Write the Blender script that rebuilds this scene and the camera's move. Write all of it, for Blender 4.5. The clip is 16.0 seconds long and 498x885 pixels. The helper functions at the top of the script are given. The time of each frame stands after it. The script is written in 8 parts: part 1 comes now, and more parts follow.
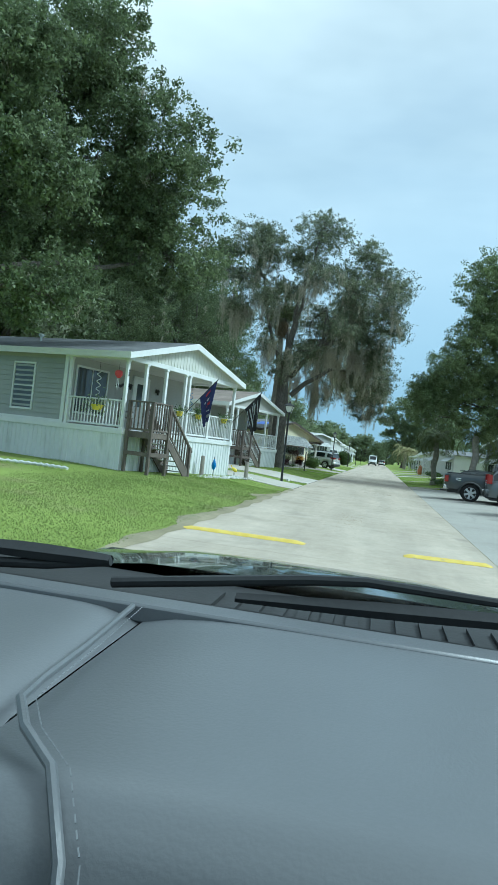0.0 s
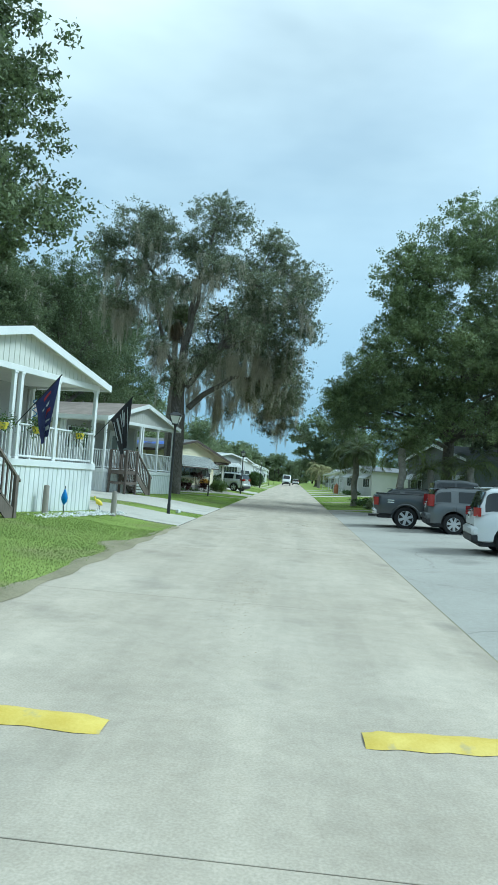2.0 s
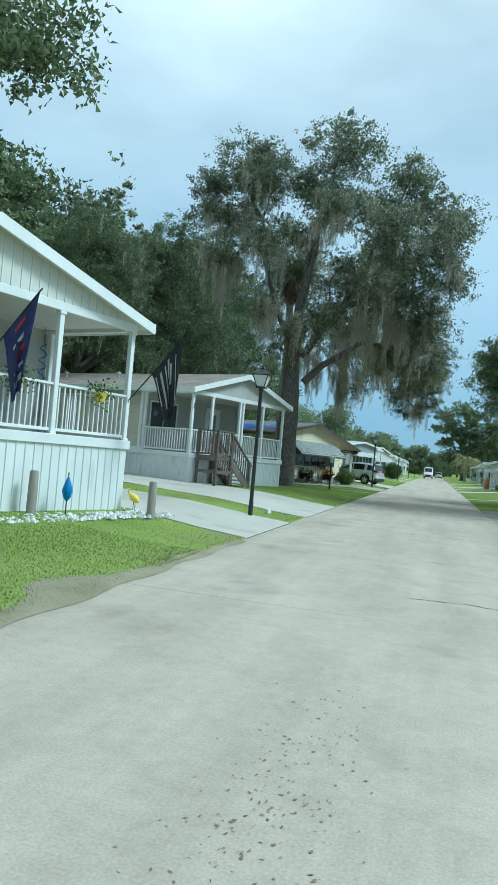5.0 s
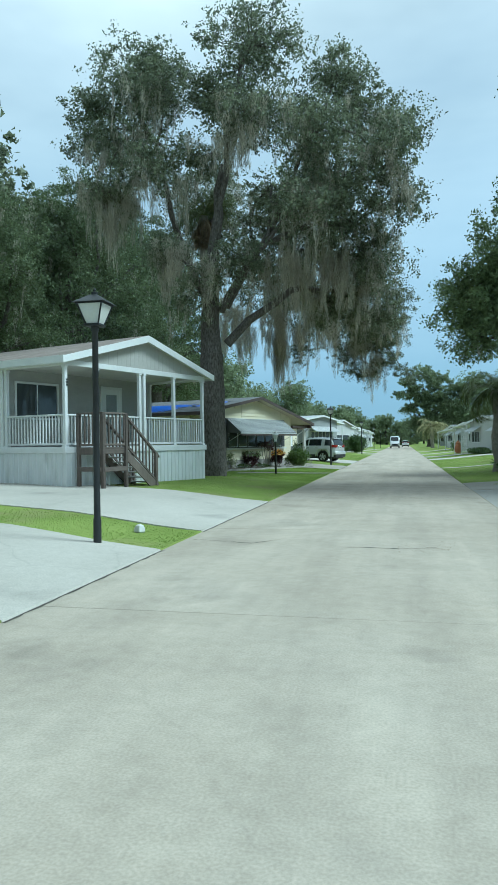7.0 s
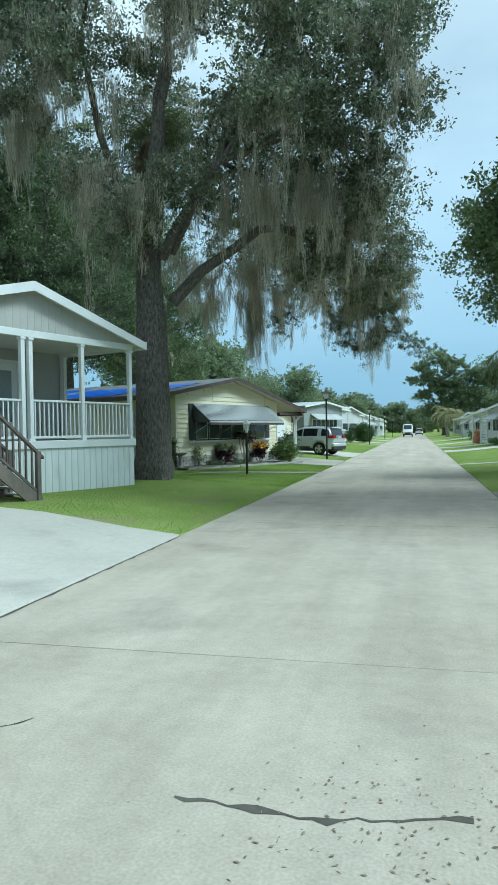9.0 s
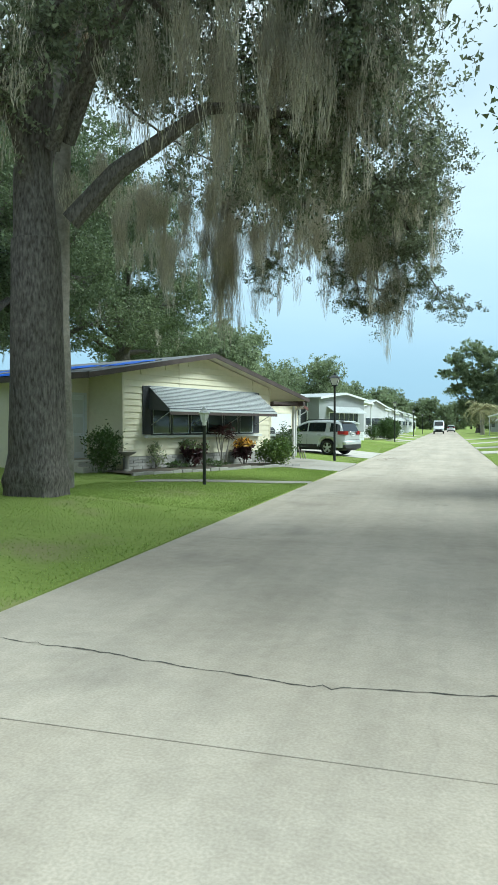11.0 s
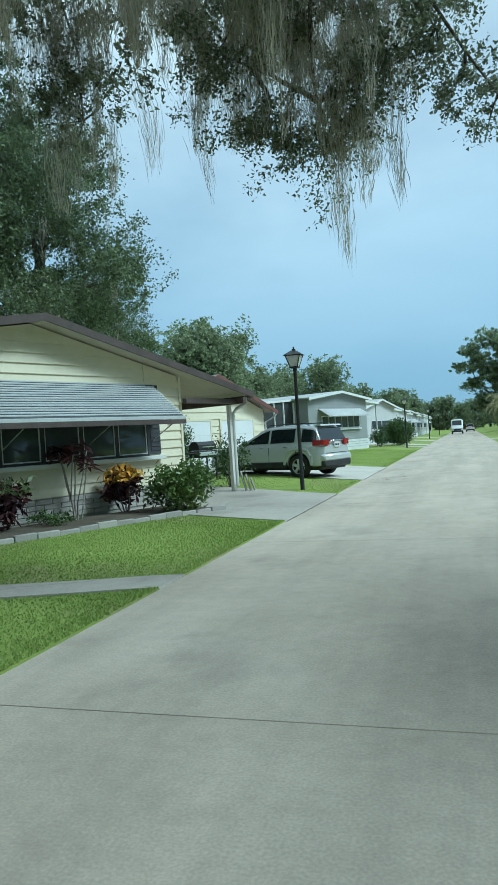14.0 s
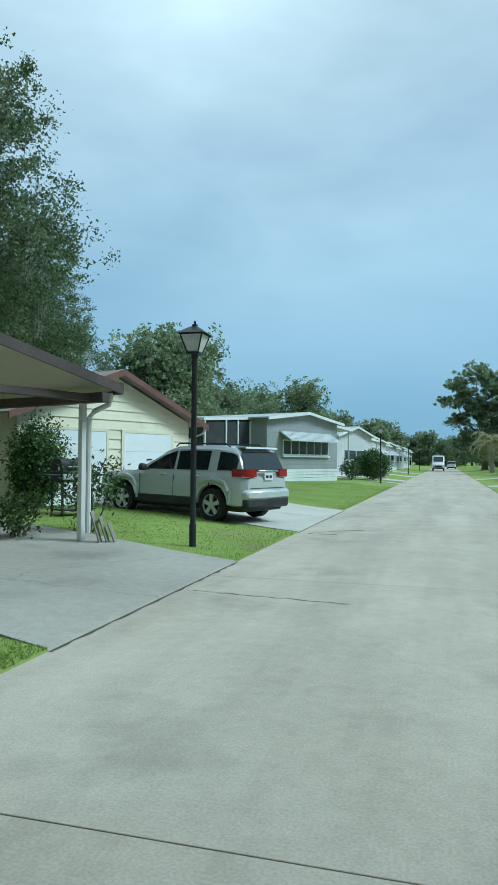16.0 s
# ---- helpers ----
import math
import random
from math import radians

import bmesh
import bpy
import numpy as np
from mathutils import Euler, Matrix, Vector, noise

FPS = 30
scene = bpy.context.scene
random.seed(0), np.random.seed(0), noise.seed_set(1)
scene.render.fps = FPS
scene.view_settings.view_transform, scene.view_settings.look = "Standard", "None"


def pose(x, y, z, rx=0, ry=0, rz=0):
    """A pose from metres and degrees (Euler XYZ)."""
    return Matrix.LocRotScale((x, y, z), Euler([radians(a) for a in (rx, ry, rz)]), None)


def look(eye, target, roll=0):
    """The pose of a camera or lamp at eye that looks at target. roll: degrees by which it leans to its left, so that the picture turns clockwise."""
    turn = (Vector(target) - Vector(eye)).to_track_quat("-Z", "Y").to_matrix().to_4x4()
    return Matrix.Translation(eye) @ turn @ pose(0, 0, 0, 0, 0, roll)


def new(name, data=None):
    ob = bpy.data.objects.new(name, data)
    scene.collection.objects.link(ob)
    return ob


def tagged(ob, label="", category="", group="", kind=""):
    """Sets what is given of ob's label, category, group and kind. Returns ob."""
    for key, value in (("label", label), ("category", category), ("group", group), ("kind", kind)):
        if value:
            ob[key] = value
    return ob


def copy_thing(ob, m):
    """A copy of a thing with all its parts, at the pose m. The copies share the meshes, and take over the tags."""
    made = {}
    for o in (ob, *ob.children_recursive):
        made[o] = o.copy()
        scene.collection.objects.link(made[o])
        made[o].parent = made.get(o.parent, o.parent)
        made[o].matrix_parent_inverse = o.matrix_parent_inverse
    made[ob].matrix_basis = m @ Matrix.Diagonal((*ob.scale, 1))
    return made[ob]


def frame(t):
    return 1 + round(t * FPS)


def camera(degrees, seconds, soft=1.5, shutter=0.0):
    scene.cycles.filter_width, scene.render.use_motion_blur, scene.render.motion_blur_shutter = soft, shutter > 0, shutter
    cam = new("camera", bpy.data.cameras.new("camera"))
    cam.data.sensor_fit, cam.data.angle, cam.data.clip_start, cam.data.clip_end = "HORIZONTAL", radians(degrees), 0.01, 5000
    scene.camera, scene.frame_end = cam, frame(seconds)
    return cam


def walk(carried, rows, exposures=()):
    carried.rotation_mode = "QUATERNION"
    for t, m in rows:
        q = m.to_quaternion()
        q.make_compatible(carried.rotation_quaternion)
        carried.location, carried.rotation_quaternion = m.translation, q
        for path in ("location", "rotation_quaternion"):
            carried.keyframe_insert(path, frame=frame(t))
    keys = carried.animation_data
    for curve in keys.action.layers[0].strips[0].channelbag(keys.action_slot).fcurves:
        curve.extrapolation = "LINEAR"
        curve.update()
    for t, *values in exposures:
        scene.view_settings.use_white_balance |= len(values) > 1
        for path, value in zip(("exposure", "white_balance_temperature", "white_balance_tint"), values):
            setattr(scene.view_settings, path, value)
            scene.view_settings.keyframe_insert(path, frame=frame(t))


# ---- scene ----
cam = camera(39.3, 16.0, soft=1.1)
PATH = [
    (0, (0.347, 2.144, 1.576), (-0.023, 4.11, 1.585), 6.4),
    (0.5, (0.351, 4.204, 1.577), (0.032, 6.178, 1.606), 6.7),
    (1, (0.275, 6.135, 1.589), (0.022, 8.118, 1.637), 6.8),
    (1.5, (0.322, 7.974, 1.645), (0.134, 9.964, 1.71), 5.7),
    (2, (0.35, 9.672, 1.663), (0.217, 11.666, 1.758), 4.3),
    (2.5, (0.352, 11.245, 1.607), (0.104, 13.23, 1.611), 3.4),
    (3, (0.329, 12.662, 1.624), (-0.041, 14.627, 1.572), 4.5),
    (5.5, (0.415, 19.169, 1.506), (-0.114, 21.097, 1.557), 4.9),
    (6, (0.442, 21.065, 1.447), (0.029, 23.02, 1.364), 0.6),
    (6.5, (0.465, 23.05, 1.531), (0.044, 25.005, 1.51), -0.9),
    (7, (0.432, 24.946, 1.541), (0.002, 26.9, 1.542), -0.7),
    (7.5, (0.445, 26.689, 1.532), (0.027, 28.644, 1.561), -0.2),
    (8, (0.556, 28.493, 1.596), (0.142, 30.45, 1.621), -1.2),
    (8.5, (0.662, 30.35, 1.645), (0.226, 32.302, 1.634), -1.2),
    (10.8, (0.694, 39.281, 1.575), (0.132, 41.199, 1.521), -0.1),
    (11, (0.649, 40.026, 1.579), (0.099, 41.948, 1.531), 0.0),
    (11.5, (0.607, 41.925, 1.647), (0.078, 43.853, 1.596), 0.0),
    (12, (0.58, 43.918, 1.61), (0.062, 45.849, 1.55), 0.1),
    (12.5, (0.457, 45.963, 1.595), (-0.055, 47.891, 1.46), -0.9),
    (13, (0.255, 48.111, 1.564), (-0.269, 50.032, 1.378), -3.0),
    (13.5, (0.125, 50.109, 1.513), (-0.431, 52.028, 1.424), -3.2),
    (14, (0.122, 51.931, 1.49), (-0.471, 53.841, 1.481), -3.8),
    (14.5, (0.27, 53.732, 1.502), (-0.359, 55.63, 1.518), -3.9),
    (15, (0.195, 55.368, 1.52), (-0.419, 57.271, 1.542), -2.9),
    (15.5, (0.156, 57.102, 1.539), (-0.434, 59.013, 1.57), -1.1),
    (16, (0.007, 58.931, 1.515), (-0.536, 60.855, 1.566), 0.5),
]
walk(cam, [(t, look(eye, target, roll)) for t, eye, target, roll in PATH],
     exposures=((0.0, 0.3, 4900, -10), (5.5, 0.2, 4850, -11), (8.5, 0.25, 4850, -11), (10.8, 0.65, 5350, -5), (11.6, 0.6, 5150, -8), (12.6, 0.42, 4900, -10), (14.0, 0.15, 4800, -11), (16.0, 0.02, 4750, -11)))

# ---- world and sun ----
SUN_EL, SUN_AZ = 46.0, 78.0      # degrees; azimuth clockwise from +y
world = bpy.data.worlds.new("overcast_sky")
scene.world = world
world.use_nodes = True
wn, wl = world.node_tree.nodes, world.node_tree.links
wn.clear()
w_out = wn.new("ShaderNodeOutputWorld")
w_bg = wn.new("ShaderNodeBackground")
w_sky = wn.new("ShaderNodeTexSky")
w_sky.sky_type = "NISHITA"
w_sky.sun_disc = False
w_sky.sun_elevation = radians(SUN_EL)
w_sky.sun_rotation = radians(SUN_AZ)
w_sky.air_density, w_sky.dust_density, w_sky.ozone_density = 1.2, 1.5, 1.5
w_co = wn.new("ShaderNodeTexCoord")
w_map = wn.new("ShaderNodeMapping")
w_map.inputs["Scale"].default_value = (1.0, 1.0, 2.6)
w_noise = wn.new("ShaderNodeTexNoise")
w_noise.inputs["Scale"].default_value = 1.9
w_noise.inputs["Detail"].default_value = 6
w_noise.inputs["Roughness"].default_value = 0.5
w_noise.inputs["Distortion"].default_value = 0.5
w_ramp = wn.new("ShaderNodeValToRGB")
w_ramp.color_ramp.elements[0].position = 0.36
w_ramp.color_ramp.elements[1].position = 0.62
w_ramp.color_ramp.elements[0].color = (0.75, 0.75, 0.75, 1)
w_ramp.color_ramp.elements[1].color = (0.95, 0.95, 0.95, 1)
w_sep = wn.new("ShaderNodeSeparateXYZ")
w_up = wn.new("ShaderNodeMapRange")
w_up.inputs["From Min"].default_value = 0.02
w_up.inputs["From Max"].default_value = 0.5
w_up.inputs["To Min"].default_value = 0.6
w_up.inputs["To Max"].default_value = 1.0
w_mul = wn.new("ShaderNodeMath")
w_mul.operation = "MULTIPLY"
w_noise2 = wn.new("ShaderNodeTexNoise")
w_noise2.inputs["Scale"].default_value = 1.3
w_noise2.inputs["Detail"].default_value = 5
w_cloud = wn.new("ShaderNodeMixRGB")
w_cloud.inputs["Color1"].default_value = (5.6, 5.6, 5.4, 1)
w_cloud.inputs["Color2"].default_value = (10.4, 9.9, 9.1, 1)
w_mix = wn.new("ShaderNodeMixRGB")
wl.new(w_co.outputs["Generated"], w_map.inputs["Vector"])
wl.new(w_map.outputs["Vector"], w_noise.inputs["Vector"])
wl.new(w_map.outputs["Vector"], w_noise2.inputs["Vector"])
wl.new(w_noise.outputs["Fac"], w_ramp.inputs["Fac"])
wl.new(w_co.outputs["Generated"], w_sep.inputs["Vector"])
wl.new(w_sep.outputs["Z"], w_up.inputs["Value"])
wl.new(w_ramp.outputs["Color"], w_mul.inputs[0])
wl.new(w_up.outputs["Result"], w_mul.inputs[1])
w_span = wn.new("ShaderNodeMapRange")
w_span.inputs["From Min"].default_value = 0.32
w_span.inputs["From Max"].default_value = 0.62
wl.new(w_noise2.outputs["Fac"], w_span.inputs["Value"])
wl.new(w_span.outputs["Result"], w_cloud.inputs["Fac"])
wl.new(w_mul.outputs["Value"], w_mix.inputs["Fac"])
wl.new(w_sky.outputs["Color"], w_mix.inputs["Color1"])
wl.new(w_cloud.outputs["Color"], w_mix.inputs["Color2"])
w_haze = wn.new("ShaderNodeMapRange")        # grey-blue overcast towards the horizon
w_haze.inputs["From Min"].default_value = 0.06
w_haze.inputs["From Max"].default_value = 0.56
w_haze.inputs["To Min"].default_value = 0.75
w_haze.inputs["To Max"].default_value = 0.0
w_low = wn.new("ShaderNodeMixRGB")
w_low.inputs["Color2"].default_value = (2.35, 3.8, 4.9, 1)
wl.new(w_sep.outputs["Z"], w_haze.inputs["Value"])
wl.new(w_haze.outputs["Result"], w_low.inputs["Fac"])
wl.new(w_mix.outputs["Color"], w_low.inputs["Color1"])
wl.new(w_low.outputs["Color"], w_bg.inputs["Color"])
w_bg.inputs["Strength"].default_value = 0.098
wl.new(w_bg.outputs["Background"], w_out.inputs["Surface"])

sun_data = bpy.data.lights.new("sun", "SUN")
sun_data.energy = 2.7
sun_data.angle = radians(18)
sun_data.color = (1.0, 0.95, 0.86)
sun = new("sun", sun_data)
az, el = radians(SUN_AZ), radians(SUN_EL)
sun.matrix_world = look((60 * math.sin(az) * math.cos(el), 60 * math.cos(az) * math.cos(el), 60 * math.sin(el)), (0, 0, 0))


# ---- materials ----
def surface(name, a, b, rough=0.7, metal=0.0, scale=2.0, fine=30.0, bump=0.15, spec=0.4, vary=0.0, island=False, thin=0.0,
            stretch=(1, 1, 1), coat=0.0, spots=None):
    """Two colours mixed by coarse and fine noise in object space, with fine relief."""
    m = bpy.data.materials.new(name)
    m.use_nodes = True
    n, l = m.node_tree.nodes, m.node_tree.links
    bsdf = n["Principled BSDF"]
    co = n.new("ShaderNodeTexCoord")
    mp = n.new("ShaderNodeMapping")
    mp.inputs["Scale"].default_value = stretch
    l.new(co.outputs["Object"], mp.inputs["Vector"])
    n1, n2 = n.new("ShaderNodeTexNoise"), n.new("ShaderNodeTexNoise")
    n1.inputs["Scale"].default_value, n1.inputs["Detail"].default_value = scale, 5
    n2.inputs["Scale"].default_value, n2.inputs["Detail"].default_value = fine, 4
    l.new(mp.outputs["Vector"], n1.inputs["Vector"])
    l.new(mp.outputs["Vector"], n2.inputs["Vector"])
    add = n.new("ShaderNodeMath")
    add.operation = "MULTIPLY_ADD"
    l.new(n2.outputs["Fac"], add.inputs[0])
    add.inputs[1].default_value = 0.45
    l.new(n1.outputs["Fac"], add.inputs[2])
    rng = n.new("ShaderNodeMapRange")
    rng.inputs["From Min"].default_value, rng.inputs["From Max"].default_value = 0.5, 0.95
    l.new(add.outputs["Value"], rng.inputs["Value"])
    mix = n.new("ShaderNodeMixRGB")
    mix.inputs["Color1"].default_value, mix.inputs["Color2"].default_value = (*a, 1), (*b, 1)
    l.new(rng.outputs["Result"], mix.inputs["Fac"])
    col = mix.outputs["Color"]
    if spots:
        n3 = n.new("ShaderNodeTexNoise")
        n3.inputs["Scale"].default_value, n3.inputs["Detail"].default_value = spots[1], 6
        l.new(mp.outputs["Vector"], n3.inputs["Vector"])
        r3 = n.new("ShaderNodeMapRange")
        r3.inputs["From Min"].default_value, r3.inputs["From Max"].default_value = spots[2], spots[2] + 0.14
        r3.inputs["To Max"].default_value = spots[3]
        l.new(n3.outputs["Fac"], r3.inputs["Value"])
        m3 = n.new("ShaderNodeMixRGB")
        m3.inputs["Color2"].default_value = (*spots[0], 1)
        l.new(r3.outputs["Result"], m3.inputs["Fac"])
        l.new(col, m3.inputs["Color1"])
        col = m3.outputs["Color"]
    if vary:
        hsv = n.new("ShaderNodeHueSaturation")
        if island:
            src = n.new("ShaderNodeNewGeometry").outputs["Random Per Island"]
        else:
            src = n.new("ShaderNodeObjectInfo").outputs["Random"]
        vr = n.new("ShaderNodeMapRange")
        vr.inputs["To Min"].default_value, vr.inputs["To Max"].default_value = 1 - vary, 1 + vary
        l.new(src, vr.inputs["Value"])
        l.new(vr.outputs["Result"], hsv.inputs["Value"])
        l.new(col, hsv.inputs["Color"])
        col = hsv.outputs["Color"]
    l.new(col, bsdf.inputs["Base Color"])
    bsdf.inputs["Roughness"].default_value = rough
    bsdf.inputs["Metallic"].default_value = metal
    bsdf.inputs["Specular IOR Level"].default_value = spec
    bsdf.inputs["Coat Weight"].default_value = coat
    if bump:
        bp = n.new("ShaderNodeBump")
        bp.inputs["Strength"].default_value = bump
        bp.inputs["Distance"].default_value = 0.02
        l.new(n2.outputs["Fac"], bp.inputs["Height"])
        l.new(bp.outputs["Normal"], bsdf.inputs["Normal"])
    if thin:
        tr = n.new("ShaderNodeBsdfTranslucent")
        l.new(col, tr.inputs["Color"])
        ms = n.new("ShaderNodeMixShader")
        ms.inputs["Fac"].default_value = thin
        l.new(bsdf.outputs["BSDF"], ms.inputs[1])
        l.new(tr.outputs["BSDF"], ms.inputs[2])
        l.new(ms.outputs["Shader"], n["Material Output"].inputs["Surface"])
    return m


def concrete(name, a, b, crack=0.35, rough=0.85, stain=(0.12, 0.11, 0.1), grit=60.0, track=0.0):
    m = surface(name, a, b, rough, scale=0.35, fine=9.0, bump=0.12, spec=0.25, spots=(stain, 0.55, 0.58, 0.45))
    n, l = m.node_tree.nodes, m.node_tree.links
    bsdf = n["Principled BSDF"]
    src = bsdf.inputs["Base Color"].links[0].from_socket
    co = n.new("ShaderNodeTexCoord")
    wob = n.new("ShaderNodeTexNoise")
    wob.inputs["Scale"].default_value, wob.inputs["Detail"].default_value = 1.3, 5
    l.new(co.outputs["Object"], wob.inputs["Vector"])
    mx = n.new("ShaderNodeMixRGB")
    mx.blend_type = "ADD"
    mx.inputs["Fac"].default_value = 0.6
    l.new(co.outputs["Object"], mx.inputs["Color1"])
    l.new(wob.outputs["Color"], mx.inputs["Color2"])
    vo = n.new("ShaderNodeTexVoronoi")
    vo.feature = "DISTANCE_TO_EDGE"
    vo.inputs["Scale"].default_value = 0.28
    l.new(mx.outputs["Color"], vo.inputs["Vector"])
    cr = n.new("ShaderNodeMapRange")
    cr.inputs["From Min"].default_value, cr.inputs["From Max"].default_value = 0.0, 0.006
    cr.inputs["To Min"].default_value, cr.inputs["To Max"].default_value = crack, 0.0
    l.new(vo.outputs["Distance"], cr.inputs["Value"])
    gr = n.new("ShaderNodeTexNoise")
    gr.inputs["Scale"].default_value, gr.inputs["Detail"].default_value = grit, 3
    l.new(co.outputs["Object"], gr.inputs["Vector"])
    gm = n.new("ShaderNodeMapRange")
    gm.inputs["From Min"].default_value, gm.inputs["From Max"].default_value = 0.3, 0.7
    gm.inputs["To Min"].default_value, gm.inputs["To Max"].default_value = 0.86, 1.1
    l.new(gr.outputs["Fac"], gm.inputs["Value"])
    gx = n.new("ShaderNodeMixRGB")
    gx.blend_type = "MULTIPLY"
    gx.inputs["Fac"].default_value = 1.0
    l.new(src, gx.inputs["Color1"])
    l.new(gm.outputs["Result"], gx.inputs["Color2"])
    if track:
        # long worn streaks along the way of travel
        tm = n.new("ShaderNodeMapping")
        tm.inputs["Scale"].default_value = (1.1, 0.1, 1.0)
        geo_ = n.new("ShaderNodeNewGeometry")
        l.new(geo_.outputs["Position"], tm.inputs["Vector"])
        tn = n.new("ShaderNodeTexNoise")
        tn.inputs["Scale"].default_value, tn.inputs["Detail"].default_value, tn.inputs["Roughness"].default_value = 1.0, 6, 0.62
        l.new(tm.outputs["Vector"], tn.inputs["Vector"])
        tr = n.new("ShaderNodeMapRange")
        tr.inputs["From Min"].default_value, tr.inputs["From Max"].default_value = 0.36, 0.66
        tr.inputs["To Min"].default_value, tr.inputs["To Max"].default_value = 1.0 - track, 1.05
        l.new(tn.outputs["Fac"], tr.inputs["Value"])
        tx = n.new("ShaderNodeMixRGB")
        tx.blend_type = "MULTIPLY"
        tx.inputs["Fac"].default_value = 1.0
        l.new(gx.outputs["Color"], tx.inputs["Color1"])
        l.new(tr.outputs["Result"], tx.inputs["Color2"])
        # blotches and worn patches a hand to a metre wide
        bn = n.new("ShaderNodeTexNoise")
        bn.inputs["Scale"].default_value, bn.inputs["Detail"].default_value, bn.inputs["Roughness"].default_value = 1.7, 9, 0.72
        l.new(geo_.outputs["Position"], bn.inputs["Vector"])
        br = n.new("ShaderNodeMapRange")
        br.inputs["From Min"].default_value, br.inputs["From Max"].default_value = 0.36, 0.62
        br.inputs["To Min"].default_value, br.inputs["To Max"].default_value = 0.9, 1.03
        l.new(bn.outputs["Fac"], br.inputs["Value"])
        bx = n.new("ShaderNodeMixRGB")
        bx.blend_type = "MULTIPLY"
        bx.inputs["Fac"].default_value = 1.0
        l.new(tx.outputs["Color"], bx.inputs["Color1"])
        l.new(br.outputs["Result"], bx.inputs["Color2"])
        gx = bx
    fx = n.new("ShaderNodeMixRGB")
    fx.inputs["Color2"].default_value = (0.07, 0.065, 0.06, 1)
    l.new(cr.outputs["Result"], fx.inputs["Fac"])
    l.new(gx.outputs["Color"], fx.inputs["Color1"])
    l.new(fx.outputs["Color"], bsdf.inputs["Base Color"])
    return m


def glass(name, tint=(0.045, 0.052, 0.056), rough=0.04):
    """Dark window glass over an unlit room."""
    m = surface(name, tint, tuple(c * 1.6 for c in tint), rough, bump=0.0, spec=0.6, scale=0.8)
    return m


M_ROAD = concrete("road_concrete", (0.43, 0.375, 0.295), (0.54, 0.48, 0.39), 0.06, track=0.16)
M_DRIVE = concrete("driveway_concrete", (0.43, 0.405, 0.35), (0.54, 0.51, 0.45), 0.12)
M_OLDDRIVE = concrete("weathered_driveway_concrete", (0.31, 0.285, 0.24), (0.43, 0.4, 0.345), 0.3)
M_LOT = concrete("parking_lot_asphalt", (0.32, 0.305, 0.27), (0.41, 0.392, 0.35), 0.3)
M_JOINT = surface("joint_dirt", (0.06, 0.055, 0.045), (0.12, 0.11, 0.09), 0.95)
M_LAWN = surface("lawn_soil_and_turf", (0.18, 0.235, 0.052), (0.28, 0.345, 0.09), 0.95, scale=0.5, fine=14, bump=0.6, spec=0.1,
                 spots=((0.27, 0.24, 0.13), 0.45, 0.54, 0.7))
M_BLADE = surface("grass_blades", (0.22, 0.305, 0.058), (0.35, 0.435, 0.115), 0.6, scale=0.4, fine=3, bump=0, vary=0.2, island=True, thin=0.5)
M_DRYBLADE = surface("dry_grass_blades", (0.18, 0.24, 0.06), (0.31, 0.355, 0.125), 0.6, scale=0.4, fine=3, bump=0, vary=0.35, island=True, thin=0.3)
M_DIRT = surface("bare_sand_and_dead_grass", (0.2, 0.18, 0.11), (0.32, 0.285, 0.19), 0.95, scale=1.2, fine=22, bump=0.5)
M_YELLOW = surface("yellow_traffic_paint", (0.57, 0.42, 0.06), (0.68, 0.54, 0.12), 0.6, scale=6, fine=50, spots=((0.3, 0.29, 0.26), 5, 0.6, 0.8))
M_WHITE = surface("white_vinyl", (0.66, 0.67, 0.66), (0.75, 0.755, 0.745), 0.45, scale=1.5, fine=20, bump=0.03)
M_SKIRT = surface("white_skirting_vinyl", (0.6, 0.62, 0.61), (0.76, 0.77, 0.76), 0.5, scale=0.7, fine=5, bump=0.04, stretch=(1, 1, 0.3),
                  spots=((0.36, 0.38, 0.33), 2.0, 0.6, 0.5))
M_GREYSIDE = surface("grey_vinyl_siding", (0.3, 0.31, 0.3), (0.36, 0.37, 0.36), 0.55, scale=0.8, fine=12, bump=0.05)
M_PORCHWALL = surface("grey_porch_wall", (0.36, 0.36, 0.34), (0.43, 0.43, 0.41), 0.6, scale=0.8, fine=12, bump=0.05)
M_TANSIDE = surface("tan_vinyl_siding", (0.5, 0.47, 0.38), (0.58, 0.55, 0.46), 0.55, scale=0.8, fine=12, bump=0.05)
M_GABLE = surface("pale_gable_siding", (0.55, 0.55, 0.5), (0.64, 0.64, 0.59), 0.6, scale=0.8, fine=12, bump=0.05)
M_GABLEGREY = surface("taupe_gable_siding", (0.4, 0.39, 0.36), (0.47, 0.46, 0.43), 0.6, scale=0.8, fine=12, bump=0.05)
M_CREAM = surface("cream_aluminium_siding", (0.69, 0.64, 0.46), (0.77, 0.72, 0.55), 0.5, scale=0.7, fine=8, bump=0.05, vary=0.05,
                  spots=((0.42, 0.38, 0.27), 1.4, 0.6, 0.35))
M_SHINGLE = surface("brown_asphalt_shingles", (0.2, 0.165, 0.14), (0.32, 0.275, 0.24), 0.9, scale=1.5, fine=35, bump=0.4)
M_GREYROOF = surface("grey_roof_shingles", (0.13, 0.135, 0.14), (0.22, 0.225, 0.23), 0.9, scale=1.5, fine=35, bump=0.4)
M_TARP = surface("blue_tarpaulin", (0.02, 0.09, 0.5), (0.04, 0.15, 0.68), 0.4, scale=2, fine=8, bump=0.5)
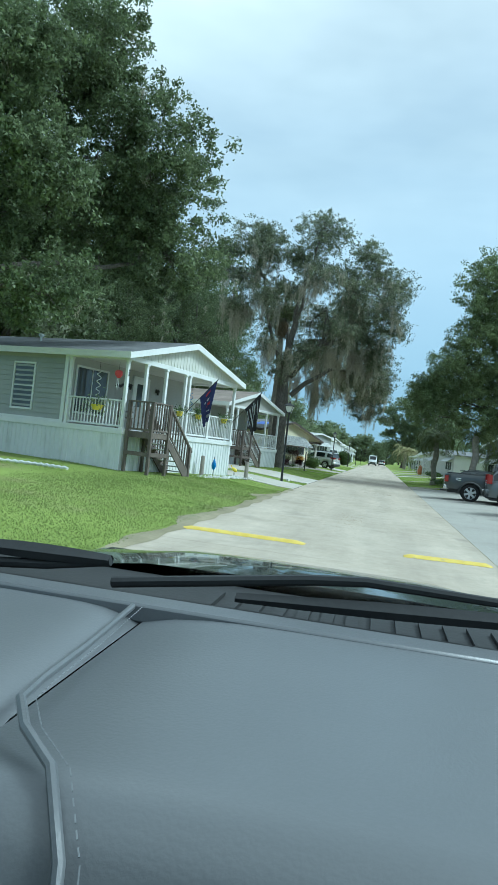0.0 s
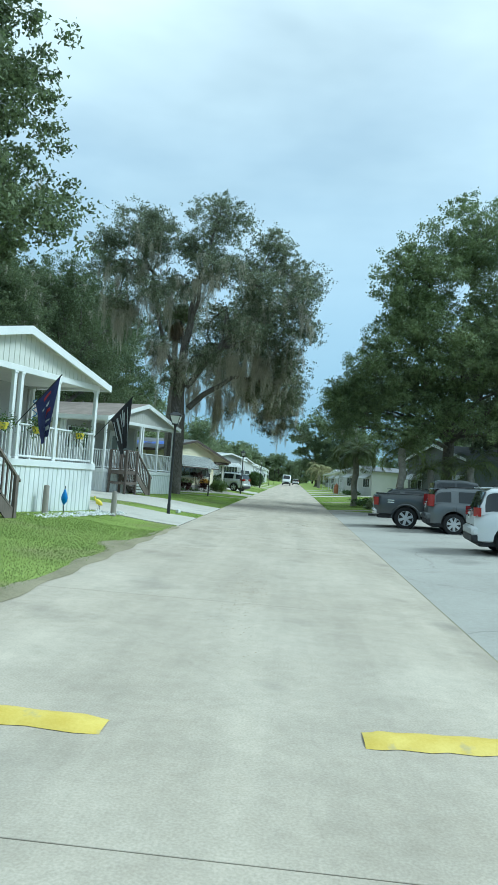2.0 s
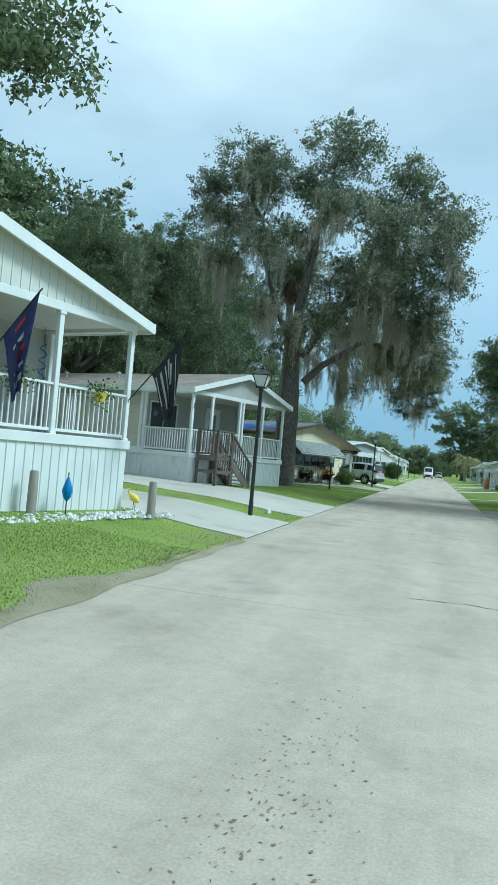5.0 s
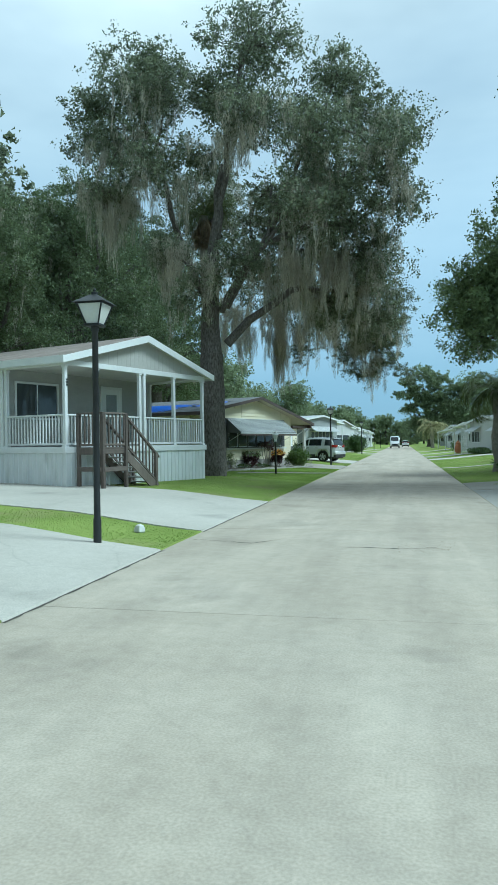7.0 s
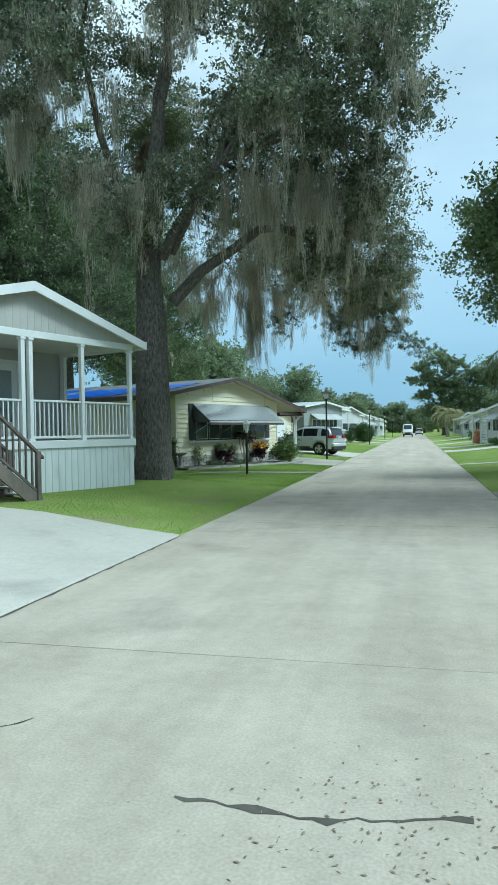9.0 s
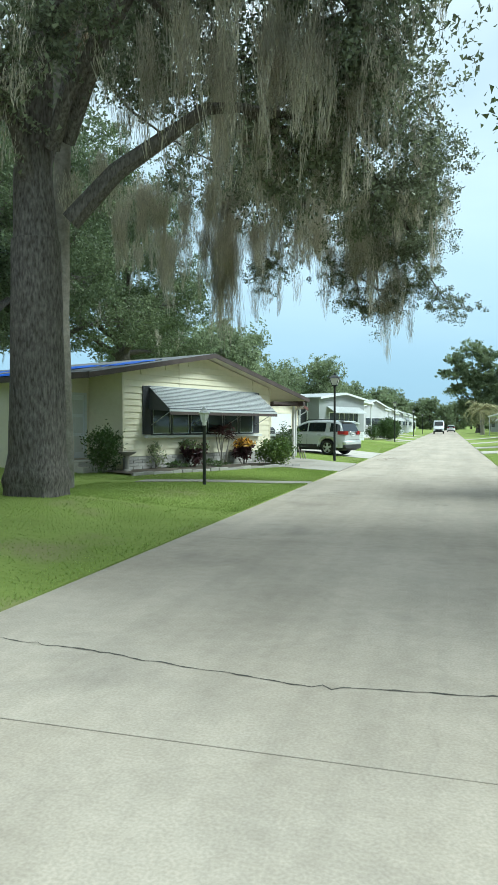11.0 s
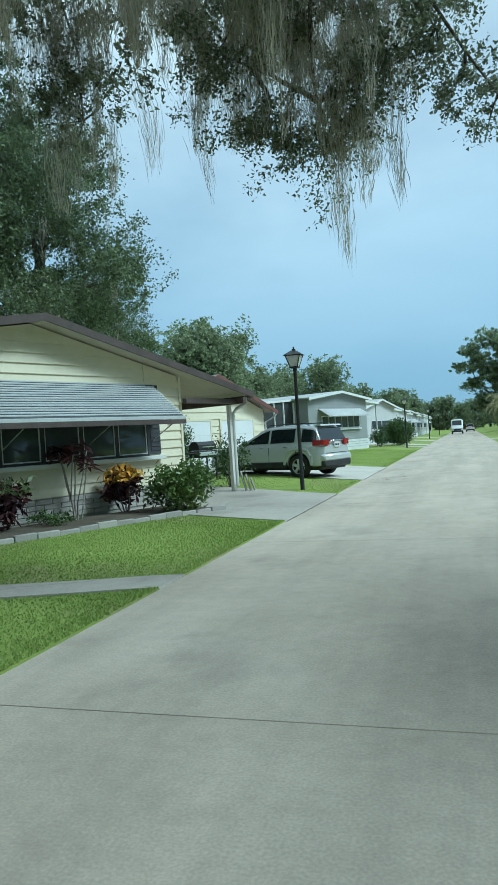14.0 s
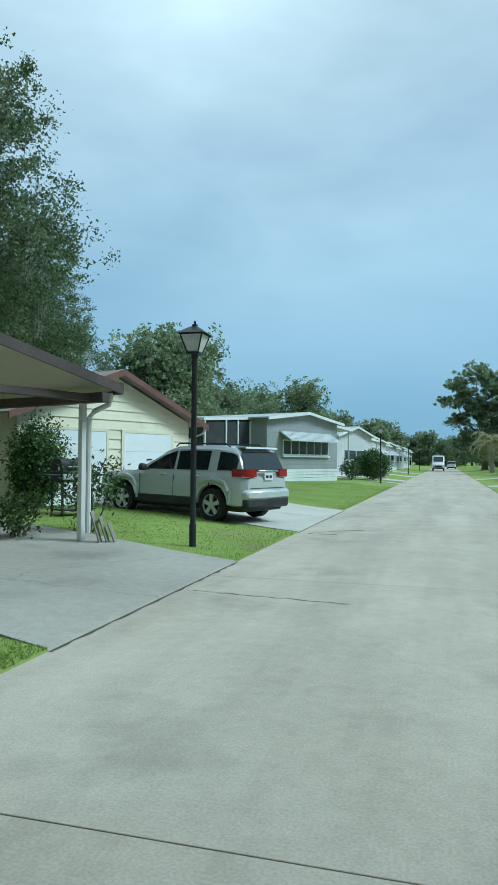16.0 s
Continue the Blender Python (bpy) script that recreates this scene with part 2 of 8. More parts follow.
M_BROWNTRIM = surface("dark_brown_trim", (0.06, 0.045, 0.042), (0.1, 0.075, 0.068), 0.55, scale=2, fine=20)
M_REDTRIM = surface("red_brown_trim", (0.12, 0.055, 0.045), (0.18, 0.085, 0.07), 0.55, scale=2, fine=20)
M_WOOD = surface("dark_weathered_wood", (0.085, 0.07, 0.06), (0.17, 0.142, 0.12), 0.8, scale=1.5, fine=18, bump=0.35, stretch=(1, 1, 0.4), vary=0.2)
M_GREYWOOD = surface("grey_weathered_post_wood", (0.22, 0.2, 0.17), (0.34, 0.31, 0.27), 0.9, scale=3, fine=25, bump=0.5, stretch=(1, 1, 0.15))
M_TREAD = surface("pale_stair_treads", (0.5, 0.49, 0.46), (0.62, 0.61, 0.58), 0.7, scale=3, fine=25)
M_SOFFIT = surface("pale_soffit", (0.62, 0.62, 0.58), (0.7, 0.7, 0.66), 0.6, scale=1.5, fine=15, bump=0.03)
M_TANSOFFIT = surface("tan_soffit", (0.5, 0.45, 0.35), (0.58, 0.53, 0.42), 0.6, scale=1.5, fine=15, bump=0.03)
M_GLASS = glass("dark_window_glass")
M_PALEGLASS = glass("pale_door_glass", (0.2, 0.22, 0.22), 0.1)
M_SCREEN = surface("dark_insect_screen", (0.02, 0.022, 0.025), (0.045, 0.048, 0.05), 0.7, fine=80, bump=0.1)
M_BLACK = surface("black_painted_metal", (0.012, 0.014, 0.015), (0.03, 0.032, 0.033), 0.45, scale=3, fine=40, bump=0.05)
M_LANTERN = surface("frosted_lantern_glass", (0.55, 0.56, 0.52), (0.66, 0.67, 0.63), 0.25, bump=0, spec=0.6)
M_SILVER = surface("silver_painted_metal", (0.5, 0.52, 0.52), (0.6, 0.62, 0.62), 0.35, metal=0.4, bump=0.02)
M_SHUTTER = surface("charcoal_shutter", (0.035, 0.037, 0.042), (0.06, 0.062, 0.068), 0.6)
M_AWNING = surface("grey_aluminium_awning", (0.05, 0.056, 0.06), (0.085, 0.092, 0.096), 0.5, scale=1.0, fine=10, bump=0.05, stretch=(1, 1, 1))
M_AWNSTRIPE = surface("white_awning_slats", (0.44, 0.46, 0.46), (0.54, 0.56, 0.56), 0.55, scale=1, fine=10, bump=0.05)
M_BRICK = surface("pale_grey_brick", (0.3, 0.285, 0.26), (0.42, 0.4, 0.365), 0.9, scale=3, fine=30, bump=0.4, vary=0.18)
M_MORTAR = surface("mortar", (0.26, 0.25, 0.23), (0.34, 0.33, 0.3), 0.95)
M_DOOR = surface("white_door_paint", (0.7, 0.71, 0.7), (0.78, 0.79, 0.78), 0.4, scale=1, fine=15, bump=0.02)
M_BARK = surface("oak_bark", (0.05, 0.043, 0.036), (0.2, 0.18, 0.155), 0.95, scale=22, fine=40, bump=1.0, stretch=(1, 1, 0.3))
M_PALMBARK = surface("palm_trunk", (0.22, 0.2, 0.17), (0.36, 0.33, 0.28), 0.95, scale=5, fine=20, bump=0.8)
M_LEAF = surface("live_oak_leaves", (0.14, 0.165, 0.1), (0.25, 0.275, 0.17), 0.5, scale=0.5, fine=3, bump=0, vary=0.5, island=True, thin=0.4)
M_LEAFDARK = surface("dark_oak_leaves", (0.1, 0.135, 0.062), (0.185, 0.225, 0.11), 0.55, scale=0.4, fine=3, bump=0, vary=0.45, island=True, thin=0.4)
M_LEAFLIGHT = surface("bright_green_leaves", (0.145, 0.19, 0.08), (0.26, 0.31, 0.14), 0.5, scale=0.4, fine=3, bump=0, vary=0.4, island=True, thin=0.4)
# distance haze is put into the leaf colour: paler and greyer for far trees
M_FAR = surface("hazed_far_tree_leaves", (0.19, 0.23, 0.12), (0.31, 0.36, 0.2), 0.6, scale=0.15, fine=2, bump=0, vary=0.4, island=True, thin=0.5)
M_MOSS = surface("spanish_moss", (0.42, 0.385, 0.3), (0.6, 0.56, 0.44), 0.95, scale=0.8, fine=8, bump=0, vary=0.3, island=True, thin=0.5)
M_PALM = surface("palm_fronds", (0.09, 0.12, 0.04), (0.19, 0.215, 0.08), 0.5, scale=0.8, fine=5, bump=0, vary=0.35, island=True, thin=0.2)
M_PINDO = surface("silver_green_palm_fronds", (0.3, 0.29, 0.14), (0.48, 0.45, 0.24), 0.6, scale=0.8, fine=5, bump=0, vary=0.35, island=True, thin=0.2)
M_DEADFROND = surface("dead_palm_fronds", (0.17, 0.13, 0.08), (0.28, 0.22, 0.14), 0.9, scale=0.8, fine=5, bump=0, vary=0.3, island=True)
M_SHRUB = surface("shrub_leaves", (0.045, 0.085, 0.022), (0.11, 0.165, 0.045), 0.45, scale=1.5, fine=6, bump=0, vary=0.45, island=True, thin=0.2)
M_CROTON = surface("orange_croton_leaves", (0.55, 0.24, 0.03), (0.75, 0.5, 0.07), 0.4, scale=3, fine=9, bump=0, vary=0.5, island=True, thin=0.2)
M_REDLEAF = surface("dark_red_leaves", (0.035, 0.014, 0.017), (0.075, 0.026, 0.028), 0.4, scale=3, fine=9, bump=0, vary=0.5, island=True, thin=0.2)
M_VARIEG = surface("variegated_leaves", (0.12, 0.16, 0.05), (0.4, 0.42, 0.25), 0.5, scale=6, fine=14, bump=0, vary=0.4, island=True, thin=0.2)
M_ROCK = surface("white_garden_stones", (0.55, 0.55, 0.53), (0.75, 0.75, 0.73), 0.8, scale=4, fine=20, bump=0.2, vary=0.2, island=True)
M_TYRE = surface("tyre_rubber", (0.012, 0.012, 0.013), (0.028, 0.028, 0.028), 0.85, fine=40)
M_RIM = surface("alloy_rim", (0.55, 0.56, 0.57), (0.64, 0.65, 0.66), 0.35, metal=0.35, bump=0)
M_CARSILVER = surface("silver_car_paint", (0.52, 0.54, 0.535), (0.57, 0.59, 0.585), 0.27, metal=0.2, bump=0, coat=0.6, scale=0.6)
M_CARGREY = surface("dark_grey_car_paint", (0.055, 0.06, 0.062), (0.075, 0.08, 0.082), 0.3, metal=0.4, bump=0, coat=0.6, scale=0.6)
M_CARMID = surface("grey_car_paint", (0.12, 0.13, 0.135), (0.15, 0.16, 0.165), 0.3, metal=0.4, bump=0, coat=0.6, scale=0.6)
M_CARWHITE = surface("white_car_paint", (0.68, 0.7, 0.7), (0.74, 0.75, 0.75), 0.3, bump=0, coat=0.6, scale=0.6)
M_CARGLASS = glass("car_glass", (0.012, 0.016, 0.018), 0.03)
M_PLASTIC = surface("black_plastic", (0.02, 0.021, 0.022), (0.035, 0.036, 0.037), 0.6, fine=60, bump=0.05)
M_TAIL = surface("red_lamp_lens", (0.22, 0.008, 0.008), (0.3, 0.012, 0.012), 0.2, bump=0, spec=0.6)
M_CHROME = surface("chrome", (0.6, 0.6, 0.6), (0.7, 0.7, 0.7), 0.15, metal=1.0, bump=0)
M_FLAGBLUE = surface("navy_flag_cloth", (0.025, 0.03, 0.1), (0.045, 0.05, 0.14), 0.8, scale=5, fine=40, thin=0.2)
M_FLAGRED = surface("red_flag_cloth", (0.35, 0.03, 0.04), (0.45, 0.05, 0.06), 0.8, scale=5, fine=40, thin=0.2)
M_FLAGBLACK = surface("black_flag_cloth", (0.02, 0.02, 0.024), (0.04, 0.04, 0.046), 0.8, scale=5, fine=40, thin=0.2)
M_FLAGWHITE = surface("pale_flag_print", (0.42, 0.43, 0.45), (0.55, 0.56, 0.58), 0.8, scale=5, fine=40, thin=0.2)
M_PINK = surface("red_plastic", (0.5, 0.05, 0.06), (0.6, 0.08, 0.09), 0.5)
M_YELLOWPOT = surface("yellow_plastic", (0.7, 0.55, 0.04), (0.8, 0.65, 0.08), 0.5)
M_BLUEPOT = surface("blue_glazed_metal", (0.02, 0.14, 0.4), (0.04, 0.22, 0.55), 0.4)
M_TERRA = surface("terracotta", (0.42, 0.17, 0.09), (0.52, 0.24, 0.13), 0.85, fine=25)


# ---- mesh helpers ----
class Geo:
    """Collects vertices and faces of one mesh."""

    def __init__(self):
        self.v, self.f = [], []

    def add(self, verts, faces):
        k = len(self.v)
        self.v += [tuple(p) for p in verts]
        self.f += [tuple(i + k for i in f) for f in faces]
        return self

    def box(self, x0, x1, y0, y1, z0, z1, c=0.0):
        lo, hi = (min(x0, x1), min(y0, y1), min(z0, z1)), (max(x0, x1), max(y0, y1), max(z0, z1))
        if not c:
            vs = [(x, y, z) for x in (lo[0], hi[0]) for y in (lo[1], hi[1]) for z in (lo[2], hi[2])]
            return self.add(vs, [(0, 1, 3, 2), (4, 6, 7, 5), (0, 4, 5, 1), (2, 3, 7, 6), (0, 2, 6, 4), (1, 5, 7, 3)])
        vs, ix = [], {}
        for s in [(a, b, d) for a in (0, 1) for b in (0, 1) for d in (0, 1)]:
            for ax in range(3):
                p = [(hi[i] if s[i] else lo[i]) if i == ax else (hi[i] - c if s[i] else lo[i] + c) for i in range(3)]
                ix[s, ax] = len(vs)
                vs.append(p)
        fs = []
        for ax in range(3):
            o = [i for i in range(3) if i != ax]
            for sg in (0, 1):
                ring = []
                for q in ((0, 0), (1, 0), (1, 1), (0, 1)):
                    s = [0, 0, 0]
                    s[ax], s[o[0]], s[o[1]] = sg, q[0], q[1]
                    ring.append(ix[tuple(s), ax])
                fs.append(ring)
            for q in ((0, 0), (0, 1), (1, 0), (1, 1)):
                e = []
                for ee, fa in ((0, o[0]), (1, o[0]), (1, o[1]), (0, o[1])):
                    s = [0, 0, 0]
                    s[ax], s[o[0]], s[o[1]] = ee, q[0], q[1]
                    e.append(ix[tuple(s), fa])
                fs.append(e)
        for s in [(a, b, d) for a in (0, 1) for b in (0, 1) for d in (0, 1)]:
            fs.append([ix[s, 0], ix[s, 1], ix[s, 2]])
        return self.add(vs, fs)

    def prism(self, poly, a0, a1, axis="y"):
        """A flat outline drawn out along one axis."""
        n = len(poly)

        def at(p, a):
            return {"y": (p[0], a, p[1]), "x": (a, p[0], p[1]), "z": (p[0], p[1], a)}[axis]
        vs = [at(p, a0) for p in poly] + [at(p, a1) for p in poly]
        fs = [tuple(range(n)), tuple(range(2 * n - 1, n - 1, -1))] + [(i, (i + 1) % n, n + (i + 1) % n, n + i) for i in range(n)]
        return self.add(vs, fs)

    def tube(self, pts, rad, n=8, caps=True):
        pts = [Vector(p) for p in pts]
        rs = rad if isinstance(rad, (list, tuple)) else [rad] * len(pts)
        vs, fs = [], []
        ref = Vector((0.31, 0.2, 0.93))
        for i, p in enumerate(pts):
            d = (pts[min(i + 1, len(pts) - 1)] - pts[max(i - 1, 0)]).normalized()
            s = d.cross(ref)
            if s.length < 1e-3:
                s = d.cross(Vector((1, 0, 0)))
            s.normalize()
            t = d.cross(s)
            for k in range(n):
                a = 2 * math.pi * k / n
                vs.append(p + rs[i] * (math.cos(a) * s + math.sin(a) * t))
        for i in range(len(pts) - 1):
            for k in range(n):
                fs.append((i * n + k, i * n + (k + 1) % n, (i + 1) * n + (k + 1) % n, (i + 1) * n + k))
        if caps:
            fs += [tuple(range(n - 1, -1, -1)), tuple((len(pts) - 1) * n + k for k in range(n))]
        return self.add(vs, fs)

    def lathe(self, prof, n=12, at=(0, 0, 0), axis="z", caps=True):
        vs, fs = [], []
        for r, z in prof:
            for k in range(n):
                a = 2 * math.pi * k / n
                p = (r * math.cos(a), r * math.sin(a), z)
                if axis == "y":
                    p = (p[0], p[2], p[1])
                elif axis == "x":
                    p = (p[2], p[0], p[1])
                vs.append((p[0] + at[0], p[1] + at[1], p[2] + at[2]))
        for i in range(len(prof) - 1):
            for k in range(n):
                fs.append((i * n + k, i * n + (k + 1) % n, (i + 1) * n + (k + 1) % n, (i + 1) * n + k))
        if caps:
            fs += [tuple(range(n - 1, -1, -1)), tuple((len(prof) - 1) * n + k for k in range(n))]
        return self.add(vs, fs)

    def sheet(self, grid):
        """A grid of points, row by row."""
        r, c = len(grid), len(grid[0])
        return self.add([p for row in grid for p in row],
                        [(i * c + j, i * c + j + 1, (i + 1) * c + j + 1, (i + 1) * c + j) for i in range(r - 1) for j in range(c - 1)])

    def mesh(self, name, mat, smooth=40.0):
        me = bpy.data.meshes.new(name)
        me.from_pydata(self.v, [], self.f)
        bm = bmesh.new()
        bm.from_mesh(me)
        bmesh.ops.recalc_face_normals(bm, faces=bm.faces)
        bm.to_mesh(me)
        bm.free()
        if smooth:
            me.polygons.foreach_set("use_smooth", [True] * len(me.polygons))
            me.set_sharp_from_angle(angle=radians(smooth))
        me.materials.append(mat)
        return me


def part(name, geo, mat, parent=None, label="", kind="", m=None, smooth=40.0):
    ob = new(name, geo if isinstance(geo, bpy.types.Mesh) else geo.mesh(name, mat, smooth))
    if parent is not None:
        ob.parent = parent
    if m is not None:
        ob.matrix_basis = m
    return tagged(ob, label=label, kind=kind)


def thing(name, m, label, category, group="", kind=""):
    ob = new(name)
    ob.empty_display_size = 0.2
    ob.matrix_basis = m
    return tagged(ob, label, category, group, kind)


def quads(name, quad, mat, tri=False):
    """A mesh of many loose leaves; quad is an array (n, 4 or 3, 3)."""
    n, k = quad.shape[0], quad.shape[1]
    me = bpy.data.meshes.new(name)
    me.vertices.add(n * k)
    me.vertices.foreach_set("co", quad.astype(np.float32).ravel())
    me.loops.add(n * k)
    me.loops.foreach_set("vertex_index", np.arange(n * k, dtype=np.int32))
    me.polygons.add(n)
    me.polygons.foreach_set("loop_start", np.arange(0, n * k, k, dtype=np.int32))
    me.polygons.foreach_set("loop_total", np.full(n, k, dtype=np.int32))
    me.update(calc_edges=True)
    me.materials.append(mat)
    return me


def unit(a):
    return a / np.maximum(np.linalg.norm(a, axis=-1, keepdims=True), 1e-9)


def leaf_quads(rng, centres, size, flat=0.35, long=1.8):
    """Pointed leaves (rhombi) at the centres, turned at random."""
    n = len(centres)
    up = unit(rng.normal(size=(n, 3)) * np.array([1, 1, 1.0]) + np.array([0, 0, flat]))
    d = unit(np.cross(up, rng.normal(size=(n, 3))))
    s = np.cross(up, d)
    w = (size * rng.uniform(0.6, 1.25, n))[:, None]
    return np.stack([centres - d * w * long * 0.5, centres - s * w * 0.42 - d * w * 0.08, centres + d * w * long * 0.5, centres + s * w * 0.42 - d * w * 0.08], 1)


def leaf_tris(rng, centres, size, flat=0.35):
    """Small pointed leaves at the centres, turned at random, one triangle each."""
    n = len(centres)
    up = unit(rng.normal(size=(n, 3)) + np.array([0, 0, flat]))
    d = unit(np.cross(up, rng.normal(size=(n, 3))))
    s = np.cross(up, d)
    w = (size * rng.uniform(0.6, 1.3, n))[:, None]
    return np.stack([centres - s * w * 0.5 - d * w * 0.55, centres + s * w * 0.5 - d * w * 0.55, centres + d * w * 0.95], 1)


def smooth01(t):
    t = max(0.0, min(1.0, t))
    return t * t * (3 - 2 * t)


# ---- ground, road, drives ----
ROAD_L, ROAD_R = -3.0, 2.5
LOT_END, LOT_R = 49.6, 24.0


def gz(x, y):
    """Height of the lawn."""
    if x <= ROAD_L:
        dip = 1.0 - 0.6 * smooth01((y - 51) / 4) * (1 - smooth01((y - 67) / 5))
        return 0.02 + dip * (0.23 * smooth01((ROAD_L - x) / 3.5) + 0.15 * smooth01((ROAD_L - x - 3.0) / 5.0))
    if x >= ROAD_R:
        if y < LOT_END and x < LOT_R:
            return -0.08
        return 0.02 + 0.4 * smooth01((x - ROAD_R) / 5.5)
    return -0.08


def build_ground():
    xs = [-1500, -400, -120, -50, -24, -14, -9, -7, -6.5, -6, -5.5, -5, -4.5, -4, -3.5, -3.2, -3.0, -2.98, 2.48, 2.5, 2.8, 3.2, 3.8, 4.5, 5.5, 7, 10, 15,
          23.98, 24.0, 30, 60, 150, 400, 1500]
    ys = [-1500, -300, -60, -15, 0, 10, 20, 30, 40, 49.58, 49.6, 51, 52, 53, 54, 55, 60, 67, 68.2, 69.5, 70.8, 72, 75, 90, 120, 160, 220, 300, 500, 900, 2500]
    grid = [[(x, y, gz(x, y)) for x in xs] for y in ys]
    return tagged(part("ground", Geo().sheet(grid), M_LAWN), "green mown lawn with thin dry patches beside the road", "lawn", kind="structure")


ground = build_ground()

road = thing("road", pose(0, 0, 0), "pale worn concrete road with joints and stains", "road", kind="structure")
SLAB = 6.1
slab_mesh = Geo().box(ROAD_L, ROAD_R, 0.0, SLAB - 0.009, -0.12, 0.0, 0.003).mesh("slab", M_ROAD)
for k in range(-4, 26):
    part("slab", slab_mesh, M_ROAD, road, m=pose(0, 0.55 + k * SLAB, 0))
part("slab", Geo().box(ROAD_L, ROAD_R, 0.55 + 26 * SLAB, 620, -0.12, 0.0), M_ROAD, road)
part("joint_fill", Geo().box(ROAD_L + 0.02, ROAD_R - 0.02, -24, 160, -0.1, -0.012), M_JOINT, road, "dark dirt in the slab joints")
lot = part("parking_lot", Geo().prism([(ROAD_R + 0.025, -0.12), (LOT_R, -0.12), (LOT_R, 0.2), (7.5, 0.18), (5.0, 0.1), (ROAD_R + 0.025, -0.004)], -60, LOT_END), M_LOT)
tagged(lot, "grey asphalt parking lot beside the road", "parking lot", kind="structure")
part("joint_fill", Geo().box(ROAD_R - 0.01, ROAD_R + 0.04, -60, LOT_END, -0.1, -0.006), M_DIRT, lot, "sand in the edge joint")

for x0, x1, y, sk in ((-2.95, -0.73, 14.2, -0.03), (0.93, 2.4, 14.35, 0.1)):
    g = Geo()
    n = 14
    sec = [(-0.16, 0.004), (-0.1, 0.035), (0.0, 0.05), (0.1, 0.035), (0.16, 0.004)]
    g.sheet([[(x0 + (x1 - x0) * i / n, y + sk * (x1 - x0) * i / n + a * (0.9 + 0.1 * math.sin(i * 2.1)), b * (0.25 if i in (0, n) else 1)) for a, b in sec] for i in range(n + 1)])
    tagged(part("speed_bump", g, M_YELLOW), "worn yellow painted speed bump strip on the concrete road", "speed bump", "speed bumps")


def drive(name, y0, y1, ang, length, mat, label, side=-1, lift=0.02, x_start=None):
    """A concrete strip that leaves the road at an angle."""
    r = radians(ang)
    ux, uy = side * math.cos(r), math.sin(r)
    x = ROAD_L if side < 0 else ROAD_R
    if x_start is not None:
        x = x_start
    g = Geo()
    n = 12
    top = []
    for i in range(-1, n + 1):
        s = length * i / n if i >= 0 else -0.03
        row = []
        for yy in (y0, y0 + 0.012, (y0 + y1) / 2, y1 - 0.012, y1):
            px, py = x + ux * s, yy + uy * s
            edge = yy in (y0, y1)
            row.append((px, py, max(gz(px - 0.001 * (1 if side < 0 else -1), py), 0.0) + (lift if not edge else -0.12) - (0.015 if i == 0 else 0.06 if i < 0 else 0)))
        top.append(row)
    g.sheet(top)
    d = part(name, g, mat)
    if length > 6:
        j = Geo()
        rows = []
        k = int((y1 - y0) / 0.12)
        for i in range(k + 1):
            yy = y0 + (y1 - y0) * i / k
            w = 0.025 + 0.02 * math.sin(i * 1.7) * math.sin(i * 0.6) + 0.012 * math.sin(i * 4.1)
            rows.append([(x - side * 0.012, yy, 0.0035), (x - side * (0.02 + max(0.008, w)), yy, 0.0035)])
        part("joint_fill", j.sheet(rows), M_JOINT, d, "dark dirt in the edge joint")
    return tagged(d, label, "driveway", "driveways", "structure")


drive("driveway", 30.4, 34.5, 16, 12, M_DRIVE, "pale clean concrete driveway between two lawns")
drive("driveway", 36.6, 42.7, 17, 12, M_DRIVE, "pale concrete driveway beside the tan mobile home")
drive("driveway", 63.8, 68.9, 20, 14, M_OLDDRIVE, "grey weathered concrete driveway under the carport")
drive("driveway", 73.4, 80.2, 20, 9, M_DRIVE, "pale concrete driveway with a parked silver car")
drive("garden_path", 58.5, 59.2, -25, 4.6, M_OLDDRIVE, "narrow concrete garden path across the lawn")
drive("garden_path", 107.0, 108.4, 20, 5, M_DRIVE, "pale concrete path to a far house")
drive("driveway", 47.4, 50.6, 3, 6, M_OLDDRIVE, "grey concrete driveway apron beyond the parking lot", side=1, lift=0.03)
for yy, w, n_ in ((64.3, 0.7, 5), (81, 3.5, 8), (90, 3, 8), (103, 3, 8), (121, 3, 8)):
    drive("driveway", yy, yy + w, 0, n_, M_DRIVE, "pale concrete driveway crossing the far lawn", side=1)
for yy in (112, 128, 145):
    drive("driveway", yy, yy + 4, 20, 8, M_DRIVE, "pale concrete driveway of a far house")


def build_edge_dirt():
    """Bare sandy margin where the lawn meets the road."""
    rng = np.random.default_rng(5)
    g = Geo()
    rows = []
    for i in range(61):
        y = 6 + i * 0.4
        w = 0.14 + 0.4 * max(0.0, math.sin(i * 0.31)) ** 2 + 0.28 * max(0.0, math.sin(i * 0.83 + 1)) + 0.12 * rng.random()
        w *= 0.7 if y < 24 else max(0.1, (31 - y) / 7)
        rows.append([(ROAD_L + 0.12 + 0.05 * math.sin(i * 1.3), y, 0.006), (ROAD_L - 0.05, y, gz(ROAD_L - 0.05, y) + 0.012), (ROAD_L - w * 0.6, y, gz(ROAD_L - w * 0.6, y) + 0.012), (ROAD_L - w, y, gz(ROAD_L - w, y) - 0.012)])
    g.sheet(rows)
    tagged(part("road_margin", g, M_DIRT), "bare sand and dead grass along the road edge", "dirt", kind="structure")


build_edge_dirt()


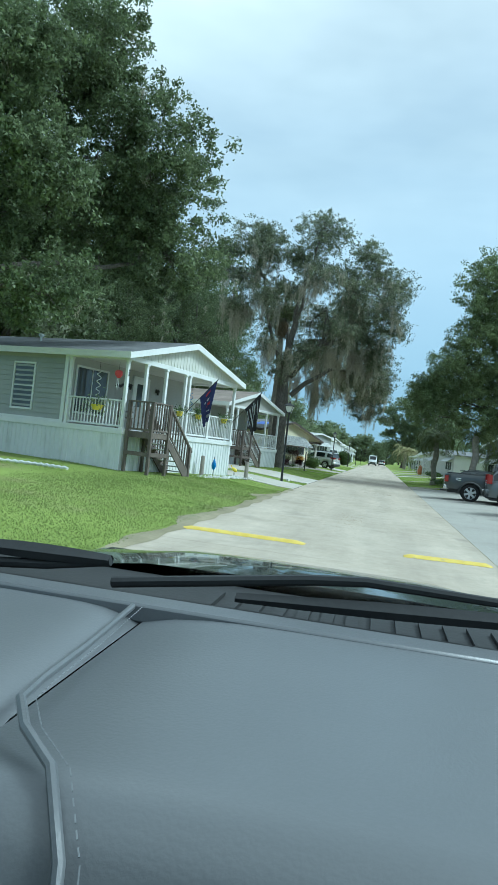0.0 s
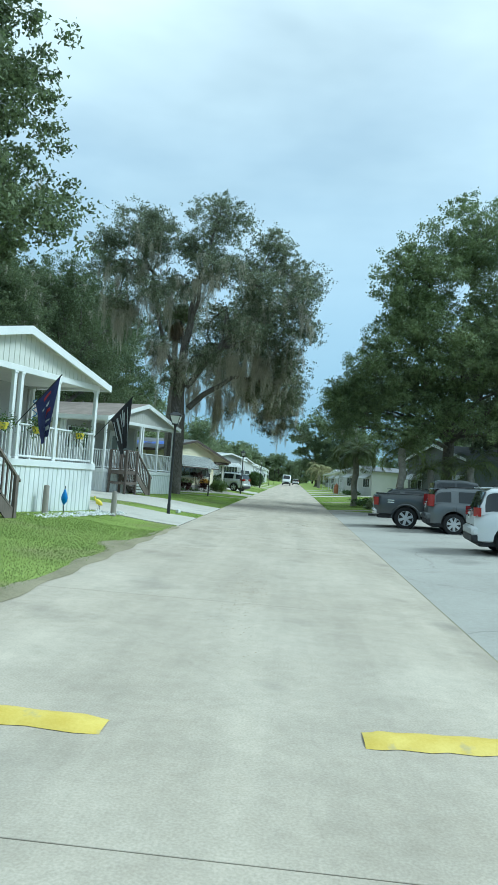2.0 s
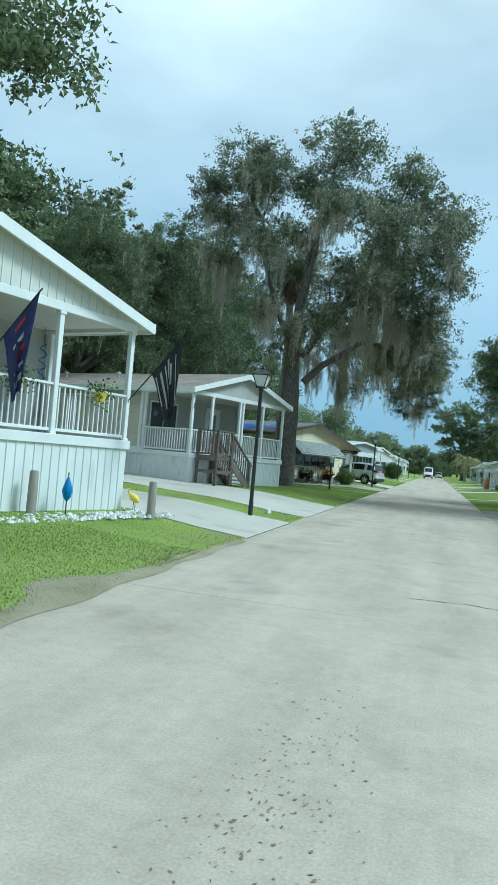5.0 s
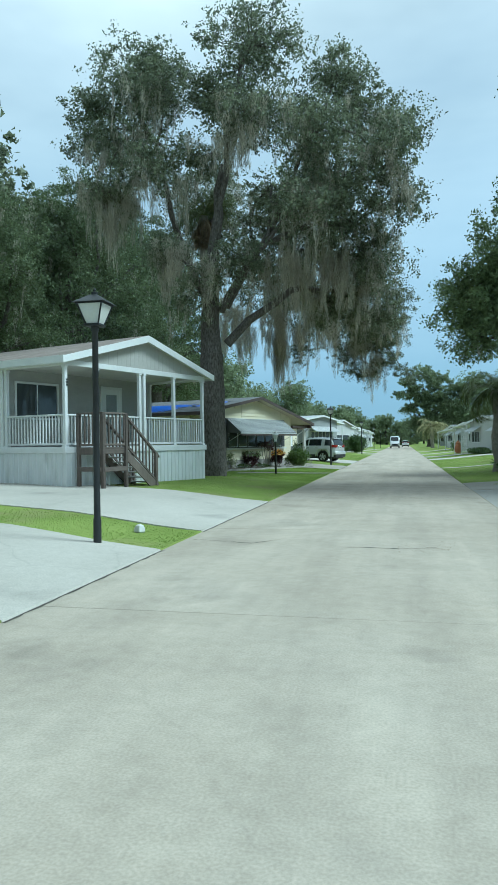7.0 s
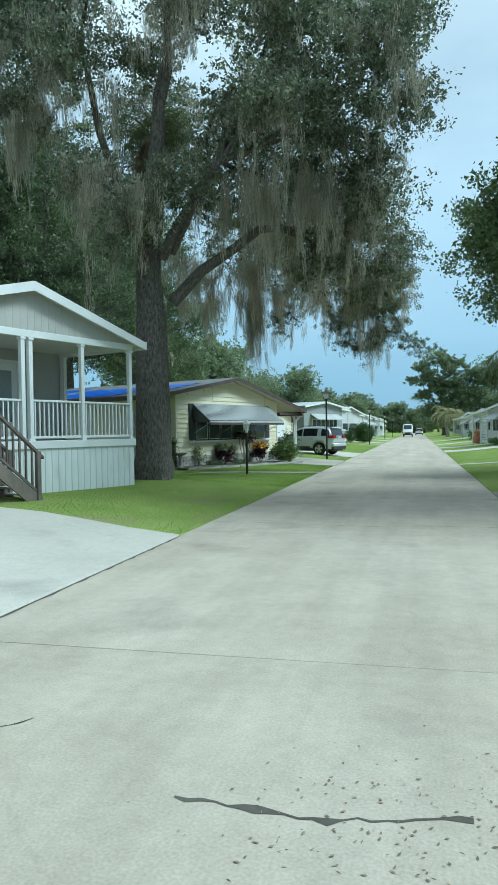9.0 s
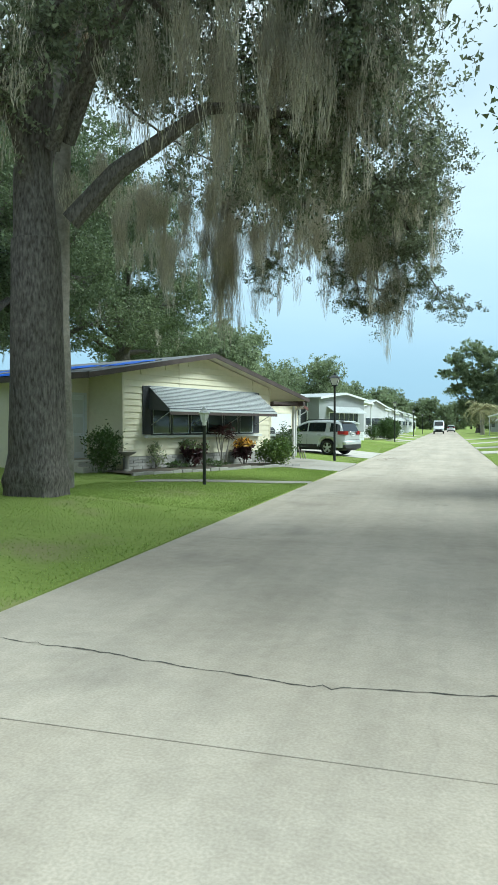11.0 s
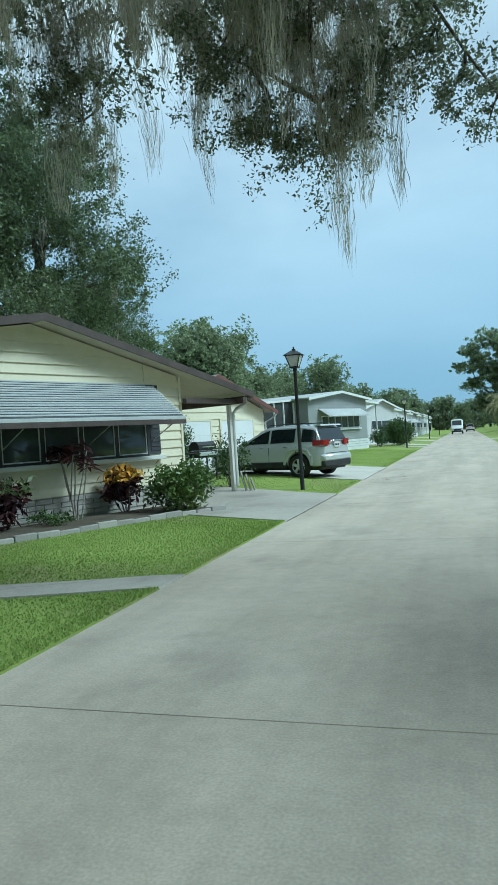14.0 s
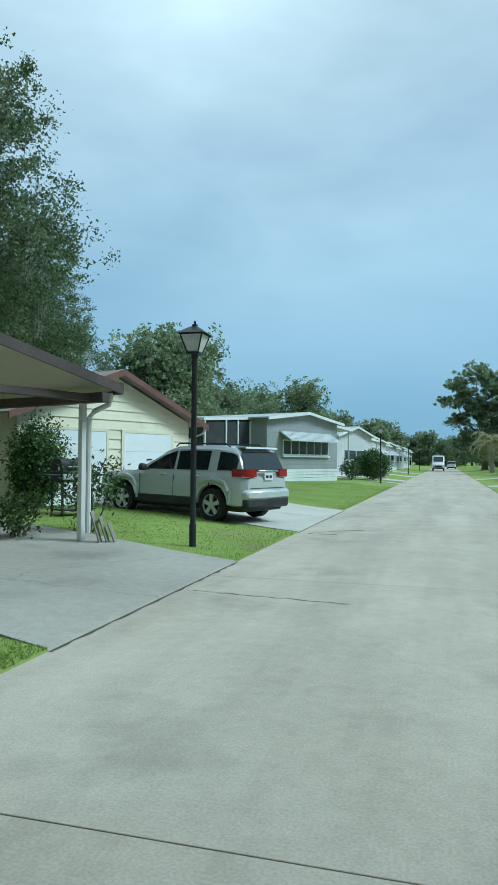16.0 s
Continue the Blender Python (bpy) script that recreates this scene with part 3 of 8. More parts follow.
def crack(pts, w, seed):
    """An open, dirt-filled crack: a thin ragged ribbon."""
    rng = np.random.default_rng(seed)
    rows = []
    for (xa, ya), (xb, yb) in zip(pts[:-1], pts[1:]):
        n = max(3, int(math.hypot(xb - xa, yb - ya) / 0.06))
        for i in range(n):
            x, y = xa + (xb - xa) * i / n, ya + (yb - ya) * i / n + rng.normal(0, 0.012)
            h = max(0.002, w * (0.25 + rng.random() ** 2 * 1.2) * 0.5)
            rows.append([(x, y - h, 0.0025), (x, y + h, 0.0025)])
    part("crack", Geo().sheet(rows), M_JOINT, road, "dark dirt-filled crack")


for k_, (cp_, cw_) in enumerate(((((-2.9, 35.7), (-2.5, 35.6), (-1.85, 35.4), (-1.45, 35.9)), 0.035), (((-0.4, 35.2), (0.3, 35.15), (0.95, 35.3)), 0.05), (((-2.75, 73.3), (-2.2, 74.1), (-1.6, 74.35)), 0.12), (((-2.6, 73.0), (-2.0, 73.5)), 0.1),
                                 (((-2.95, 44.5), (-1.8, 44.4), (-0.2, 44.15), (1.4, 44.35), (2.45, 44.2)), 0.02), (((0.2, 26.4), (0.9, 26.5), (1.5, 26.3)), 0.03), (((-2.9, 66.6), (-2.2, 66.5), (-0.9, 66.35)), 0.025), (((0.4, 54.4), (0.7, 54.3)), 0.07))):
    crack(cp_, cw_, 80 + k_)

DRIVES = ((30.4, 34.5, 16), (36.6, 42.7, 17), (63.8, 68.9, 20), (73.4, 80.2, 20), (58.5, 59.2, -25))


def build_grass():
    rng = np.random.default_rng(11)
    n, near = 200000, 90000
    xs = np.concatenate([ROAD_L + 0.02 - 7.5 * rng.random(n) ** 1.25, ROAD_R + 0.03 + 6 * rng.random(n // 3) ** 1.2, ROAD_L + 0.02 - 5.0 * rng.random(2 * near) ** 1.2])
    ys = np.concatenate([8 + 92 * rng.random(n) ** 1.05, LOT_END + 1.0 + 40 * rng.random(n // 3), 52 + 14 * rng.random(near), 10 + 18 * rng.random(near)])
    keep = np.ones(len(xs), bool)
    for y0, y1, a in DRIVES:
        sl = math.tan(radians(a))
        base = ys - (ROAD_L - xs) * sl
        keep &= ~((xs < ROAD_L) & (base > y0 + 0.03) & (base < y1 - 0.03))
    keep &= ~((xs > ROAD_R) & (ys < 50.8))
    keep &= ~((xs > ROAD_R) & (ys > 64.2) & (ys < 65.1))
    keep &= ~((xs > ROAD_R) & (ys > 80.9) & (ys < 84.6))
    bald = np.sin(xs * 1.3 + ys * 0.4) + np.sin(ys * 0.9 - xs * 0.7) + np.sin(ys * 2.3 + xs * 2.1)
    keep &= ~((ys < 27) & (bald > 1.2) & (rng.random(len(xs)) < 0.3))
    keep &= ~((ys < 26) & (xs > ROAD_L - 0.02 - 0.55 * rng.random(len(xs)) ** 1.5))
    xs, ys = xs[keep], ys[keep]
    zs = np.array([gz(x, y) for x, y in zip(xs, ys)])
    h = rng.uniform(0.012, 0.032, len(xs)) * np.where(np.abs(xs - ROAD_L) < 0.2, 1.25, 1.0)
    a = rng.uniform(0, 2 * np.pi, len(xs))
    w = rng.uniform(0.006, 0.013, len(xs))
    b = np.stack([xs, ys, zs - 0.005], 1)
    side = np.stack([np.cos(a), np.sin(a), np.zeros_like(a)], 1) * w[:, None]
    lean = np.stack([rng.normal(0, 0.4, len(xs)) * h, rng.normal(0, 0.4, len(xs)) * h, h], 1)
    tri = np.stack([b - side, b + side, b + lean], 1)
    dry = ys < 24 + 7 * rng.random(len(ys))
    tagged(new("grass", quads("grass", tri[~dry], M_BLADE)), "short green mown grass with thin spots", "grass", kind="stuff")
    tagged(new("dry_grass", quads("dry_grass", tri[dry], M_DRYBLADE)), "short yellowish grass with bare dry patches", "grass", kind="stuff")


# ---- trees ----
def limb_path(rng, a, b, bend=0.15, n=6):
    a, b = np.array(a, float), np.array(b, float)
    d = np.linalg.norm(b - a)
    off = rng.normal(size=3) * d * bend
    pts = []
    for i in range(n + 1):
        t = i / n
        pts.append(a + (b - a) * t + off * math.sin(math.pi * t) + rng.normal(size=3) * d * 0.012 * (0 < i < n))
    return pts


def interp_r(xs, ys, x):
    for a, b, c, d in zip(xs[:-1], xs[1:], ys[:-1], ys[1:]):
        if x <= b:
            return c + (d - c) * (x - a) / (b - a)
    return ys[-1]


def tree(name, base, lobes, trunk_r, fork, leaves, leaf, mat, label, moss=0, moss_len=(0.6, 1.8), seed=1, clumps=26, clump_r=0.75, flare=1.7,
         bark=None, moss_lobes=None, curtains=(), group="", lean=(0, 0), fine=True):
    """Trunk, limbs to each lobe of the crown, twigs to leaf clumps, and the leaves; hanging moss where asked for."""
    rng = np.random.default_rng(seed)
    bark = bark or M_BARK
    top = thing(name, pose(*base), label, "tree", group)
    b = np.array(base, float)
    fk = np.array([lean[0], lean[1], fork], float)
    g = Geo()
    hs = [-0.15, 0.1, 0.35, 0.8, fork * 0.45, fork * 0.75, fork]
    rr = [trunk_r * k for k in (flare, flare * 0.86, 1.25, 1.06, 1.0, 0.95, 0.9)]
    nr, na = (30, 30) if fine else (8, 10)
    rows = []
    for i in range(nr + 1):
        hh = -0.15 + (fork + 0.15) * i / nr
        r_ = interp_r(hs, rr, hh)
        row = []
        for k in range(na + 1):
            a = 2 * math.pi * (k % na) / na
            nz = noise.noise(Vector((math.cos(a) * 3.2 + seed, math.sin(a) * 3.2, hh * 0.9))) + 0.5 * noise.noise(Vector((math.cos(a) * 9, math.sin(a) * 9 + seed, hh * 1.6)))
            lobe = 1 + 0.16 * math.sin(a * 4 + seed) * max(0.0, 1 - max(hh, 0) / 0.9)
            q = r_ * (1 + 0.07 * nz) * lobe
            row.append((fk[0] * max(hh, 0) / fork + q * math.cos(a), fk[1] * max(hh, 0) / fork + q * math.sin(a), hh))
        rows.append(row)
    g.sheet(rows)
    crown_top = max(l[2] for l in lobes) - b[2]
    part("trunk", g, bark, top)
    g = Geo()
    g.tube(limb_path(rng, fk * 0.97, (fk[0] + 0.5, fk[1] + 0.2, fork + (crown_top - fork) * 0.62), 0.04), [trunk_r * k for k in (0.88, 0.74, 0.62, 0.5, 0.4, 0.3, 0.2)], 9)
    part("limb", g, bark, top)
    twigs = Geo()
    leaf_pts, moss_pts, paths = [], [], []
    for li, lo in enumerate(lobes):
        c = np.array(lo[:3], float) - b
        r = np.array(lo[3:6], float)
        up = max(0.0, c[2] - fork) * rng.uniform(0.2, 0.45)
        start = fk * (0.85 + 0.15 * rng.random()) + np.array([0.12 * c[0] * (up > 1), 0.12 * c[1] * (up > 1), up])
        thick = 1.0
        if len(lo) > 7:
            start, thick = paths[lo[7]][4], 0.45
        path = limb_path(rng, start, c, 0.08 if thick == 1.0 else 0.14)
        paths.append(path)
        for i in range(1, 6):
            path[i][2] += 0.09 * np.linalg.norm(c[:2] - start[:2]) * math.sin(math.pi * i / 6)
        r0 = thick * trunk_r * (0.4 if up < 1.5 else 0.3) * (0.4 if len(lo) > 6 and lo[6] < 0.5 else 1)
        part("limb", Geo().tube(path, [r0 * (1 - 0.75 * i / 6) for i in range(7)], 8), bark, top)
        nc = max(9, int(round(clumps * len(lobes) * (r[0] * r[1] * r[2]) ** 0.67 / sum((q[3] * q[4] * q[5]) ** 0.67 for q in lobes))))
        dirs = unit(rng.normal(size=(nc, 3)))
        rad = rng.random(nc) ** 0.4
        cs = c + dirs * rad[:, None] * r
        for k in range(nc):
            s = min(path[2:], key=lambda p_: np.linalg.norm(p_ - cs[k]) * rng.uniform(0.8, 1.3))
            tw = limb_path(rng, s, cs[k], 0.1, 4)
            r1 = max(0.012, r0 * 0.12)
            if fine:
                twigs.tube(tw, [r1, r1 * 0.8, r1 * 0.6, r1 * 0.4, 0.008], 5, caps=False)
            small = lo[6] if len(lo) > 6 else 1.0
            m = int(leaves / (clumps * len(lobes)) / small ** 1.25)
            cr = clump_r * rng.uniform(0.6, 1.35) * small ** 0.55
            sub = rng.integers(6, 11)
            sc = cs[k] + rng.normal(size=(sub, 3)) * cr * np.array([0.8, 0.8, 0.6])
            pk = sc[rng.integers(0, sub, m)] + rng.normal(size=(m, 3)) * cr * np.array([0.26, 0.26, 0.19])
            leaf_pts.append(leaf_tris(rng, pk, leaf * small))
            if moss and (moss_lobes is None or li in moss_lobes):
                moss_pts.append(cs[k] + rng.normal(size=(3, 3)) * cr * np.array([0.6, 0.6, 0.3]))
        if moss and (moss_lobes is None or li in moss_lobes):
            moss_pts.append(np.array(path[3:]) + rng.normal(size=(4, 3)) * 0.1)
    if fine:
        tagged(part("twig_growth", twigs, bark, top), kind="stuff")
    part("crown", quads("crown", np.concatenate(leaf_pts), mat), mat, top)
    if moss:
        mp = np.concatenate(moss_pts)
        pick = mp[rng.integers(0, len(mp), moss)]
        roots = pick + rng.normal(size=(moss, 3)) * 0.16
        low = (roots[:, 1] > 4.5) & (roots[:, 2] < 8) & fine
        tagged(part("hanging_moss", moss_mesh(rng, roots[~low], moss_len), M_MOSS, top, "grey hanging moss"), kind="stuff")
        if low.any():
            tagged(part("hanging_moss", moss_mesh(rng, roots[low], moss_len, 190, (0.0018, 0.0045)), M_MOSS, top, "fine grey moss hanging low over the road"), kind="stuff")
        for cx, cy, cz, rx, ry, rz, cnt, l0, l1 in curtains:
            knots = np.array([cx, cy, cz]) - b + rng.uniform(-1, 1, (max(3, cnt // 6), 3)) * np.array([rx, ry, rz])
            roots = knots[rng.integers(0, len(knots), cnt)] + rng.normal(size=(cnt, 3)) * np.array([0.13, 0.13, 0.16])
            tagged(part("hanging_moss", moss_mesh(rng, roots, (l0, l1)) if cy - b[1] < 5 else moss_mesh(rng, roots, (l0, l1), 190, (0.0018, 0.0045)), M_MOSS, top, "long grey curtain of hanging moss"), kind="stuff")
    return top


def moss_mesh(rng, roots, length, per=84, width=(0.0035, 0.0095)):
    """Bunches of fine wavy strands that hang from each root and thin out to a ragged tail."""
    n = len(roots)
    ln = rng.uniform(length[0], length[1], n) * (0.4 + 0.75 * rng.random(n) ** 1.5)
    wide = rng.uniform(0.04, 0.13, n)
    idx = np.repeat(np.arange(n), per)
    k = len(idx)
    L = ln[idx]
    t0 = rng.random(k) ** 1.3 * 0.75
    t1 = np.minimum(1.0, t0 + rng.uniform(0.1, 0.26, k))
    off = rng.normal(0, 1, (k, 2)) * wide[idx][:, None]
    lean = rng.normal(0, 0.06, (n, 2))[idx]
    ph = rng.uniform(0, 6.28, n)[idx]

    def at(t, wob):
        spread = (1.08 - t) ** 0.7 + 0.1
        x = off[:, 0] * spread + lean[:, 0] * L * t + 0.025 * np.sin(t * 6 + ph) + wob[:, 0]
        y = off[:, 1] * spread + lean[:, 1] * L * t + 0.025 * np.cos(t * 5 + ph) + wob[:, 1]
        return roots[idx] + np.stack([x, y, 0.06 - L * t], 1)
    a = rng.uniform(0, np.pi, k)
    side = np.stack([np.cos(a), np.sin(a), np.zeros(k)], 1) * rng.uniform(width[0], width[1], k)[:, None]
    p = [at(t0 + (t1 - t0) * f, rng.normal(0, 0.016, (k, 2))) for f in (0.0, 0.5, 1.0)]
    w = (0.4, 1.0, 0.15)
    q = np.concatenate([np.stack([p[i] - side * w[i], p[i] + side * w[i], p[i + 1] + side * w[i + 1], p[i + 1] - side * w[i + 1]], 1) for i in range(2)])
    return quads("hanging_moss", q, M_MOSS)


def palm(name, base, height, n_fronds, length, mat, label, trunk_r=0.16, dead=0, seed=3, droop=1.0, leaflets=26, fan=False):
    rng = np.random.default_rng(seed)
    top = thing(name, pose(*base), label, "palm")
    g = Geo()
    k = 12
    g.tube([(0.05 * math.sin(i), 0.04 * math.cos(i * 1.3), height * i / k - (0.1 if i == 0 else 0)) for i in range(k + 1)], [trunk_r * (1.25 if i == 0 else 1 + 0.1 * (i % 2)) for i in range(k + 1)], 10)
    part("trunk", g, M_PALMBARK, top)

    def fronds(n, lift0, lift1, mat_, nm, ln):
        q = []
        rib = Geo()
        for i in range(n):
            a = 2 * math.pi * (i + 0.5 * rng.random()) / n * 2.4
            e = rng.uniform(lift0, lift1)
            h = np.array([math.cos(a), math.sin(a), 0.0])
            ll = ln * rng.uniform(0.8, 1.15)
            pts = []
            p = np.array([0, 0, height], float)
            ang = e
            for s in range(9):
                pts.append(p.copy())
                p = p + (h * math.cos(ang) + np.array([0, 0, math.sin(ang)])) * ll / 8
                ang -= droop * (0.12 + 0.03 * s)
            rib.tube(pts, [0.022 * (1 - 0.1 * s) for s in range(9)], 4)
            sd = np.cross(h, [0, 0, 1.0])
            for j in range(leaflets):
                t = (0.12 if not fan else 0.55) + (0.88 if not fan else 0.45) * j / leaflets
                s = min(7, int(t * 8))
                c = pts[s] + (pts[s + 1] - pts[s]) * (t * 8 - s)
                fw = unit(pts[s + 1] - pts[s])
                l2 = ll * 0.3 * math.sin(math.pi * min(1, 0.15 + 0.85 * t)) + 0.12
                for sg in (-1, 1):
                    dd = unit(sd * sg * (1 - 0.35 * t) + fw * 0.6 + np.array([0, 0, -0.35 - 0.2 * rng.random()]))
                    tip = c + dd * l2
                    mid = c + dd * l2 * 0.45 + np.array([0, 0, 0.04])
                    w = np.cross(dd, [0, 0, 1.0]) * 0.022
                    q.append([c - w * 0.5, mid - w, tip, mid + w])
        part("frond_ribs", rib, mat_, top)
        part(nm, quads(nm, np.array(q), mat_), mat_, top)
    fronds(n_fronds, -0.2, 1.25, mat, "fronds", length)
    if dead:
        fronds(dead, -1.5, -0.7, M_DEADFROND, "dead_fronds", length * 0.8)
    return top


def shrub(name, base, size, n, leaf, mat, label, seed=1, stems=5, long=1.8, mat2=None, category="shrub", cut=0.45):
    """Stems and many leaves in an uneven heap; size is half width x, half width y, height."""
    rng = np.random.default_rng(seed)
    top = thing(name, pose(*base), label, category)
    g = Geo()
    for i in range(stems):
        a = 2 * math.pi * i / stems + rng.random()
        e = (0.6 * size[0] * math.cos(a), 0.6 * size[1] * math.sin(a), size[2] * rng.uniform(0.6, 0.9))
        part("stem", Geo().tube(limb_path(rng, (0.1 * e[0], 0.1 * e[1], -0.05), e, 0.08, 4), [0.02, 0.016, 0.013, 0.01, 0.006], 5), M_BARK, top)
    k = max(8, n // 40)
    cl = unit(rng.normal(size=(k, 3))) * (rng.random((k, 1)) ** 0.35) * np.array([size[0], size[1], size[2] * 0.5]) * 0.9 + np.array([0, 0, size[2] * 0.52])
    pts = cl[rng.integers(0, k, n)] + rng.normal(size=(n, 3)) * np.array([size[0], size[1], size[2] * 0.5]) * 0.17
    pts[:, 2] = np.maximum(pts[:, 2], 0.03)
    part("leaves", quads("leaves", leaf_quads(rng, pts, leaf, 0.5, long), mat), mat, top)
    if mat2:
        hi = pts[pts[:, 2] > size[2] * cut]
        hi = hi[: int(len(hi) * 0.8)] * np.array([1.1, 1.1, 1.0]) + np.array([0, 0, 0.09])
        part("top_leaves", quads("top_leaves", leaf_quads(rng, hi, leaf, 0.5, long), mat2), mat2, top)
    return top


OAK = (-6.95, 51.8, 0.2)
# crown masses: centre, half sizes, leaf scale, and the mass whose limb carries it
oak_lobes = [(-5.3, 52, 17.3, 2.0, 2.0, 1.5), (-10.4, 52.3, 16.9, 1.8, 1.8, 1.2), (-12.2, 53, 16.0, 1.3, 1.4, 1.1, 1, 1), (-9.0, 51.5, 15.4, 1.6, 1.6, 1.1, 1, 1), (-12.4, 52.5, 14.2, 1.1, 1.2, 0.8, 1, 1),
             (-10.6, 51.5, 13.7, 1.5, 1.4, 0.8, 1, 1), (-6.3, 51.5, 15.3, 1.7, 1.6, 1.1, 1, 0), (-5.1, 50.8, 13.8, 1.7, 1.5, 1.1, 1, 0), (-2.0, 53, 16.2, 1.3, 1.4, 1.1), (-1.1, 53, 14.7, 1.5, 1.5, 1.3, 1, 8),
             (0.6, 53.5, 14.0, 1.0, 1.2, 1.0, 1, 8), (0.1, 52, 12.4, 1.4, 1.5, 1.1, 1, 8), (0.4, 52.5, 10.9, 1.0, 1.2, 0.9, 1, 8), (-2.5, 50.5, 12.9, 1.5, 1.4, 1.1, 1, 8), (-10.9, 51, 11.6, 1.2, 1.2, 1.0, 1, 5),
             (-3.2, 50.5, 10.4, 1.7, 1.4, 1.1), (-1.5, 52.5, 10.1, 1.6, 1.6, 1.2, 1, 15), (-0.5, 53.5, 8.8, 1.1, 1.5, 1.1, 1, 15), (-6.9, 50.2, 7.3, 1.1, 0.9, 0.9, 0.9), (-2.4, 54.5, 7.5, 1.4, 1.7, 1.0, 0.9),
             (-0.8, 56, 6.9, 1.3, 1.5, 1.0, 0.8, 19), (-3.2, 57, 10.0, 2.2, 2.2, 1.6, 1, 15), (-1.0, 59.5, 7.2, 1.6, 2.4, 1.2, 0.55, 19), (-3.6, 60, 8.0, 2.2, 2.0, 1.3, 0.8, 21), (-8.5, 57, 12.5, 2.6, 2.4, 2.0), (-6.0, 60.5, 9.5, 2.0, 1.8, 1.4, 0.85, 24),
             (-1.2, 60.0, 4.75, 0.55, 0.6, 0.5, 0.42, 22), (-0.1, 58.4, 6.1, 0.6, 0.9, 0.6, 0.42, 22), (-0.7, 59.0, 6.0, 0.8, 1.0, 0.6, 0.42, 22), (-0.6, 55.6, 8.6, 1.1, 1.7, 0.9, 0.9, 16), (-4.5, 54, 11.5, 1.8, 1.6, 1.2, 1, 15), (-3.0, 55.5, 12.6, 1.7, 1.6, 1.2, 1, 8),
             (-5.4, 54.6, 9.3, 1.5, 1.5, 1.0, 0.9, 30), (-0.3, 59.0, 7.2, 0.8, 1.1, 0.7, 0.45, 22), (0.2, 57.0, 7.6, 0.9, 1.2, 0.9, 0.6, 22), (-8.6, 50.2, 12.2, 1.3, 1.1, 0.9, 1, 5), (-8.2, 50.3, 8.8, 0.9, 0.8, 0.9, 0.9, 18), (-5.6, 50.4, 8.6, 1.0, 0.8, 0.8, 0.9, 18), (-3.6, 52.5, 14.4, 1.3, 1.3, 1.0, 1, 8), (-7.6, 53.0, 13.4, 1.3, 1.3, 0.9, 1, 0), (-1.6, 51.2, 11.5, 1.3, 1.2, 0.9, 1, 15), (-8.8, 52.2, 17.0, 1.0, 1.0, 0.7, 1, 1),
             (0.65, 59.4, 4.75, 0.6, 0.7, 0.42, 0.42, 27), (-2.3, 59.5, 5.9, 0.65, 0.6, 0.5, 0.42, 26), (-4.6, 60.5, 6.0, 0.6, 0.8, 0.8, 0.45, 23), (-0.75, 59.6, 5.2, 0.4, 0.4, 0.4, 0.42, 26), (0.1, 59.3, 5.5, 0.45, 0.6, 0.45, 0.42, 27), (-1.9, 59.8, 5.1, 0.5, 0.5, 0.35, 0.42, 43)]
tree("live_oak", OAK, oak_lobes, 0.5, 4.9, 225000, 0.074, M_LEAF, "large spreading live oak hung with grey moss on the lawn", moss=950, moss_len=(0.7, 2.2), seed=4,
     clumps=38, clump_r=0.4, flare=1.25, moss_lobes=(3, 4, 5, 7, 9, 11, 13, 14, 15, 16, 17, 18, 19, 20, 21, 22, 23, 24, 25, 28, 29, 30, 31, 32, 35, 36, 37, 43, 44, 45),
     curtains=((-1.2, 59.9, 5.4, 0.6, 0.6, 0.4, 9, 0.4, 0.9), (-2.1, 59.7, 6.6, 0.8, 0.7, 0.5, 60, 0.7, 1.7), (-0.3, 59.2, 5.7, 0.5, 0.6, 0.4, 10, 0.4, 1.0), (-5.3, 58.5, 6.9, 0.2, 0.2, 0.3, 40, 2.6, 3.4), (-6.6, 58.3, 7.4, 1.6, 2.0, 0.7, 110, 1.0, 2.6), (-3.5, 59.5, 7.2, 1.5, 1.4, 0.5, 60, 0.7, 1.9), (-10.9, 51, 11.4, 1.1, 1.1, 0.9, 70, 1.4, 3.2),
               (-4.4, 53, 8.6, 2.4, 1.5, 0.8, 60, 1.0, 2.8), (-8.8, 50.5, 11.6, 1.2, 1.0, 0.8, 40, 1.0, 2.4), (-6.0, 50.6, 12.8, 1.6, 0.8, 0.6, 36, 0.9, 2.2), (-1.6, 51.0, 11.6, 1.6, 0.8, 0.9, 42, 0.9, 2.4), (-10.8, 51.2, 13.4, 1.4, 0.8, 0.5, 30, 0.8, 1.8), (0.4, 51.8, 11.4, 0.8, 0.7, 0.7, 18, 0.6, 1.5), (-1.4, 52.6, 8.6, 1.2, 0.9, 0.8, 48, 1.0, 2.6), (-6.6, 55.5, 7.6, 0.9, 2.2, 0.6, 50, 0.9, 2.2), (-3.0, 52.0, 9.0, 1.6, 0.8, 0.8, 50, 1.4, 3.2), (-7.6, 50.2, 8.6, 1.3, 0.7, 0.7, 60, 1.2, 2.8), (-3.0, 55.5, 8.6, 1.8, 1.5, 0.8, 60, 1.2, 2.8), (-1.4, 57.5, 7.4, 1.3, 1.5, 0.7, 60, 0.8, 2.0)))
palm("cabbage_palm", (-7.9, 54.3, 0.25), 11.2, 22, 1.9, M_PALM, "tall cabbage palm with a skirt of dead fronds beside the oak", 0.19, dead=44, seed=8, leaflets=18)

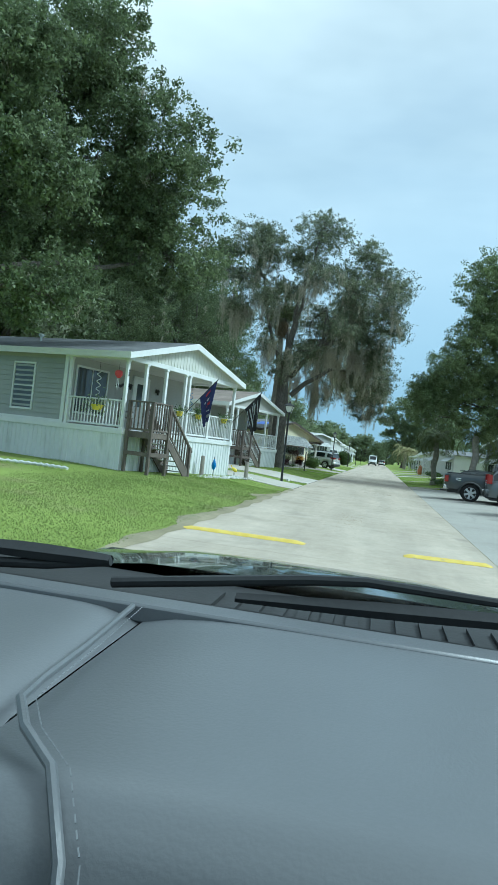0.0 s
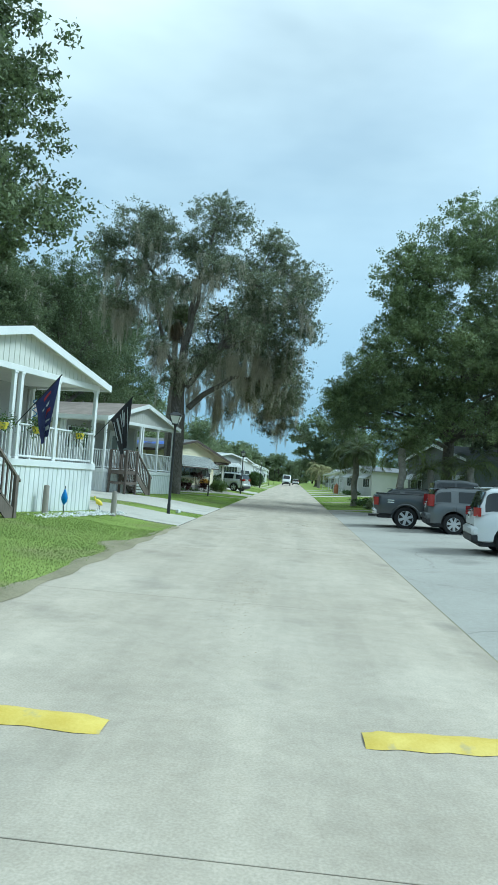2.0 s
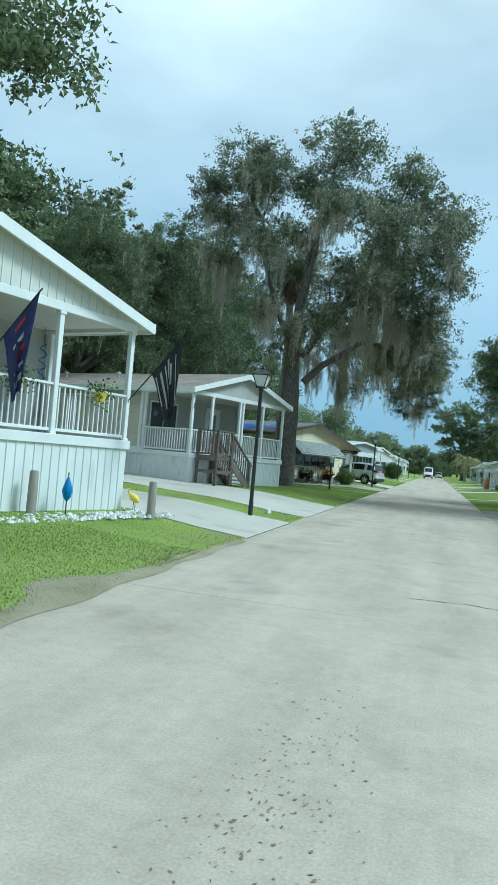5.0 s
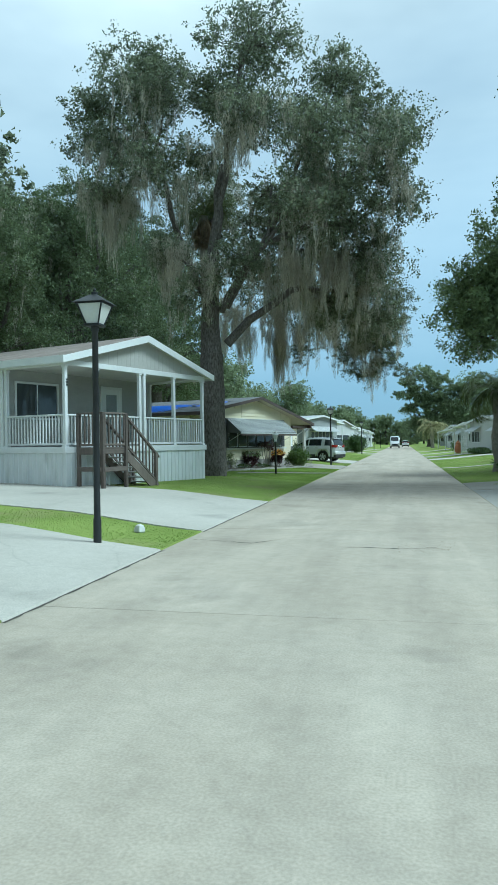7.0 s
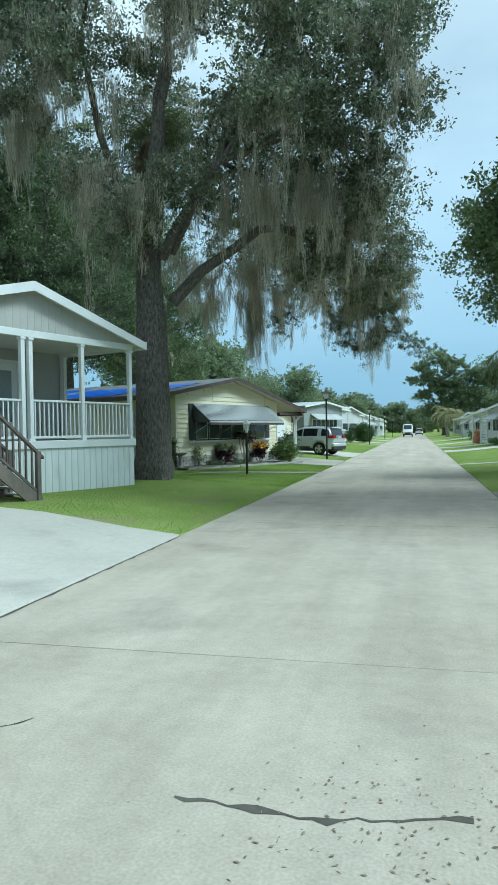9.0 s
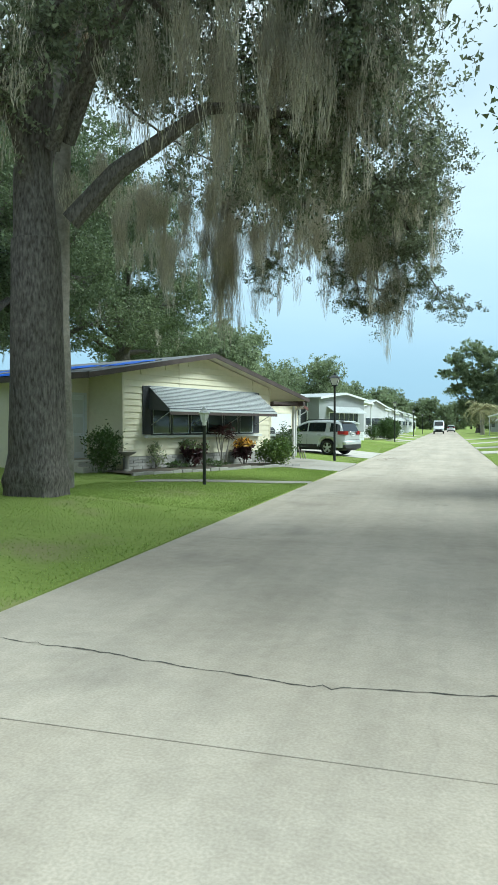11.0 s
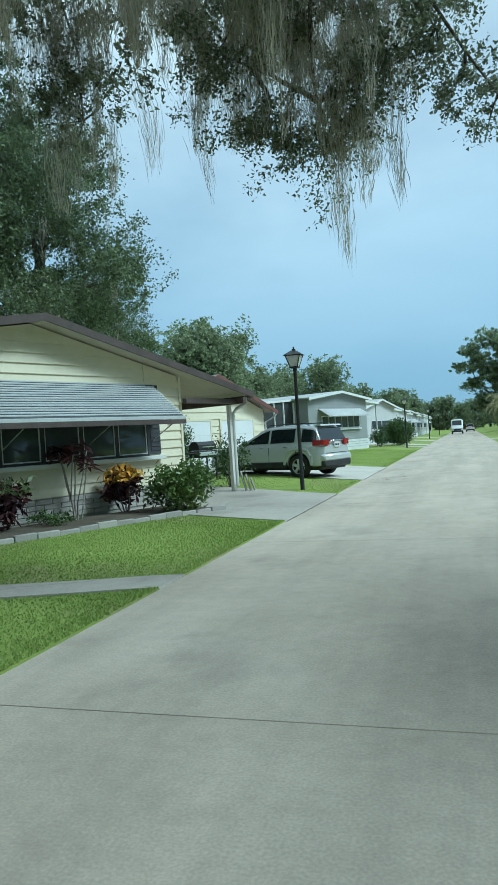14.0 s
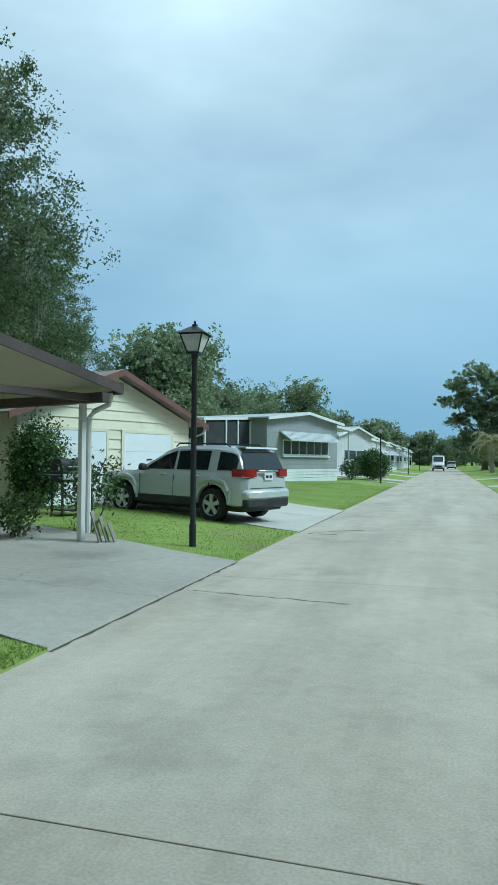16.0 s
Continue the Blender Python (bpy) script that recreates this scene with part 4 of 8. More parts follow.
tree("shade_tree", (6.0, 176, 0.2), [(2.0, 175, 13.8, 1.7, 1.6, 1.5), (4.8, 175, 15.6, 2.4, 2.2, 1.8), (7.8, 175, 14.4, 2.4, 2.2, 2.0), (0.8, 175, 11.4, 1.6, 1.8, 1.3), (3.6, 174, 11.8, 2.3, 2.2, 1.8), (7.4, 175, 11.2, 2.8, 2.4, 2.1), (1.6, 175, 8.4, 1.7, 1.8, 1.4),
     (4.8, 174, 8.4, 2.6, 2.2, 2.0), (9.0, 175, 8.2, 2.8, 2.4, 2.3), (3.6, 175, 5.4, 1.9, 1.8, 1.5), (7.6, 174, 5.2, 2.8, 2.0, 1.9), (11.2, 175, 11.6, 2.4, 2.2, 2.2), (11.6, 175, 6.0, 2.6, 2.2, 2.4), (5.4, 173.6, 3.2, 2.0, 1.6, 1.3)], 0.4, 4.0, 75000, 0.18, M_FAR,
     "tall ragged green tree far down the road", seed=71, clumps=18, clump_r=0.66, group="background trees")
tree("live_oak", (-15.5, 20.6, 0.25), [(-11.5, 25.0, 13.5, 3.4, 3.2, 2.8), (-9.0, 26.0, 11.2, 2.6, 2.4, 2.4), (-12.5, 25.5, 9.4, 3.0, 2.6, 1.9), (-8.2, 27.0, 8.2, 2.2, 1.9, 1.6), (-15.5, 23, 15, 3.4, 3, 2.8), (-9.6, 21.0, 5.3, 1.7, 1.1, 0.9),
     (-14.5, 25, 6.9, 2.2, 2.2, 1.4), (-11.5, 29.5, 10, 2.6, 2.4, 2.4), (-11.8, 20.5, 12.5, 2.4, 2.0, 2.2), (-10.5, 20.5, 9.2, 2.2, 1.8, 1.8), (-12.5, 20.5, 6.5, 1.8, 1.6, 1.2)], 0.42, 4.6, 250000, 0.085, M_LEAFDARK,
     "big dark live oak reaching over the grey mobile home", moss=40, moss_len=(0.4, 1.0), seed=9, clumps=46, clump_r=0.55)
tree("shade_tree", (9.6, 52.6, 0.1), [(5.2, 50, 8.2, 1.9, 2.6, 1.7), (5.9, 50, 11.0, 2.3, 2.6, 2.0), (7.5, 51, 14.0, 2.8, 3.0, 2.4), (10.5, 52, 16.8, 3.2, 3.2, 2.6), (9.0, 49, 9.6, 2.8, 2.6, 2.4), (12.5, 50, 12.6, 3.0, 3.0, 2.6),
     (8.0, 51, 7.5, 2.6, 2.4, 1.5), (2.9, 49.5, 6.2, 1.3, 1.4, 1.1, 0.75), (2.9, 49.5, 5.0, 0.7, 0.8, 0.7, 0.75), (3.8, 50, 7.2, 1.3, 1.5, 1.1, 0.8), (2.8, 49.7, 6.3, 1.2, 1.2, 0.9, 0.75), (3.5, 49.8, 5.6, 1.0, 1.2, 0.9, 0.75), (4.2, 49.5, 5.7, 1.2, 1.2, 0.9, 0.8), (5.6, 50.5, 6.3, 1.7, 1.8, 1.2, 0.9), (13.5, 48.5, 8.6, 3.0, 2.6, 2.2), (15.8, 51, 14, 3.0, 3, 2.8), (16.5, 48.5, 9.5, 2.4, 2.4, 2.2), (12.0, 48.0, 5.6, 2.0, 1.6, 1.0), (8.3, 49.6, 5.7, 1.8, 1.4, 1.0, 0.9), (6.4, 49.4, 4.6, 1.3, 1.1, 0.9, 0.85), (13.8, 48.6, 6.4, 1.8, 1.4, 1.0)], 0.34, 4.6, 290000, 0.085, M_LEAFLIGHT,
     "tall dense green shade tree at the end of the parking lot", moss=60, moss_len=(0.5, 1.4), seed=12, clumps=44, clump_r=0.56)


# a few grown trees, built once and set out again behind the houses
def grown(kind, seed, mat, h, r, leaves, leaf, label, moss=0, low=0.36):
    rng = np.random.default_rng(seed)
    lobes = []
    for i in range(13):
        a = i * 2.4
        z = h * (low + (0.92 - low) * i / 13)
        q = r * (0.62 if i < 8 else 0.3)
        lobes.append((q * math.cos(a), q * math.sin(a), z, r * rng.uniform(0.36, 0.52), r * rng.uniform(0.36, 0.52), h * rng.uniform(0.09, 0.14)))
    return tree(kind, (0, 0, 0), lobes, 0.028 * h, h * 0.3, leaves, leaf, mat, label, moss=moss, moss_len=(0.8, 2.6), seed=seed, clumps=20, clump_r=0.14 * r, group="background trees", fine=leaf < 0.28 and leaf != 0.25)


def settle(ob, x, y, turn, s):
    ob.matrix_basis = pose(x, y, gz(x, y) - 0.1, 0, 0, turn) @ Matrix.Diagonal((s, s, s, 1))
    return ob


def again(ob, x, y, turn, s):
    return copy_thing(ob, pose(x, y, gz(x, y) - 0.1, 0, 0, turn) @ Matrix.Diagonal((s / ob.scale[0],) * 3 + (1,)))


wood_a = settle(grown("background_oak", 21, M_LEAFDARK, 18, 6.0, 26000, 0.22, "tall dark moss-hung oak behind the mobile homes", moss=60), -24, 47, 0, 1.0)
wood_b = settle(grown("background_oak", 33, M_LEAF, 17, 5.6, 26000, 0.22, "tall green oak behind the mobile homes", moss=8), -33, 66, 0, 1.0)
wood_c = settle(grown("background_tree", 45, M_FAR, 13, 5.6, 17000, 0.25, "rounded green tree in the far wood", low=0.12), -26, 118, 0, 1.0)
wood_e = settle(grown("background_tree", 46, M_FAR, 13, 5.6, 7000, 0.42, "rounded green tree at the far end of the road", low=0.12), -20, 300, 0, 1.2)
for x, y, t, s in ((-28, 38, 50, 1.05), (-31, 60, 110, 1.15), (-29, 76, 260, 1.1), (-26, 33, 170, 0.9)):
    again(wood_a, x, y, t, s)
for x, y, t, s in ((-27, 66, 90, 1.2), (-23, 40, 220, 0.9), (15, 60, 80, 0.9), (21, 54, 130, 1.0), (22, 70, 30, 0.9)):
    again(wood_b, x, y, t, s)
wood_d = settle(grown("background_oak", 57, M_LEAFDARK, 17, 5.4, 105000, 0.085, "tall moss-hung green oak behind the cream house", moss=70), -22.5, 75.5, 10, 1.2)
again(wood_d, -20, 66.5, 130, 1.15)
again(wood_d, -22, 57, 250, 1.0)
again(wood_d, -21, 84, 60, 1.2)
again(wood_d, -23.5, 94, 200, 0.8)
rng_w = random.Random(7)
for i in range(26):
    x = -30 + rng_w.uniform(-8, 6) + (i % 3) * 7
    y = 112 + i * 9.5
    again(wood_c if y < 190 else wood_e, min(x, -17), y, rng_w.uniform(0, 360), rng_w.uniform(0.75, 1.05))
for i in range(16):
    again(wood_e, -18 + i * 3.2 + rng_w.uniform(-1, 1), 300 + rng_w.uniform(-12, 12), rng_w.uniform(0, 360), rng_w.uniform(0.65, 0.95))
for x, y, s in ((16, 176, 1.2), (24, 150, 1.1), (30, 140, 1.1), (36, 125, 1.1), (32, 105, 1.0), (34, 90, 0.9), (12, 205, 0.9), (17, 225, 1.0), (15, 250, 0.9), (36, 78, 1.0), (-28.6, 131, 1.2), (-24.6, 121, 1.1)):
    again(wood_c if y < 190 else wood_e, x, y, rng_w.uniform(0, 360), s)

palm("palmetto", (4.55, 57.6, 0.1), 3.7, 40, 2.1, M_PALM, "palm with drooping fan fronds beside the lawn", 0.2, seed=15, droop=1.7, leaflets=26)
palm("palmetto", (6.3, 48.7, 0.1), 3.7, 26, 2.2, M_PALM, "drooping green palm at the edge of the lot", 0.2, seed=5, droop=1.5, leaflets=24)
for px_, py_, ph_, sd_ in ((8.1, 49.6, 2.6, 15), (10.2, 49.2, 2.9, 16)):
    palm("palmetto", (px_, py_, 0.15), ph_, 20, 2.1, M_PALM, "drooping green palm under the shade tree", 0.18, seed=sd_, droop=1.5, leaflets=22)
palm("pindo_palm", (5.5, 150, 0.1), 3.8, 44, 3.6, M_PINDO, "silvery arching palm in a far front garden", 0.3, seed=6, droop=1.7, leaflets=30)
palm("pindo_palm", (-8.5, 126, 0.2), 2.2, 18, 2.4, M_PINDO, "silvery arching palm beside a far house", 0.3, seed=7, droop=1.7, leaflets=24)


# ---- mobile homes ----
def front_frame(near, ang):
    """Local x runs along the front from the near corner, y goes back into the lot."""
    return pose(near[0], near[1], 0, 0, 0, 90 - ang)


def lap_wall(g, x0, x1, y, z0, z1, step=0.115, out=0.012, side=-1):
    """Lap siding on a wall that faces local -y (side -1) or +y."""
    k = int((z1 - z0) / step)
    for i in range(k):
        a, b = z0 + i * step, z0 + (i + 1) * step
        g.add([(x0, y, a), (x1, y, a), (x0, y + side * out, a), (x1, y + side * out, a), (x0, y, b), (x1, y, b)], [(0, 1, 3, 2), (2, 3, 5, 4)])


def lap_side(g, x, y0, y1, z0, z1, step=0.115, out=0.012, side=-1):
    k = int((z1 - z0) / step)
    for i in range(k):
        a, b = z0 + i * step, z0 + (i + 1) * step
        g.add([(x, y0, a), (x, y1, a), (x + side * out, y0, a), (x + side * out, y1, a), (x, y0, b), (x, y1, b)], [(0, 1, 3, 2), (2, 3, 5, 4)])


def ribbed(g, p0, p1, z0, z1, out, pitch=0.2):
    """Upright skirting panels with small ribs from p0 to p1 (both x, y)."""
    d = Vector((p1[0] - p0[0], p1[1] - p0[1]))
    n = max(1, int(d.length / pitch))
    o = Vector(out)
    row = []
    for i in range(n):
        for f, h in ((0.0, 0.0), (0.06, 0.018), (0.14, 0.018), (0.2, 0.0), (0.5, 0.003)):
            q = Vector(p0) + d * ((i + f) / n) + o * h
            row.append((q.x, q.y))
    row.append(tuple(p1))
    g.sheet([[(x, y, z) for x, y in row] for z in (z0, z1)])


def window_unit(parent, x0, x1, y, z0, z1, name="window", side=-1, frame_mat=None, bars=1, axis="x", rail=True):
    """A framed window proud of a wall; axis x: on a front, y: on a side wall (then x0, x1 run along y and y is the x of the wall)."""
    w = Geo()
    f, d = 0.07, 0.05

    def bx(g, a0, a1, b0, b1, c0, c1):
        if axis == "x":
            g.box(a0, a1, b0, b1, c0, c1, 0.006)
        else:
            g.box(b0, b1, a0, a1, c0, c1, 0.006)
    o, i_ = y + side * d, y + side * 0.004
    bx(w, x0 - f, x0, i_, o, z0 - f, z1 + f)
    bx(w, x1, x1 + f, i_, o, z0 - f, z1 + f)
    bx(w, x0, x1, i_, o, z1, z1 + f)
    bx(w, x0, x1, i_, o, z0 - f, z0)
    for k in range(bars):
        m = x0 + (x1 - x0) * (k + 1) / (bars + 1)
        bx(w, m - 0.02, m + 0.02, i_, y + side * 0.035, z0, z1)
    if rail:
        bx(w, x0, x1, i_, y + side * 0.03, (z0 + z1) / 2 - 0.02, (z0 + z1) / 2 + 0.02)
    win = part(name, w, frame_mat or M_WHITE, parent, "white framed window")
    p = Geo()
    bx(p, x0, x1, y + side * 0.003, y + side * 0.018, z0, z1)
    part("pane", p, M_GLASS, win, "dark window glass")
    return win


BAL = Geo().box(-0.016, 0.016, -0.016, 0.016, 0, 0.8, 0.004).mesh("baluster", M_WHITE)
BALW = Geo().box(-0.02, 0.02, -0.02, 0.02, 0, 0.86, 0.004).mesh("baluster", M_WOOD)


def railing(parent, p0, p1, z, mat, bal, pitch=0.125, top=0.95, low=0.09):
    """Top and bottom rail with balusters between two points on a deck."""
    d = Vector((p1[0] - p0[0], p1[1] - p0[1]))
    n = max(1, int(d.length / pitch))
    ang = math.degrees(math.atan2(d.y, d.x))
    r = part("railing", Geo().box(0, d.length, -0.045, 0.045, top - 0.05, top, 0.008), mat, parent, m=pose(p0[0], p0[1], z, 0, 0, ang))
    part("bottom_rail", Geo().box(0, d.length, -0.025, 0.025, low - 0.03, low + 0.03, 0.006), mat, r)
    for i in range(n):
        part("baluster", bal, mat, r, m=pose(d.length * (i + 0.5) / n, 0, low + 0.02))
    return r


def mobile_home(near, ang, W, L, floor, eave, peak, ground_z, posts, side_mat, gable_mat, batten, landing, depth, label, L_win, number=True, roof_mat=None, door_u=3.9, group=""):
    h = thing("mobile_home", front_frame(near, ang), label, "house", "mobile homes")
    roof_mat = roof_mat or M_SHINGLE
    # walls behind the porch
    g = Geo()
    g.box(0.1, W, depth, L, ground_z - 0.2, eave - 0.02)
    core = part("wall", g, M_PORCHWALL, h, "grey porch wall")
    g = Geo()
    lap_side(g, 0.096, depth + 0.1, L, floor + 0.1, eave - 0.15, 0.175, 0.03)
    part("siding", g, side_mat, h, "horizontal lap siding on the side wall", smooth=0)
    g = Geo()
    lap_wall(g, 0.2, W - 0.1, depth - 0.002, floor + 0.02, eave - 0.2)
    part("siding", g, M_PORCHWALL, h, smooth=0)
    for u in (0.02, W - 0.06):
        part("corner_trim", Geo().box(u, u + 0.12, depth - 0.06, depth + 0.1, floor - 0.02, eave - 0.12, 0.01), M_WHITE, h)
    part("base_trim", Geo().box(0.05, 0.1, depth + 0.1, L, floor - 0.06, floor + 0.1), M_WHITE, h)
    # deck and skirting
    part("porch_deck", Geo().box(0.02, W - 0.02, 0.02, depth - 0.01, floor - 0.14, floor, 0.01), M_GREYWOOD, h, "grey porch floor")
    for a0, a1, b0, b1 in ((-0.05, W + 0.05, -0.05, 0.02), (-0.05, 0.02, 0.02, L), (W - 0.02, W + 0.05, 0.02, depth)):
        part("deck_trim", Geo().box(a0, a1, b0, b1, floor - 0.17, floor + 0.012, 0.008), M_WHITE, h)
    g = Geo()
    ribbed(g, (-0.0, 0.0), (W, 0.0), ground_z - 0.2, floor - 0.16, (0, -1))
    part("skirting", g, M_SKIRT, h, "white ribbed skirting panels with green stains")
    g = Geo()
    ribbed(g, (0.0, L), (0.0, 0.0), ground_z - 0.2, floor - 0.16, (-1, 0))
    part("skirting", g, M_SKIRT, h)
    g = Geo()
    ribbed(g, (W, 0.0), (W, L), ground_z - 0.2, floor - 0.16, (1, 0))
    part("skirting", g, M_SKIRT, h)
    # posts and beam
    zb = eave - 0.18
    pm = Geo()
    pm.box(-0.055, 0.055, -0.055, 0.055, 0, zb - floor, 0.01)
    pm.box(-0.075, 0.075, -0.075, 0.075, 0, 0.06, 0.01)
    pm.box(-0.075, 0.075, -0.075, 0.075, zb - floor - 0.06, zb - floor, 0.01)
    post_mesh = pm.mesh("porch_post", M_WHITE)
    for u in posts:
        part("porch_post", post_mesh, M_WHITE, h, m=pose(u, 0.06, floor))
    for u in (0.06, W - 0.06):
        part("porch_post", post_mesh, M_WHITE, h, m=pose(u, depth - 0.18, floor))
    g = Geo()
    g.box(-0.02, W + 0.02, -0.01, 0.13, zb, eave - 0.02, 0.008)
    g.box(-0.02, 0.12, 0.13, depth, zb, eave - 0.02, 0.008)
    g.box(W - 0.12, W + 0.02, 0.13, depth, zb, eave - 0.02, 0.008)
    part("porch_beam", g, M_WHITE, h)
    part("porch_soffit", Geo().box(0.1, W - 0.1, 0.12, depth, eave - 0.1, eave - 0.06), M_SOFFIT, h, "pale porch soffit")
    # gable
    mid = W / 2
    slope = (peak - eave) / (mid + 0.35)
    g = Geo()
    zt = peak - 0.12
    g.prism([(0.0, eave - 0.05), (W, eave - 0.05), (W, eave + 0.1), (mid, zt), (0.0, eave + 0.1)], 0.0, 0.1)
    part("gable", g, gable_mat, h, "upright-boarded gable")
    if batten:
        n = int(W / 0.2)
        for i in range(1, n):
            u = W * i / n
            top = zt - abs(u - mid) * (zt - eave - 0.1) / mid
            part("batten", Geo().box(u - 0.012, u + 0.012, -batten, 0.0, eave - 0.02, top), gable_mat, h, smooth=0)
    # roof: two slopes with thickness, white fascia
    ov, fr = 0.26, 0.22
    for sg in (-1, 1):
        e = mid + sg * (mid + ov)
        ze = peak - slope * (mid + ov) + 0.02
        g = Geo()
        g.prism([(mid, peak), (e, ze), (e, ze - 0.06), (mid, peak - 0.06)], -fr, L + 0.3)
        part("roof", g, roof_mat, h, "shingled roof slope")
        g = Geo()
        g.prism([(mid, peak - 0.004), (e, ze - 0.004), (e, ze - 0.2), (mid, peak - 0.22)], -fr - 0.04, -fr)
        x0, x1 = sorted((e, e + sg * 0.035))
        g.box(x0, x1, -fr - 0.04, L + 0.3, ze - 0.2, ze + 0.01)
        part("fascia", g, M_WHITE, h)
        g = Geo()
        g.prism([(mid, peak - 0.1), (e, ze - 0.1), (e, ze - 0.13), (mid, peak - 0.13)], -fr, 0.05)
        x0, x1 = sorted((e, mid + sg * mid))
        g.box(x0, x1, 0.0, L, ze - 0.13, ze - 0.1)
        part("soffit", g, M_SOFFIT, h)
    # vents on the roof
    for v in (6.0, 9.5):
        g = Geo()
        zr = peak - slope * 1.6
        g.lathe([(0.05, 0), (0.05, 0.22), (0.11, 0.22), (0.11, 0.3), (0.02, 0.33)], 10, (mid - 1.6, v, zr - 0.03))
        part("roof_vent", g, M_SILVER, h, "metal roof vent")
    # railings
    gap0, gap1 = landing[0], landing[1]
    ps = sorted(set([0.06, W - 0.06] + [p for p in posts]))
    for a, b in zip(ps[:-1], ps[1:]):
        if b - a < 0.4 or (a < gap1 - 0.1 and b > gap0 + 0.2 and a >= gap0 - 0.3 and b - a < 1.6 and a < gap0 + 0.7):
            continue
        railing(h, (a + 0.06, 0.06), (b - 0.06, 0.06), floor, M_WHITE, BAL)
    railing(h, (0.06, 0.12), (0.06, depth - 0.24), floor, M_WHITE, BAL)
    railing(h, (W - 0.06, 0.12), (W - 0.06, depth - 0.24), floor, M_WHITE, BAL)
    # porch door and sliding window
    window_unit(h, 0.55, 2.2, depth - 0.014, floor + 0.45 if L_win else floor + 0.95, floor + 2.0, rail=False)
    g = Geo()
    g.box(door_u, door_u + 0.9, depth - 0.05, depth - 0.004, floor, floor + 2.03, 0.01)
    dr = part("door", g, M_DOOR, h, "white front door with a window")
    g = Geo()
    for a0, a1, b0, b1 in ((door_u - 0.1, door_u, 0, 2.13), (door_u + 0.9, door_u + 1.0, 0, 2.13), (door_u - 0.1, door_u + 1.0, 2.03, 2.13)):
        g.box(a0, a1, depth - 0.07, depth - 0.004, floor + b0, floor + b1, 0.006)
    part("door_frame", g, M_WHITE, dr)
    part("pane", Geo().box(door_u + 0.18, door_u + 0.72, depth - 0.058, depth - 0.045, floor + (0.95 if L_win else 0.5), floor + 1.85, 0.004), M_GLASS if L_win else M_PALEGLASS, dr, "door glass")
    part("door_handle", Geo().lathe([(0.012, 0), (0.03, 0.03), (0.03, 0.06), (0.01, 0.075)], 8, (door_u + 0.08, depth - 0.12, floor + 0.95), "y"), M_CHROME, dr, "metal knob")
    if L_win:
        window_unit(h, depth + L_win[0], depth + L_win[1], 0.096, floor + 0.4, floor + 1.95, axis="y", bars=0)
    # address plate, drawn as bars
    if number:
        g = Geo()
        for i in range(3):
            g.box(0.05, 0.1, -0.008, 0.004, floor + 1.75 + i * 0.075, floor + 1.8 + i * 0.075)
        part("number_plate", g, M_BLACK, h, "small black bars on the corner post")
    # skirting vent
    part("skirting_vent", Geo().lathe([(0.09, 0), (0.09, 0.03), (0.05, 0.05)], 10, (-0.05, 1.6, ground_z + 0.62), "x"), M_WHITE, h)
    return h


